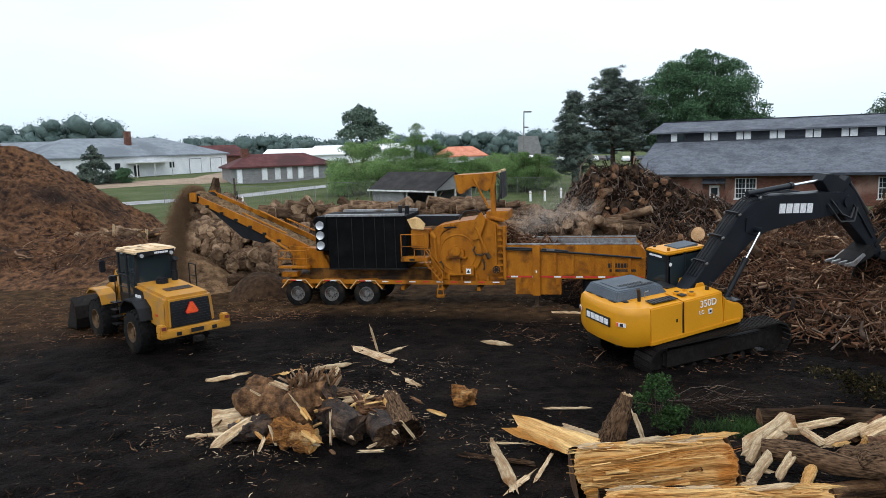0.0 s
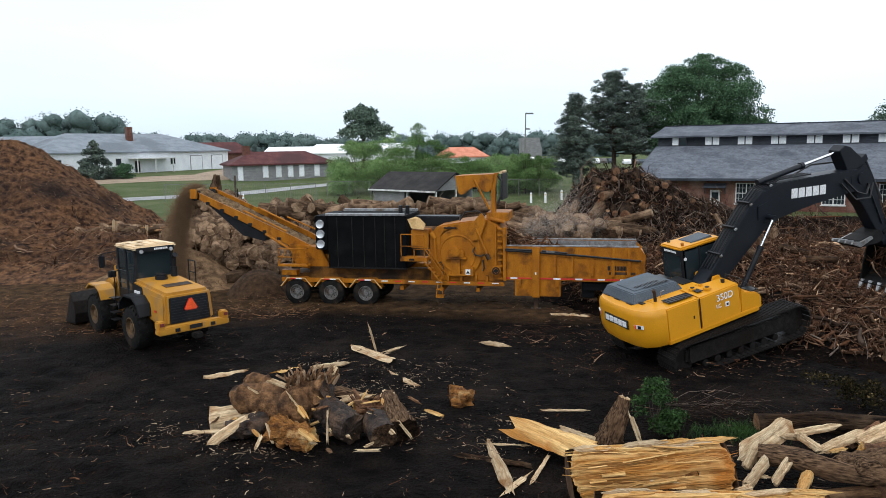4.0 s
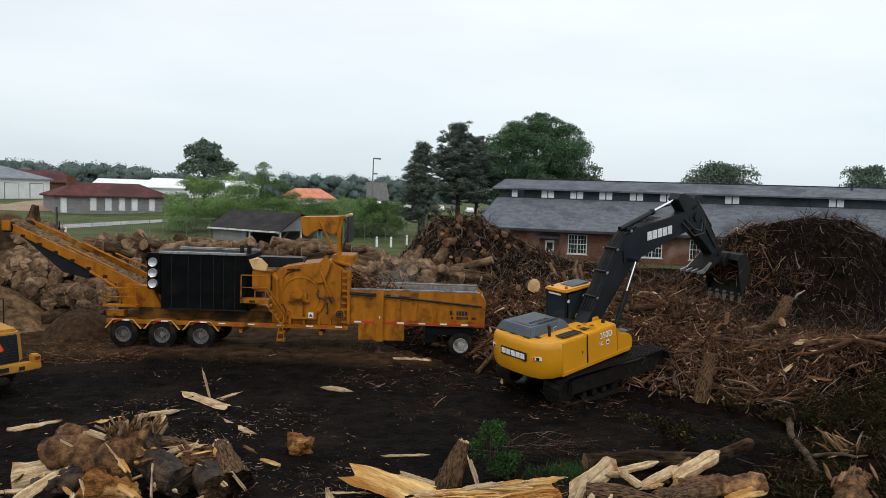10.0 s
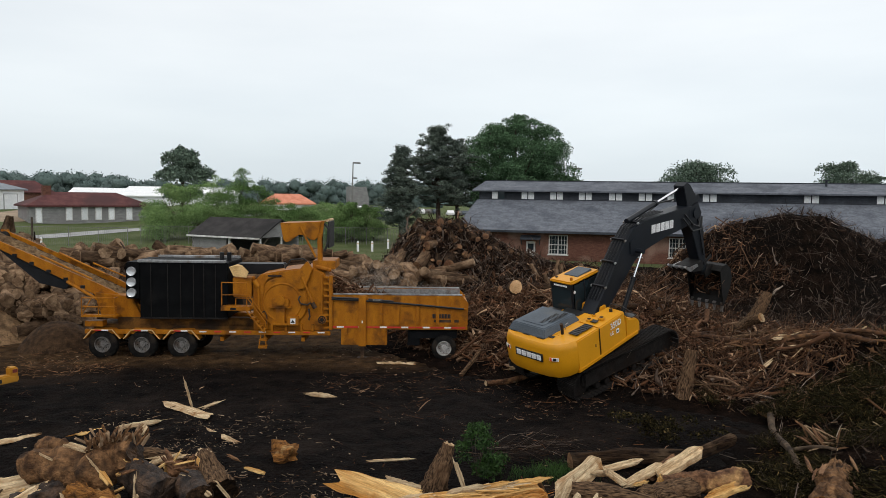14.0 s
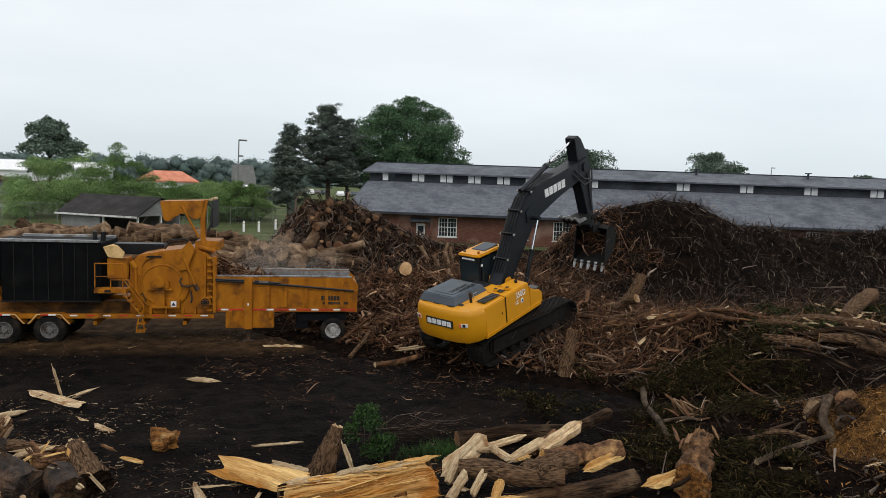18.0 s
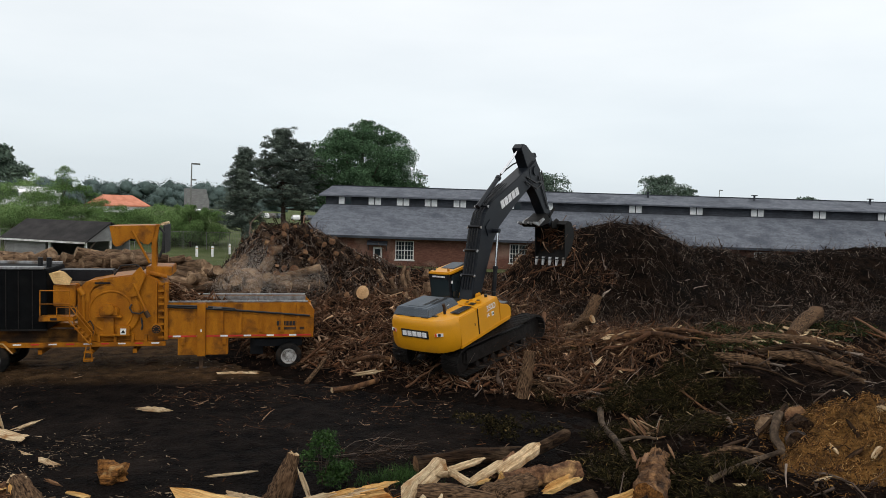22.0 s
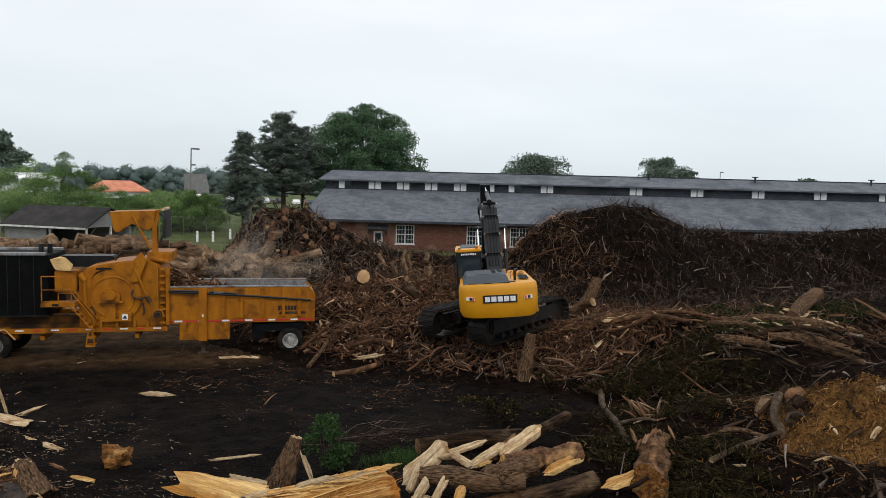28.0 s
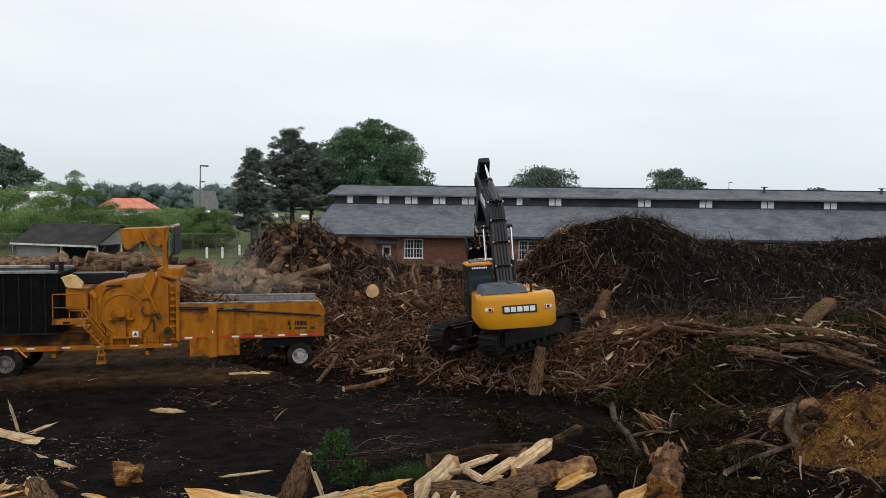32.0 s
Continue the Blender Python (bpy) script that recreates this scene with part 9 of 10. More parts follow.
    limb_run("log", ((-3.25, 18.3, 0.22), (-2.7, 18.05, 0.26), (-2.1, 17.8, 0.18)), 0.14, 0.11, 60, "thick brown log lying behind the heap", "ridged_bark")
    plank("split_slab", (-5.60, 16.35, 0.22), (-4.70, 16.65, 0.30), 0.52, 0.05, 61, "square cream slab against the stump", "pale", 58, 0.02)
    plank("split_slab", (-5.95, 16.0, 0.05), (-5.1, 15.95, 0.08), 0.12, 0.04, 62, "pale splinter beside the heap", "pale", 0)
    plank("split_slab", (-5.25, 15.40, 0.05), (-4.50, 15.85, 0.45), 0.22, 0.05, 63, "curved cream edge of a split piece", "pale", 60, curl=0.10)
    plank("split_slab", (-4.20, 16.75, 1.02), (-3.75, 16.35, 1.00), 0.15, 0.04, 64, "white splinter on the stump", "pale", 30)
    plank("split_slab", (-3.08, 16.6, 0.90), (-2.66, 16.9, 1.24), 0.17, 0.05, 65, "white jagged splinter standing on the roots", "pale", 50, 0.06)
    plank("split_slab", (-2.50, 17.0, 0.45), (-1.90, 17.0, 0.50), 0.15, 0.05, 66, "white splinter behind the heap", "pale", 10)
    plank("split_slab", (-2.45, 16.7, 0.50), (-2.1, 16.9, 0.56), 0.14, 0.05, 67, "white splinter on the heap", "pale", 10)
    plank("split_slab", (-1.50, 16.35, 0.80), (-1.22, 16.25, 0.74), 0.26, 0.05, 68, "cream torn top of a stump", "pale", 20, 0.04)
    # strips of torn bark hanging on the broken edges
    for i, (a, b, w, mat) in enumerate((((-2.66, 15.62, 0.58), (-2.64, 15.35, 0.06), 0.10, "pale"), ((-2.86, 16.1, 0.82), (-2.62, 16.2, 0.66), 0.18, "fresh"), ((-1.72, 15.6, 0.56), (-1.15, 15.1, 0.30), 0.16, "pale"),
                                        ((-1.05, 15.3, 0.50), (-0.78, 15.25, 0.16), 0.10, "pale"), ((-3.98, 15.35, 0.45), (-3.85, 15.25, 0.10), 0.12, "pale"), ((-3.2, 15.1, 0.42), (-2.85, 15.0, 0.22), 0.16, "fresh"),
                                        ((-3.35, 15.75, 0.72), (-3.15, 15.65, 0.48), 0.14, "fresh"), ((-1.9, 16.0, 0.56), (-1.5, 15.9, 0.62), 0.10, "bark_red"), ((-2.0, 16.1, 0.64), (-1.6, 16.2, 0.66), 0.08, "fresh"),
                                        ((-1.1, 16.0, 0.62), (-0.95, 15.5, 0.50), 0.07, "pale"), ((-4.75, 16.55, 0.95), (-4.35, 16.15, 0.90), 0.05, "pale"), ((-3.6, 15.95, 0.92), (-3.3, 15.8, 0.60), 0.06, "pale"))):
        plank("bark_strip", a, b, w, 0.02, 760 + i, "torn strip hanging on a broken edge", mat, 40 * (i % 4), 0.05)
    g = np.random.default_rng(4)
    for i in range(34):
        x, y = -3.2 + g.normal() * 1.2, 15.6 + g.normal() * 0.55
        a, l = g.uniform(0, 6.28), g.uniform(0.15, 0.5)
        plank("splinter", (x, y, 0.10 + 0.12 * g.random()), (x + l * math.cos(a), y + l * math.sin(a), 0.10 + 0.2 * g.random()), g.uniform(0.04, 0.14), 0.03, 700 + i, "torn splinter at the foot of the stump heap", ("pale", "fresh", "cut")[i % 3], g.uniform(-40, 40), 0.04, stations=5)
    for i in range(14):
        x, y = -2.2 + g.normal() * 1.0, 16.0 + g.normal() * 0.3
        l = g.uniform(0.15, 0.4)
        a = g.uniform(0, 6.28)
        plank("splinter", (x, y, 0.62), (x + l * math.cos(a), y + l * math.sin(a), 0.70 + 0.1 * g.random()), g.uniform(0.05, 0.14), 0.03, 740 + i, "orange torn splinter on the stump heap", ("bark_red", "fresh", "cut")[i % 3], g.uniform(-40, 40), 0.04, stations=5)
    for i in range(46):
        q = i / 45
        c = Vector((-3.75 + 1.15 * q, 16.45 + 0.12 * g.normal(), 0.92 + 0.22 * math.sin(math.pi * (0.15 + 0.7 * q))))
        plank("splinter", c, c + Vector((0.10 * g.normal() - 0.06 + 0.16 * q, 0.10 * g.normal(), 0.14 + 0.16 * g.random())), 0.05 + 0.04 * g.random(), 0.025, 800 + i, "bristling tan splinter of the torn roots", ("cut", "burl", "dusty_face")[i % 3], 60 * g.normal(), 0.02, stations=5)
    # loose pieces on the yard
    plank("split_slab", (-3.07, 23.1, 0.10), (-1.6, 21.25, 0.12), 0.46, 0.07, 71, "broad white split slab on the mud", "pale", 0)
    plank("split_slab", (-2.22, 22.5, 0.1), (-2.39, 22.3, 0.95), 0.11, 0.03, 72, "white splinter standing upright", "pale", 0, 0.05)
    plank("split_slab", (-1.85, 22.1, 0.14), (-1.38, 22.45, 0.20), 0.13, 0.04, 73, "pale splinter beside the slab", "pale", 0)
    plank("split_slab", (-1.6, 20.2, 0.05), (-0.95, 19.3, 0.06), 0.17, 0.05, 74, "pale splinter on the mud", "pale", 0)
    plank("split_slab", (1.3, 23.3, 0.05), (2.0, 22.8, 0.07), 0.26, 0.06, 75, "pale slab on the mud", "pale", 0)
    plank("split_slab", (4.3, 27.3, 0.05), (5.6, 26.9, 0.06), 0.28, 0.06, 76, "white slab lying by the grinder", "pale", 0)
    log_between("log_chunk", (0.2, 17.7, 0.18), (0.62, 17.5, 0.22), 0.26, 77, "orange torn chunk of bark and wood", bark="torn_orange", face="torn_orange", wob=0.35, jag=0.12, category="wood chunk")
    plank("split_slab", (-7.0, 20.0, 0.05), (-6.0, 20.6, 0.06), 0.30, 0.06, 78, "pale pink slab on the mud", "pale", 0)
    plank("split_slab", (-4.9, 20.5, 0.05), (-4.5, 20.8, 0.06), 0.22, 0.06, 79, "small orange slab on the mud", "fresh", 0)
    plank("split_slab", (-3.9, 20.9, 0.05), (-2.9, 21.2, 0.08), 0.25, 0.06, 80, "pale slab among brown chips", "pale", 0)
    log_between("log", (-3.0, 18.2, 0.12), (-1.9, 18.0, 0.14), 0.10, 82, "thin dark broken branch on the mud")
    log_between("log", (-2.7, 18.5, 0.10), (-1.6, 17.6, 0.12), 0.09, 83, "thin dark broken branch on the mud")


log_rows()
near_wood()


def debris_logs():
    def dz(x, y):
        return float(max(debris_z(x, y), 0)) + float(ground_z(x, y))

    def drop(x0, y0, x1, y1, r, seed, label, lift=0.0, **k):
        r *= 0.8
        return log_between("log", (x0, y0, dz(x0, y0) + r * 0.6 + lift), (x1, y1, dz(x1, y1) + r * 0.6 + lift), r, seed, label, **k)
    def run(pts, r0, r1, seed, label, **k):
        return limb_run("log", [(x, y, dz(x, y) + up) for x, y, up in pts], r0, r1, seed, label, **k)
    # long trunks along the ridge
    run(((15.9, 24.3, 0.30), (16.6, 22.4, 0.25), (17.1, 21.0, 0.28), (18.0, 19.6, 0.25), (18.7, 18.5, 0.28)), 0.13, 0.08, 201, "long reddish torn trunk across the debris", bark="limb_red", face="fresh")
    run(((16.9, 21.6, 0.18), (17.3, 20.4, 0.15), (17.5, 19.4, 0.05)), 0.10, 0.07, 202, "reddish fork of a torn trunk", bark="limb_red", face="fresh")
    run(((16.2, 23.2, 0.22), (17.0, 22.3, 0.40), (17.6, 21.7, 0.35)), 0.09, 0.07, 220, "brown limb over the torn trunk", bark="ridged_bark")
    run(((17.6, 20.6, 0.30), (18.6, 19.2, 0.36), (19.6, 18.0, 0.34), (20.6, 17.0, 0.30)), 0.07, 0.05, 221, "thin brown trunk along the ridge", bark="limb_red")
    burl("log", (13.05, 20.35, 0.0), (13.45, 20.55, 1.62), 0.24, 0.17, 203, "bark-covered stub standing at the debris edge", "ridged_bark", 0.12, 0.05, (False, False), "bark_red", "log")
    run(((7.5, 23.9, 0.08), (8.4, 24.05, 0.10), (9.3, 24.15, 0.12)), 0.11, 0.09, 204, "reddish log with a stripped pale length", bark="limb_red", face="pale")
    plank("split_slab", (8.4, 23.98, 0.42), (9.3, 24.1, 0.45), 0.15, 0.04, 205, "white torn face of a log", "pale", 70)
    run(((8.9, 26.0, 0.10), (9.7, 25.6, 0.22), (10.4, 25.2, 0.10)), 0.10, 0.07, 206, "pale brown log lying on the sticks", bark="limb_red", face="pale")
    run(((6.9, 25.0, 0.05), (7.5, 25.7, 0.30), (8.0, 26.3, 0.45)), 0.09, 0.07, 207, "grey branch leaning on the sticks", bark="ridged_bark")
    run(((20.3, 18.5, 0.25), (21.4, 17.6, 0.28), (22.8, 16.4, 0.25)), 0.19, 0.16, 208, "thick brown log with a rough bark end", bark="ridged_bark", face="pale")
    run(((20.2, 17.0, 0.15), (20.9, 16.6, 0.42), (21.7, 15.9, 0.45), (22.6, 15.2, 0.25)), 0.10, 0.08, 209, "smooth dark arched limb over the fronds", bark="bark")
    run(((20.4, 16.7, 0.18), (21.2, 15.9, 0.20), (22.1, 15.0, 0.20)), 0.15, 0.19, 210, "long olive-brown log with a pale sawn end", bark="ridged_bark", face="fresh")
    run(((20.9, 15.7, 0.05), (21.6, 15.1, 0.10), (22.2, 14.5, 0.05)), 0.14, 0.12, 222, "dark log under the sawn one", bark="bark", face="cut")
    run(((22.4, 17.4, 0.15), (23.6, 17.9, 0.40), (25.0, 18.4, 0.75)), 0.24, 0.30, 211, "thick ribbed trunk leaning up from the debris", bark="ridged_bark")
    run(((19.2, 18.2, 0.15), (20.0, 17.5, 0.28), (20.6, 17.1, 0.22)), 0.11, 0.10, 212, "short log with a pale torn end", bark="ridged_bark", face="pale")
    run(((18.9, 17.6, 0.10), (19.5, 16.9, 0.18), (20.1, 16.4, 0.08)), 0.17, 0.13, 213, "brown trunk half buried in brush", bark="ridged_bark")
    run(((14.5, 18.0, 0.10), (13.6, 16.8, 0.28), (12.85, 15.6, 0.20), (12.2, 14.4, 0.30), (11.7, 13.4, 0.12)), 0.10, 0.07, 214, "crooked bare grey branch through the fronds", bark="grey_branch", face="pale")
    run(((12.3, 14.5, 0.25), (12.5, 13.9, 0.40), (12.7, 13.5, 0.35)), 0.05, 0.03, 215, "bare grey side branch", bark="grey_branch", face="pale")
    burl("log", (12.40, 13.15, 0.50), (10.5, 11.3, 0.38), 0.25, 0.34, 216, "torn brown trunk with a splintered orange end", "burl", 0.26, 0.15, (False, False), "torn_orange", "log")
    plank("split_slab", (9.6, 11.6, 0.35), (11.0, 11.9, 0.42), 0.34, 0.08, 291, "torn cream slab by the bark trunk", "fresh", 20)
    run(((12.5, 11.55, 0.12), (13.5, 11.55, 0.18), (14.6, 11.45, 0.20)), 0.07, 0.055, 217, "bare grey pole over the debris", bark="grey_branch", face="pale")
    run(((19.6, 26.0, 0.0), (20.1, 26.0, 0.75), (20.6, 26.1, 1.45)), 0.28, 0.20, 218, "torn root trunk standing in the brush", bark="ridged_bark", face="pale", rough=0.25)
    run(((18.4, 25.2, 0.1), (18.6, 24.6, 0.5), (18.7, 24.0, 0.8)), 0.24, 0.18, 219, "grey torn stump in the brush", bark="ridged_bark", face="pale", rough=0.25)
    # loose bark and splinters along the ridge
    gr = np.random.default_rng(78)
    for i in range(90):
        k = gr.random()
        x, y = 16.2 + 6.6 * k + 0.55 * gr.normal(), 21.6 - 5.2 * k + 0.55 * gr.normal()
        a, l = gr.normal(-0.7, 0.6), gr.uniform(0.15, 0.75)
        x1, y1 = x + l * math.cos(a), y + l * math.sin(a)
        plank("splinter", (x, y, dz(x, y) + 0.12 + 0.25 * gr.random()), (x1, y1, dz(x1, y1) + 0.12 + 0.30 * gr.random()), gr.uniform(0.04, 0.15), 0.03, 1100 + i, ("reddish bark piece along the ridge", "torn brown piece along the ridge", "cream splinter along the ridge")[i % 3], ("bark_red", "burl", "pale")[i % 3], gr.uniform(-40, 60), 0.05, stations=5)
    for i in range(9):
        c = Vector((11.6 + 0.35 * gr.normal(), 12.3 + 0.3 * gr.normal(), 0.72 + 0.10 * gr.normal()))
        plank("splinter", c, c + Vector((0.35 + 0.1 * gr.normal(), 0.3 + 0.12 * gr.normal(), 0.05 + 0.10 * gr.normal())), 0.05 + 0.06 * gr.random(), 0.025, 1200 + i, "bark strip lifting from the torn trunk", ("burl", "bark_red", "cut")[i % 3], 40 * gr.normal(), 0.04, stations=5)
    # bent limbs and root arms through the near debris
    gb = np.random.default_rng(77)
    for i in range(52):
        x, y = gb.uniform(12.5, 28), gb.uniform(11.5, 24.5)
        if debris_z(x, y) < 0.2 or saw_z(x, y) > 0.1:
            continue
        a = gb.normal(-0.85, 0.7) + (math.pi if gb.random() < 0.5 else 0)
        l = gb.uniform(0.5, 1.5)
        b = a + gb.normal(0, 0.28)
        r = gb.uniform(0.025, 0.085)
        pts = ((x, y, 0.08), (x + l * math.cos(a), y + l * math.sin(a), 0.10 + 0.25 * gb.random()), (x + l * math.cos(a) + l * math.cos(b), y + l * math.sin(a) + l * math.sin(b), 0.05 + 0.4 * gb.random()))
        run(pts, r, r * 0.6, 900 + i, "bent limb tangled in the debris", bark=("limb_red", "ridged_bark", "bark", "ridged_bark")[i % 4], face="cut")
    # a freshly broken stub, splinters fanning out
    for i in range(20):
        c = Vector((13.1 + 0.25 * gb.normal(), 14.3 + 0.25 * gb.normal(), dz(13.1, 14.3) + 0.15))
        plank("splinter", c, c + Vector((-0.25 + 0.2 * gb.normal(), 0.2 + 0.2 * gb.normal(), 0.22 + 0.14 * gb.normal())), 0.03 + 0.03 * gb.random(), 0.02, 980 + i, "tan splinter of a broken stub", ("cut", "bark_red", "cut", "dusty_face")[i % 4], 50 * gb.normal(), 0.03, stations=5)
    for i, (x, y, l) in enumerate(((15.5, 30.5, 1.4), (16.4, 31.8, 1.2), (13.2, 31.0, 1.1), (17.2, 29.0, 1.4), (14.4, 34.5, 1.5), (18.2, 31.5, 1.0), (12.0, 36.0, 1.2), (9.5, 33.5, 1.1))):
        a = i * 2.4
        drop(x, y, x + l * math.cos(a), y + l * math.sin(a), 0.20 + 0.03 * (i % 3), 230 + i, "brown log end showing in the brush", 0.25)
    g = np.random.default_rng(8)
    for i in range(26):
        x, y = g.uniform(13.5, 24), g.uniform(15, 22)
        a = g.uniform(0, 6.28)
        l = g.uniform(0.2, 0.6)
        z = dz(x, y) + 0.25
        plank("splinter", (x, y, z), (x + l * math.cos(a), y + l * math.sin(a), z + g.normal(0, 0.1)), g.uniform(0.03, 0.09), 0.025, 400 + i, "pale splinter on the debris", "pale" if i % 3 else "cut", 0, 0.04, stations=5)
    # sawdust heap with stump ends
    def on(x, y, up=0.0):
        return Vector((x, y, max(float(saw_z(np.array(x), np.array(y))), dz(x, y)) + up))
    for i, (x0, y0, x1, y1, r0, r1, up, mat, f) in enumerate(((16.9, 12.9, 16.1, 12.2, 0.30, 0.28, 0.10, "ridged_bark", "cut"), (17.0, 12.2, 16.60, 11.75, 0.16, 0.15, 0.05, "torn_orange", "fresh_orange"), (16.2, 12.2, 15.5, 11.6, 0.30, 0.30, 0.0, "bark", "bark"),
                                                              (15.7, 11.9, 15.1, 11.4, 0.22, 0.24, -0.02, "wet_bark", "bark"), (16.0, 13.0, 15.4, 12.5, 0.22, 0.26, 0.05, "ridged_bark", "dusty_face"), (17.6, 12.6, 17.0, 12.1, 0.20, 0.18, 0.12, "ridged_bark", "cut"),
                                                              (17.4, 10.9, 16.9, 10.6, 0.12, 0.10, 0.04, "ridged_bark", "pale"), (18.4, 11.5, 17.9, 11.1, 0.16, 0.15, 0.05, "ridged_bark", "pale"))):
        burl("stump", on(x0, y0, up), on(x1, y1, up + 0.12), r0, r1, 260 + i, "stump end on the crest of the sawdust heap", mat, 0.16, 0.06, (True, False), f)
    limb_run("log", ((15.53, 12.3, 1.55), (15.02, 12.0, 1.15), (14.82, 11.6, 0.92), (14.6, 11.25, 0.60)), 0.11, 0.08, 271, "crooked grey branch against the heap", "grey_branch", "pale")
    limb_run("log", ((16.3, 12.7, 1.55), (15.6, 12.5, 1.35), (14.9, 12.4, 1.05)), 0.07, 0.05, 272, "dark limb across the heap's crest", "bark", "pale")
    for i in range(14):
        x, y = 15.6 + g.normal() * 1.0, 10.6 + g.normal() * 0.9
        a = g.uniform(0, 6.28)
        l = g.uniform(0.15, 0.5)
        plank("splinter", on(x, y, 0.05), on(x + l * math.cos(a), y + l * math.sin(a), 0.08), g.uniform(0.05, 0.16), 0.04, 460 + i, "bark piece on the sawdust heap", ("bark", "pale", "stump")[i % 3], 0, 0.03, stations=5)


def saw_z(x, y):
    d = np.hypot((x - 16.9) * 0.92 + (y - 10.9) * 0.25, (y - 10.9) * 0.9) / 3.1 + fbm(x, y, 0.55, 2, 83) * 0.35
    return 2.0 * np.clip(1 - d ** 1.3, -0.2, 1) + (fbm(x, y, 0.8, 3, 81) * 1.3 + fbm(x, y, 2.6, 3, 82) * 0.6) * np.clip(1.3 - d, 0, 1)


heap("sawdust_heap", 12.5, 22, 6.5, 15, 0.09, saw_z, "sawdust", "heap of yellow-brown sawdust and bark", "sawdust heap")
debris_logs()


# ---- green growth ----
def growth():
    g = np.random.default_rng(12)
    bl = [(4.72 + (0.12 + 0.24 * (1 - k)) * g.normal() + 0.25 * (1 - k), 15.7 + g.normal() * 0.22, 0.10 + 1.05 * k, 0.11 + 0.13 * g.random()) for k in g.random(40) ** 1.2]
    t = thing("shrub", pose(0, 0, 0), "leafy green shrub growing from the mud", "shrub")
    V, F = leaf_cloud(bl, 4200, 0.036, 3, inner=0.3)
    bulk("foliage", V, F, "leaf", parent=t)
    st = MB()
    for b in bl[:12]:
        st.cyl((4.75, 15.7, 0), b[:3], 0.014, 0.005, 5)
    part("stem", st, "limb", t)
    bl = [(10.2 + g.normal() * 0.7, 16.9 + g.normal() * 0.5, 0.1 + 0.5 * g.random(), 0.18 + 0.1 * g.random()) for _ in range(22)]
    t = thing("shrub", pose(0, 0, 0), "low straggling green vine at the debris edge", "shrub")
    V, F = leaf_cloud(bl, 1800, 0.045, 4)
    bulk("foliage", V, F, "frond", parent=t)
    # grass blades
    n = 700
    x, y = 6.6 + g.normal(0, 0.6, n), 15.4 + g.normal(0, 0.25, n)
    P = np.stack([x, y, ground_z(x, y) + 0.08], 1)
    D = np.stack([g.normal(0, 0.5, n), g.normal(0, 0.5, n), np.ones(n)], 1)
    D /= np.linalg.norm(D, axis=1)[:, None]
    V, F = stick_mesh(P, D, g.uniform(0.12, 0.34, n), g.uniform(0.004, 0.009, n), g.normal(0, 0.1, n), g, rings=3)
    tagged(bulk("grass_tuft", V, F, "leaf"), "tufts of green grass on the mud", "grass", kind="stuff")
    # a bare forked branch lying behind the shrub
    n = 16
    x, y = g.uniform(4.9, 7.4, n), 16.6 + g.normal(0, 0.20, n)
    P = np.stack([x, y, 0.14 + 0.22 * g.random(n)], 1)
    D = np.stack([np.ones(n), g.normal(-0.08, 0.12, n), g.normal(-0.02, 0.08, n)], 1)
    D /= np.linalg.norm(D, axis=1)[:, None]
    Ln, R = g.uniform(0.8, 2.2, n), g.uniform(0.006, 0.014, n)
    p2, d2, l2, r2 = side_twigs(P, D, Ln, R, 7, g, 0.45)
    P, D, Ln, R = np.concatenate([P, p2]), np.concatenate([D, d2]), np.concatenate([Ln, l2]), np.concatenate([R, r2])
    V, F = stick_mesh(P, D, Ln, R, g.normal(0, 0.05, len(P)), g)
    tagged(bulk("bare_twigs", V, F, "twig"), "bare forked branches lying behind the shrub", "twigs", kind="stuff")
    # fronds over the near debris
    bl = []
    while len(bl) < 560:
        x, y = g.uniform(11, 31), g.uniform(9, 22)
        if debris_z(x, y) > 0.1 and fbm(np.array(x), np.array(y), 0.45, 2, 93) > 0.02 and not (12.8 < x < 16 and y > 20.2) and saw_z(x, y) < 0.3:
            bl.append((x, y, float(debris_z(x, y)) + 0.10, 0.22 + 0.35 * g.random()))
    V, F = leaf_cloud(bl, 44000, 0.10, 6, squash=0.5, thin=0.10, inner=0.2)
    low = []
    while len(low) < 260:
        x, y = g.uniform(10.8, 18.5), g.uniform(10.5, 18.5)
        if debris_z(x, y) > 0.05 and saw_z(x, y) < 0.25 and fbm(np.array(x), np.array(y), 0.6, 2, 94) > -0.06:
            low.append((x, y, float(debris_z(x, y)) + 0.12, 0.20 + 0.28 * g.random()))
    V2, F2 = leaf_cloud(low, 30000, 0.08, 16, squash=0.55, thin=0.10, inner=0.15)
    tagged(bulk("green_fronds", V2, F2, "frond"), "dark olive fronds over the near debris", "fronds", kind="stuff")
    tagged(bulk("green_fronds", V, F, "frond"), "dark green fronds drying over the debris", "fronds", kind="stuff")
    V, F = leaf_cloud([b for b in bl if b[0] > 19 and b[1] > 15], 9000, 0.05, 7, squash=0.45, thin=0.3, inner=0.5)
    tagged(bulk("green_fronds", V, F, "leaf"), "fresh green sprigs over the debris", "fronds", kind="stuff")


growth()

# ---- small stuff on the yard ----
M["saw_bits"] = surf("yellow_bark_shreds", (0.7, 0.7, 0.7), (1.2, 1.15, 1.1), 2.0, 0.95, 0.1, tones=((0.0, (0.030, 0.014, 0.006)), (0.35, (0.115, 0.054, 0.016)), (0.80, (0.27, 0.135, 0.038)), (0.97, (0.36, 0.20, 0.065)), (1.0, (0.60, 0.42, 0.20))))
M["chips_brown"] = surf("shredded_brown_wood", (0.085, 0.043, 0.021), (0.26, 0.140, 0.068), 1.0, 0.95, 0.1, fine=8, vary=0.6, island=True)


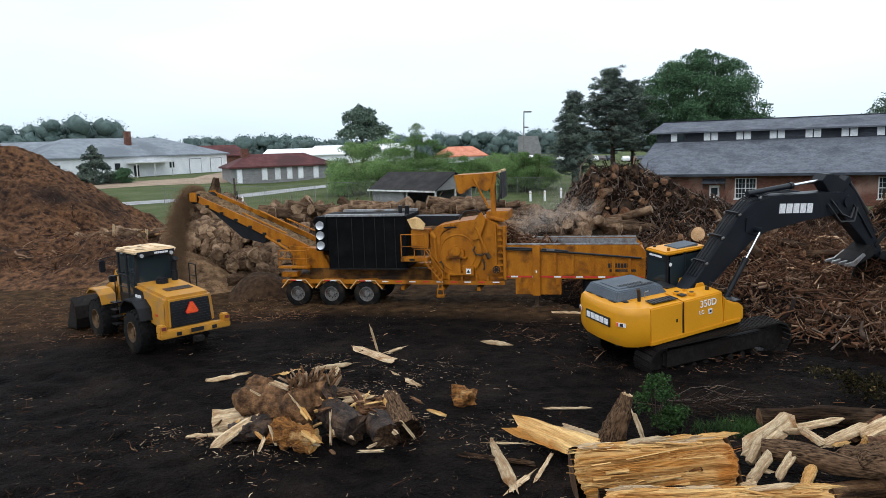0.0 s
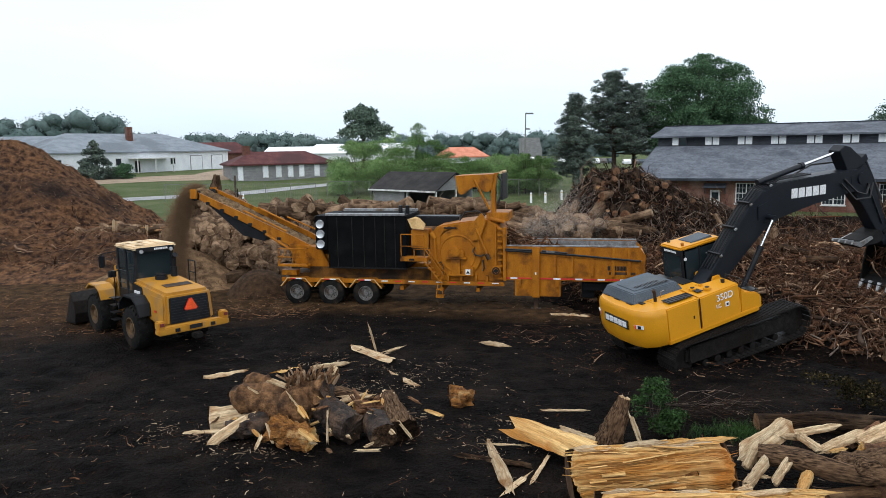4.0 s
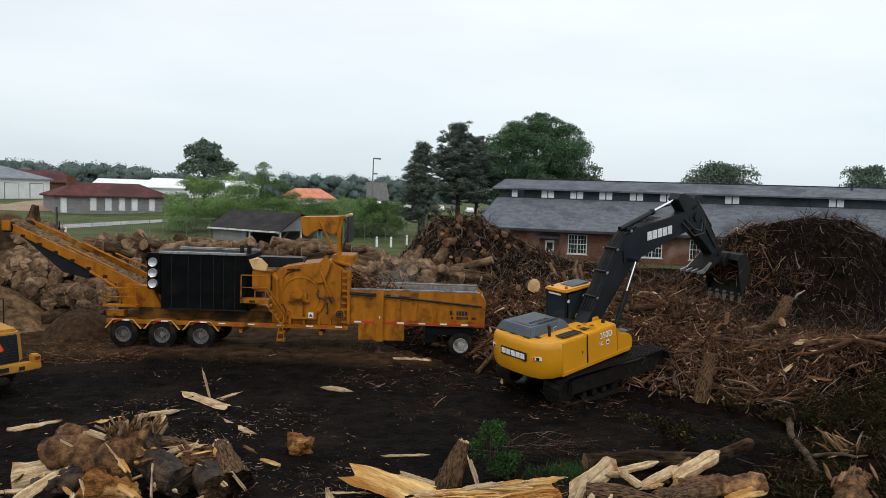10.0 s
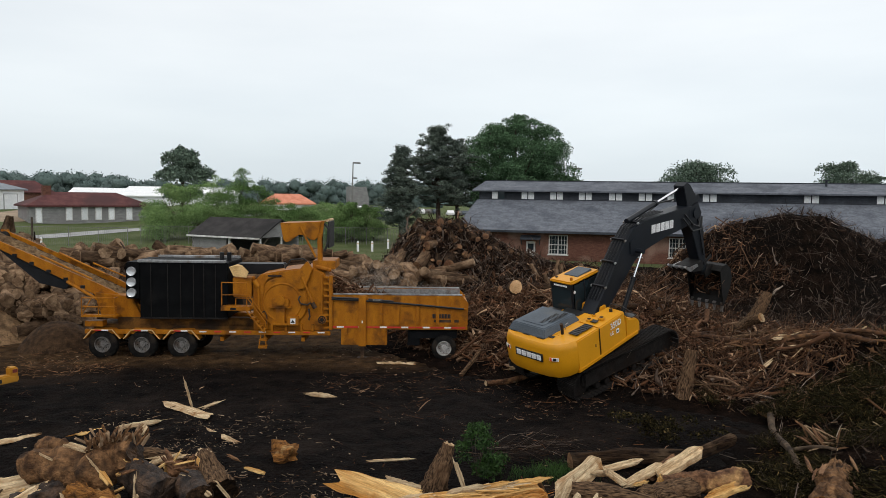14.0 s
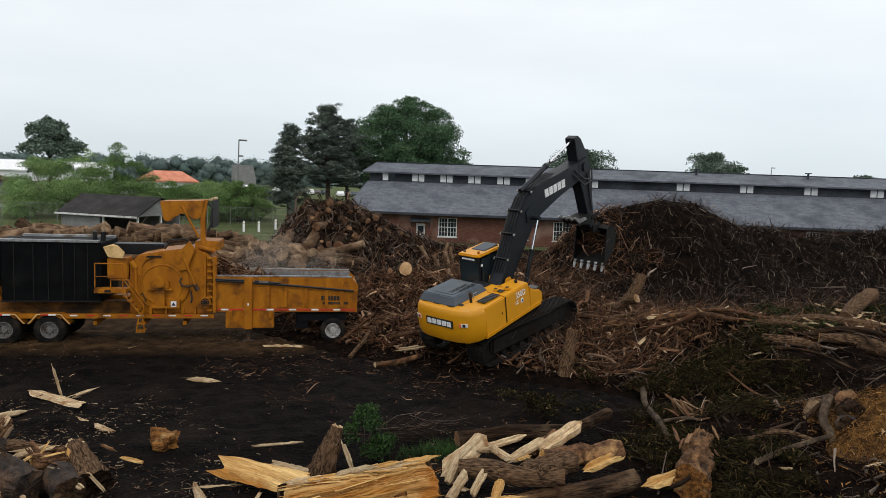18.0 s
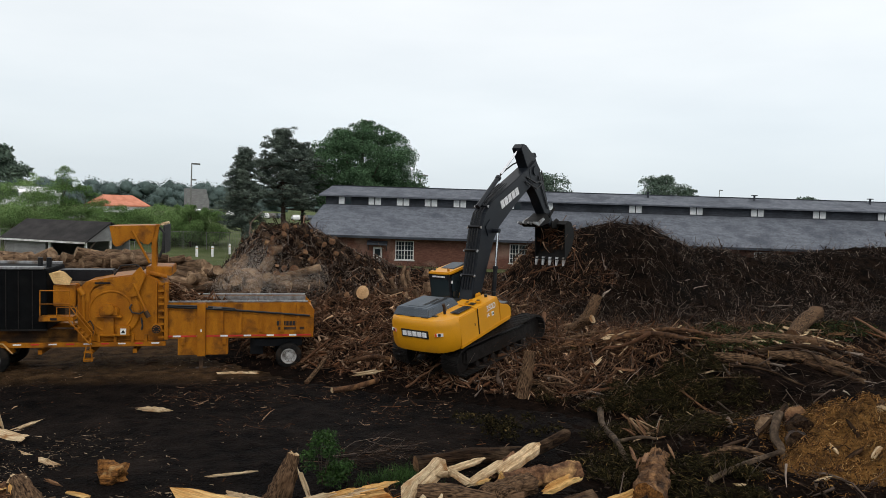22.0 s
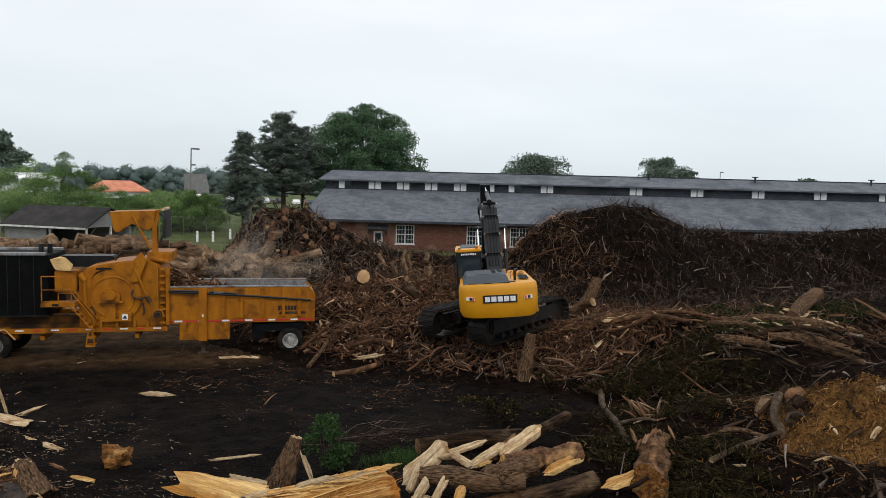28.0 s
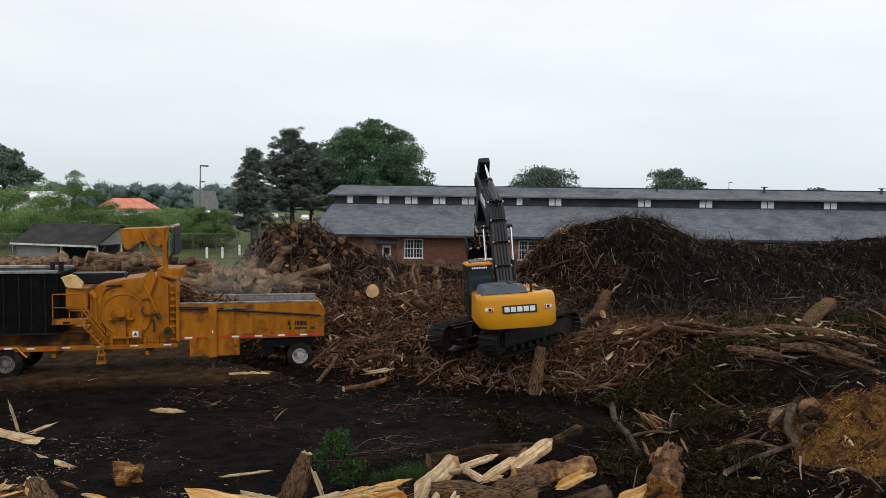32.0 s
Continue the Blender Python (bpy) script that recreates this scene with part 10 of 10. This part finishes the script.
def yard(x, y):
    return np.where(np.maximum(debris_z(x, y), logs_z(x, y)) > 0.1, -1.0, 0.0)


def patchy(x, y):
    return np.clip(fbm(x, y, 0.5, 3, 95) * 3.2 + 0.30, 0.03, 1)


def saw_top(x, y):
    return np.where(saw_z(x, y) > debris_z(x, y), saw_z(x, y), -1.0)


scatter("wood_chips", 2600, (-20, 13, 9, 31), yard, (0.02, 0.16), (0.003, 0.014), "chips", "pale chips and bark bits trodden into the mud", 501, tilt=5, low=-0.5, bend=0.05, sides=3, rings=3, weight=patchy)
scatter("wood_chips", 1500, (-7, 2, 14, 22), yard, (0.02, 0.24), (0.004, 0.018), "chips", "larger pale chips round the stump heap", 502, tilt=6, low=-0.5, bend=0.05, sides=3, rings=3, weight=patchy)
scatter("bark_bits", 5000, (-20, 13, 9, 31), yard, (0.03, 0.34), (0.004, 0.020), "stick", "dark bark bits and twigs on the mud", 503, tilt=6, low=-0.5, bend=0.1, sides=3, rings=3, weight=patchy)
scatter("twigs", 620, (1, 13, 20, 30), yard, (0.10, 0.9), (0.004, 0.020), "stick", "brown twigs lying before the grinder", 504, tilt=6, low=-0.5, bend=0.08, kids=1, weight=patchy)
def along_ridge(x, y):
    off = (x - 16.2) * 0.62 + (y - 21.6) * 0.785
    return np.exp(-(off / 0.95) ** 2)


scatter("ridge_sticks", 1500, (14.5, 25, 14.5, 24.5), debris_z, (0.15, 1.1), (0.006, 0.030), "limb_red", "reddish broken sticks along the debris ridge", 511, lift=0.12, tilt=20, low=0.15, bend=0.10, kids=1, weight=along_ridge)
scatter("wood_chips", 420, (14.5, 25, 14.5, 24.5), debris_z, (0.04, 0.26), (0.006, 0.022), "chips", "pale chips along the debris ridge", 512, lift=0.16, tilt=20, low=0.15, bend=0.05, sides=3, rings=3, weight=along_ridge)
scatter("mulch_bits", 10000, (-46, -9, 29, 60), lambda x, y: np.maximum(np.maximum(mulch_z(x, y), chips_z(x, y)), 0.0), (0.06, 0.34), (0.010, 0.032), "chips_brown", "brown shreds over the mulch", 505, tilt=12, low=0.05, bend=0.1, sides=3, rings=3)
scatter("mulch_bits", 6000, (-28, -5, 25, 38), yard, (0.05, 0.45), (0.008, 0.022), "chips_brown", "brown shreds trodden into the yard", 506, tilt=6, low=-0.5, bend=0.1, sides=3, rings=3, weight=patchy)
scatter("sawdust_bits", 11000, (12.5, 20, 7, 15), saw_top, (0.03, 0.20), (0.006, 0.022), "saw_bits", "yellow-brown bark shreds over the sawdust", 507, tilt=14, low=0.0, bend=0.1, sides=3, rings=3)
scatter("sawdust_bits", 4500, (12, 20.5, 7, 15.5), lambda x, y: np.maximum(saw_z(x, y), debris_z(x, y)), (0.03, 0.20), (0.006, 0.020), "saw_bits", "bark shreds spilling off the sawdust heap", 509, tilt=14, low=-0.1, bend=0.1, sides=3, rings=3, weight=lambda x, y: np.clip((saw_z(x, y) - debris_z(x, y) + 0.9) * 0.9, 0, 1))


# ---- dust ----
DRIFT = []


def dust(name, blobs, n, size, material, label, seed, drift=None):
    """A cloud of fine flakes."""
    g = np.random.default_rng(seed)
    B = np.array(blobs, float)
    wt = B[:, 3] ** 1.5
    i = g.choice(len(B), n, p=wt / wt.sum())
    c = B[i, :3] + g.normal(size=(n, 3)) * (B[i, 3] * 0.5)[:, None]
    u = g.normal(size=(n, 3)); u /= np.linalg.norm(u, axis=1)[:, None]
    v = g.normal(size=(n, 3)); v = np.cross(u, v); v /= np.linalg.norm(v, axis=1)[:, None]
    s = size * (0.5 + g.random(n))[:, None]
    V = np.stack([c - u * s, c + u * s, c + v * s * 1.4], 1).reshape(-1, 3)
    ob = bulk(name, V, np.arange(3 * n).reshape(n, 3), material)
    tagged(ob, label, "dust", kind="stuff")
    if drift:
        DRIFT.append((ob, [(t, pose(*d)) for t, d in drift]))
    return ob


def gp(s, n, z):
    return (-6.27 + 0.978475 * s + 0.206368 * n, 30.275 - 0.206368 * s + 0.978475 * n, z)


dust("dust_cloud", [(*gp(9.4 + 0.35 * i, 1.6, 2.9 + 0.22 * i), 0.5 + 0.10 * i) for i in range(6)], 30000, 0.0055, "dust", "pale dust rising over the infeed", 601,
     [(0, (0, 0, 0)), (4, (0.3, 0.3, 0.1)), (7, (0.2, 0.3, -0.9)), (14, (-0.1, 0.3, -1.0)), (18, (0.2, 0.3, -0.4)), (24, (1.6, 0.3, 0.0)), (32, (0.3, 0.2, 0.0))])
dust("dust_cloud", [(*gp(11.0 + 0.7 * i, 2.2, 2.9 + 0.1 * i), 0.55) for i in range(5)], 20000, 0.0055, "dust", "thin dust drifting along the infeed", 602,
     [(0, (-1.6, 0.4, 0.4)), (6, (-1.0, 0.5, -0.3)), (10, (-0.8, 0.5, -1.0)), (15, (-0.6, 0.4, -1.0)), (20, (0.1, 0.2, 0.0)), (24, (1.4, 0.0, -0.1)), (32, (-0.6, 0.3, -0.2))])
fall = []
for k in range(16):
    q = k / 15
    fall.append((*gp(-5.05 - 1.75 * q ** 0.75, 1.45, 4.90 + 0.30 * q - 4.3 * q * q), 0.20 + 0.50 * q))
dust("falling_grindings", fall, 130000, 0.015, "dust_brown", "brown grindings falling from the conveyor head", 603,
     [(0, (0, 0, 0)), (8, (0.06, 0, -0.1)), (16, (-0.05, 0, 0.05)), (24, (0.05, 0, -0.08)), (32, (0, 0, 0))])



# ---- what moves ----
EX_T = (0, 1, 3, 5.5, 6, 6.5, 7, 8, 9, 10, 11, 12, 13, 15.5, 16, 17, 18, 19, 20, 21, 22, 23, 24, 24.5, 26.5, 27, 28, 30, 31, 32)
EX_X = (7.36, 7.40, 7.82, 9.00, 9.35, 9.44, 9.58, 9.89, 9.94, 10.05, 10.25, 10.60, 10.99, 11.64, 11.80, 12.02, 12.19, 12.36, 12.62, 12.69, 12.95, 13.24, 13.52, 13.63, 13.89, 13.87, 13.84, 13.77, 13.74, 13.76)
EX_Y = (22.14, 22.11, 22.40, 22.97, 23.16, 23.11, 23.01, 23.18, 23.26, 23.21, 23.24, 23.33, 23.44, 23.58, 23.60, 23.80, 23.83, 23.87, 23.99, 23.98, 24.18, 24.34, 24.35, 24.16, 23.74, 23.68, 23.56, 23.41, 23.32, 23.27)
EX_Z = (-0.11, -0.08, 0.06, 0.27, 0.30, 0.34, 0.38, 0.26, 0.18, 0.16, 0.23, 0.36, 0.45, 0.62, 0.67, 0.72, 0.77, 0.80, 0.87, 0.87, 0.92, 0.99, 1.09, 1.10, 1.20, 1.21, 1.21, 1.22, 1.22, 1.22)
EX_YAW = (66.4, 67.0, 68.1, 68.1, 69.0, 67.7, 67.0, 67.0, 65.9, 63.9, 62.3, 62.0, 61.5, 61.5, 62.2, 62.6, 62.5, 64.4, 63.0, 61.2, 61.5, 62.1, 58.9, 54.8, 33.9, 31.6, 26.9, 26.7, 25.5, 21.9)
EX_TX = (-0.027, -0.070, -0.120, -0.201, -0.235, -0.215, -0.208, -0.147, -0.080, -0.086, -0.117, -0.168, -0.188, -0.178, -0.182, -0.169, -0.183, -0.191, -0.179, -0.185, -0.166, -0.126, -0.121, -0.103, -0.066, -0.068, -0.073, -0.062, -0.055, -0.057)
EX_TY = (-0.084, -0.094, -0.108, -0.137, -0.134, -0.159, -0.152, -0.129, -0.121, -0.093, -0.090, -0.122, -0.168, -0.194, -0.191, -0.147, -0.136, -0.135, -0.094, -0.096, -0.066, -0.064, -0.074, -0.025, 0.027, 0.026, 0.023, 0.041, 0.049, 0.057)
EX_BOOM = (17.7, 16.1, 17.0, 17.0, 16.5, 17.6, 18.3, 24.3, 29.4, 26.7, 19.8, 17.0, 16.7, 18.3, 18.6, 21.3, 29.1, 34.7, 35.5, 39.7, 39.0, 47.8, 49.4, 49.1, 36.1, 26.3, 19.7, 26.3, 31.7, 40.4)
EX_STICK = (-47.6, -53.4, -58.0, -72.5, -73.0, -75.6, -76.7, -71.4, -62.2, -46.4, -55.9, -63.3, -70.2, -79.9, -83.3, -81.4, -76.4, -72.4, -72.5, -67.1, -62.4, -50.3, -45.0, -44.5, -63.0, -66.0, -72.1, -76.0, -64.0, -48.0)
SLEW = 0.32
EX_TRACK = 69.0  # heading of the tracks, clockwise from ahead
BUCKET_T = (0, 3, 5.5, 7, 8, 9, 10, 11, 12, 15.5, 17, 18, 22, 23, 24.5, 26.5, 28, 30, 31, 32)
BUCKET_A = (-100, -100, -92, -90, -88, -88, -66, -52, -50, -88, -92, -92, -88, -82, -72, -85, -95, -120, -140, -152)


def ram_rows(a, b):
    """Poses of a barrel at a that points to b, and of the rod that ends at b."""
    d = (b - a).normalized()
    q = Vector((0, 1, 0)).rotation_difference(d).to_matrix().to_4x4()
    return Matrix.Translation(a) @ q, Matrix.Translation(b) @ q


def motions():
    rows = {k: [] for k in EX}
    times = [i * 0.5 for i in range(65)]
    for t in times:
        v = [float(np.interp(t, EX_T, c)) for c in (EX_X, EX_Y, EX_Z, EX_YAW, EX_TX, EX_TY, EX_BOOM, EX_STICK)]
        x, y, z, yaw, a, b, boom, stick = v
        up = Vector((a, b, 1)).normalized()
        fw = Vector((math.sin(radians(EX_TRACK)), math.cos(radians(EX_TRACK)), 0))
        fw = (fw - up * fw.dot(up)).normalized()
        rt = fw.cross(up)
        root = Matrix(((rt.x, fw.x, up.x, x), (rt.y, fw.y, up.y, y), (rt.z, fw.z, up.z, z), (0, 0, 0, 1)))
        house = pose(0, 0, 0, 0, 0, EX_TRACK - yaw)
        # the slew axis lies a little ahead of the house's origin
        ahead = house @ Vector((0, SLEW, 0))
        root = root @ Matrix.Translation(ahead)
        house = Matrix.Translation(-ahead) @ house
        bm_ = house @ pose(*FOOT, boom)
        st = bm_ @ Matrix.Translation((0, BOOM_L, 0)) @ pose(0, 0, 0, stick - boom)
        bk = st @ Matrix.Translation((0, STICK_L, 0)) @ pose(0, 0, 0, float(np.interp(t, BUCKET_T, BUCKET_A)) - stick)
        for k, m in (("root", root), ("house", house), ("boom", bm_), ("stick", st), ("bucket", bk)):
            rows[k].append((t, m))
        for k, p, q in (("ram_left", house @ Vector((-0.50, 1.15, 1.35)), bm_ @ Vector((-0.52, 2.81, 0.89))), ("ram_right", house @ Vector((0.55, 1.15, 1.35)), bm_ @ Vector((0.57, 2.81, 0.89))),
                        ("ram_stick", bm_ @ Vector((0, 3.1, 1.94)), st @ Vector((0, TAIL[0], TAIL[1])))):
            m1, m2 = ram_rows(p, q)
            rows[k].append((t, m1))
            rows[k + "_rod"].append((t, m2))
    for k, r in rows.items():
        walk(EX[k], r)
    for ob, r in DRIFT:
        walk(ob, r)


motions()
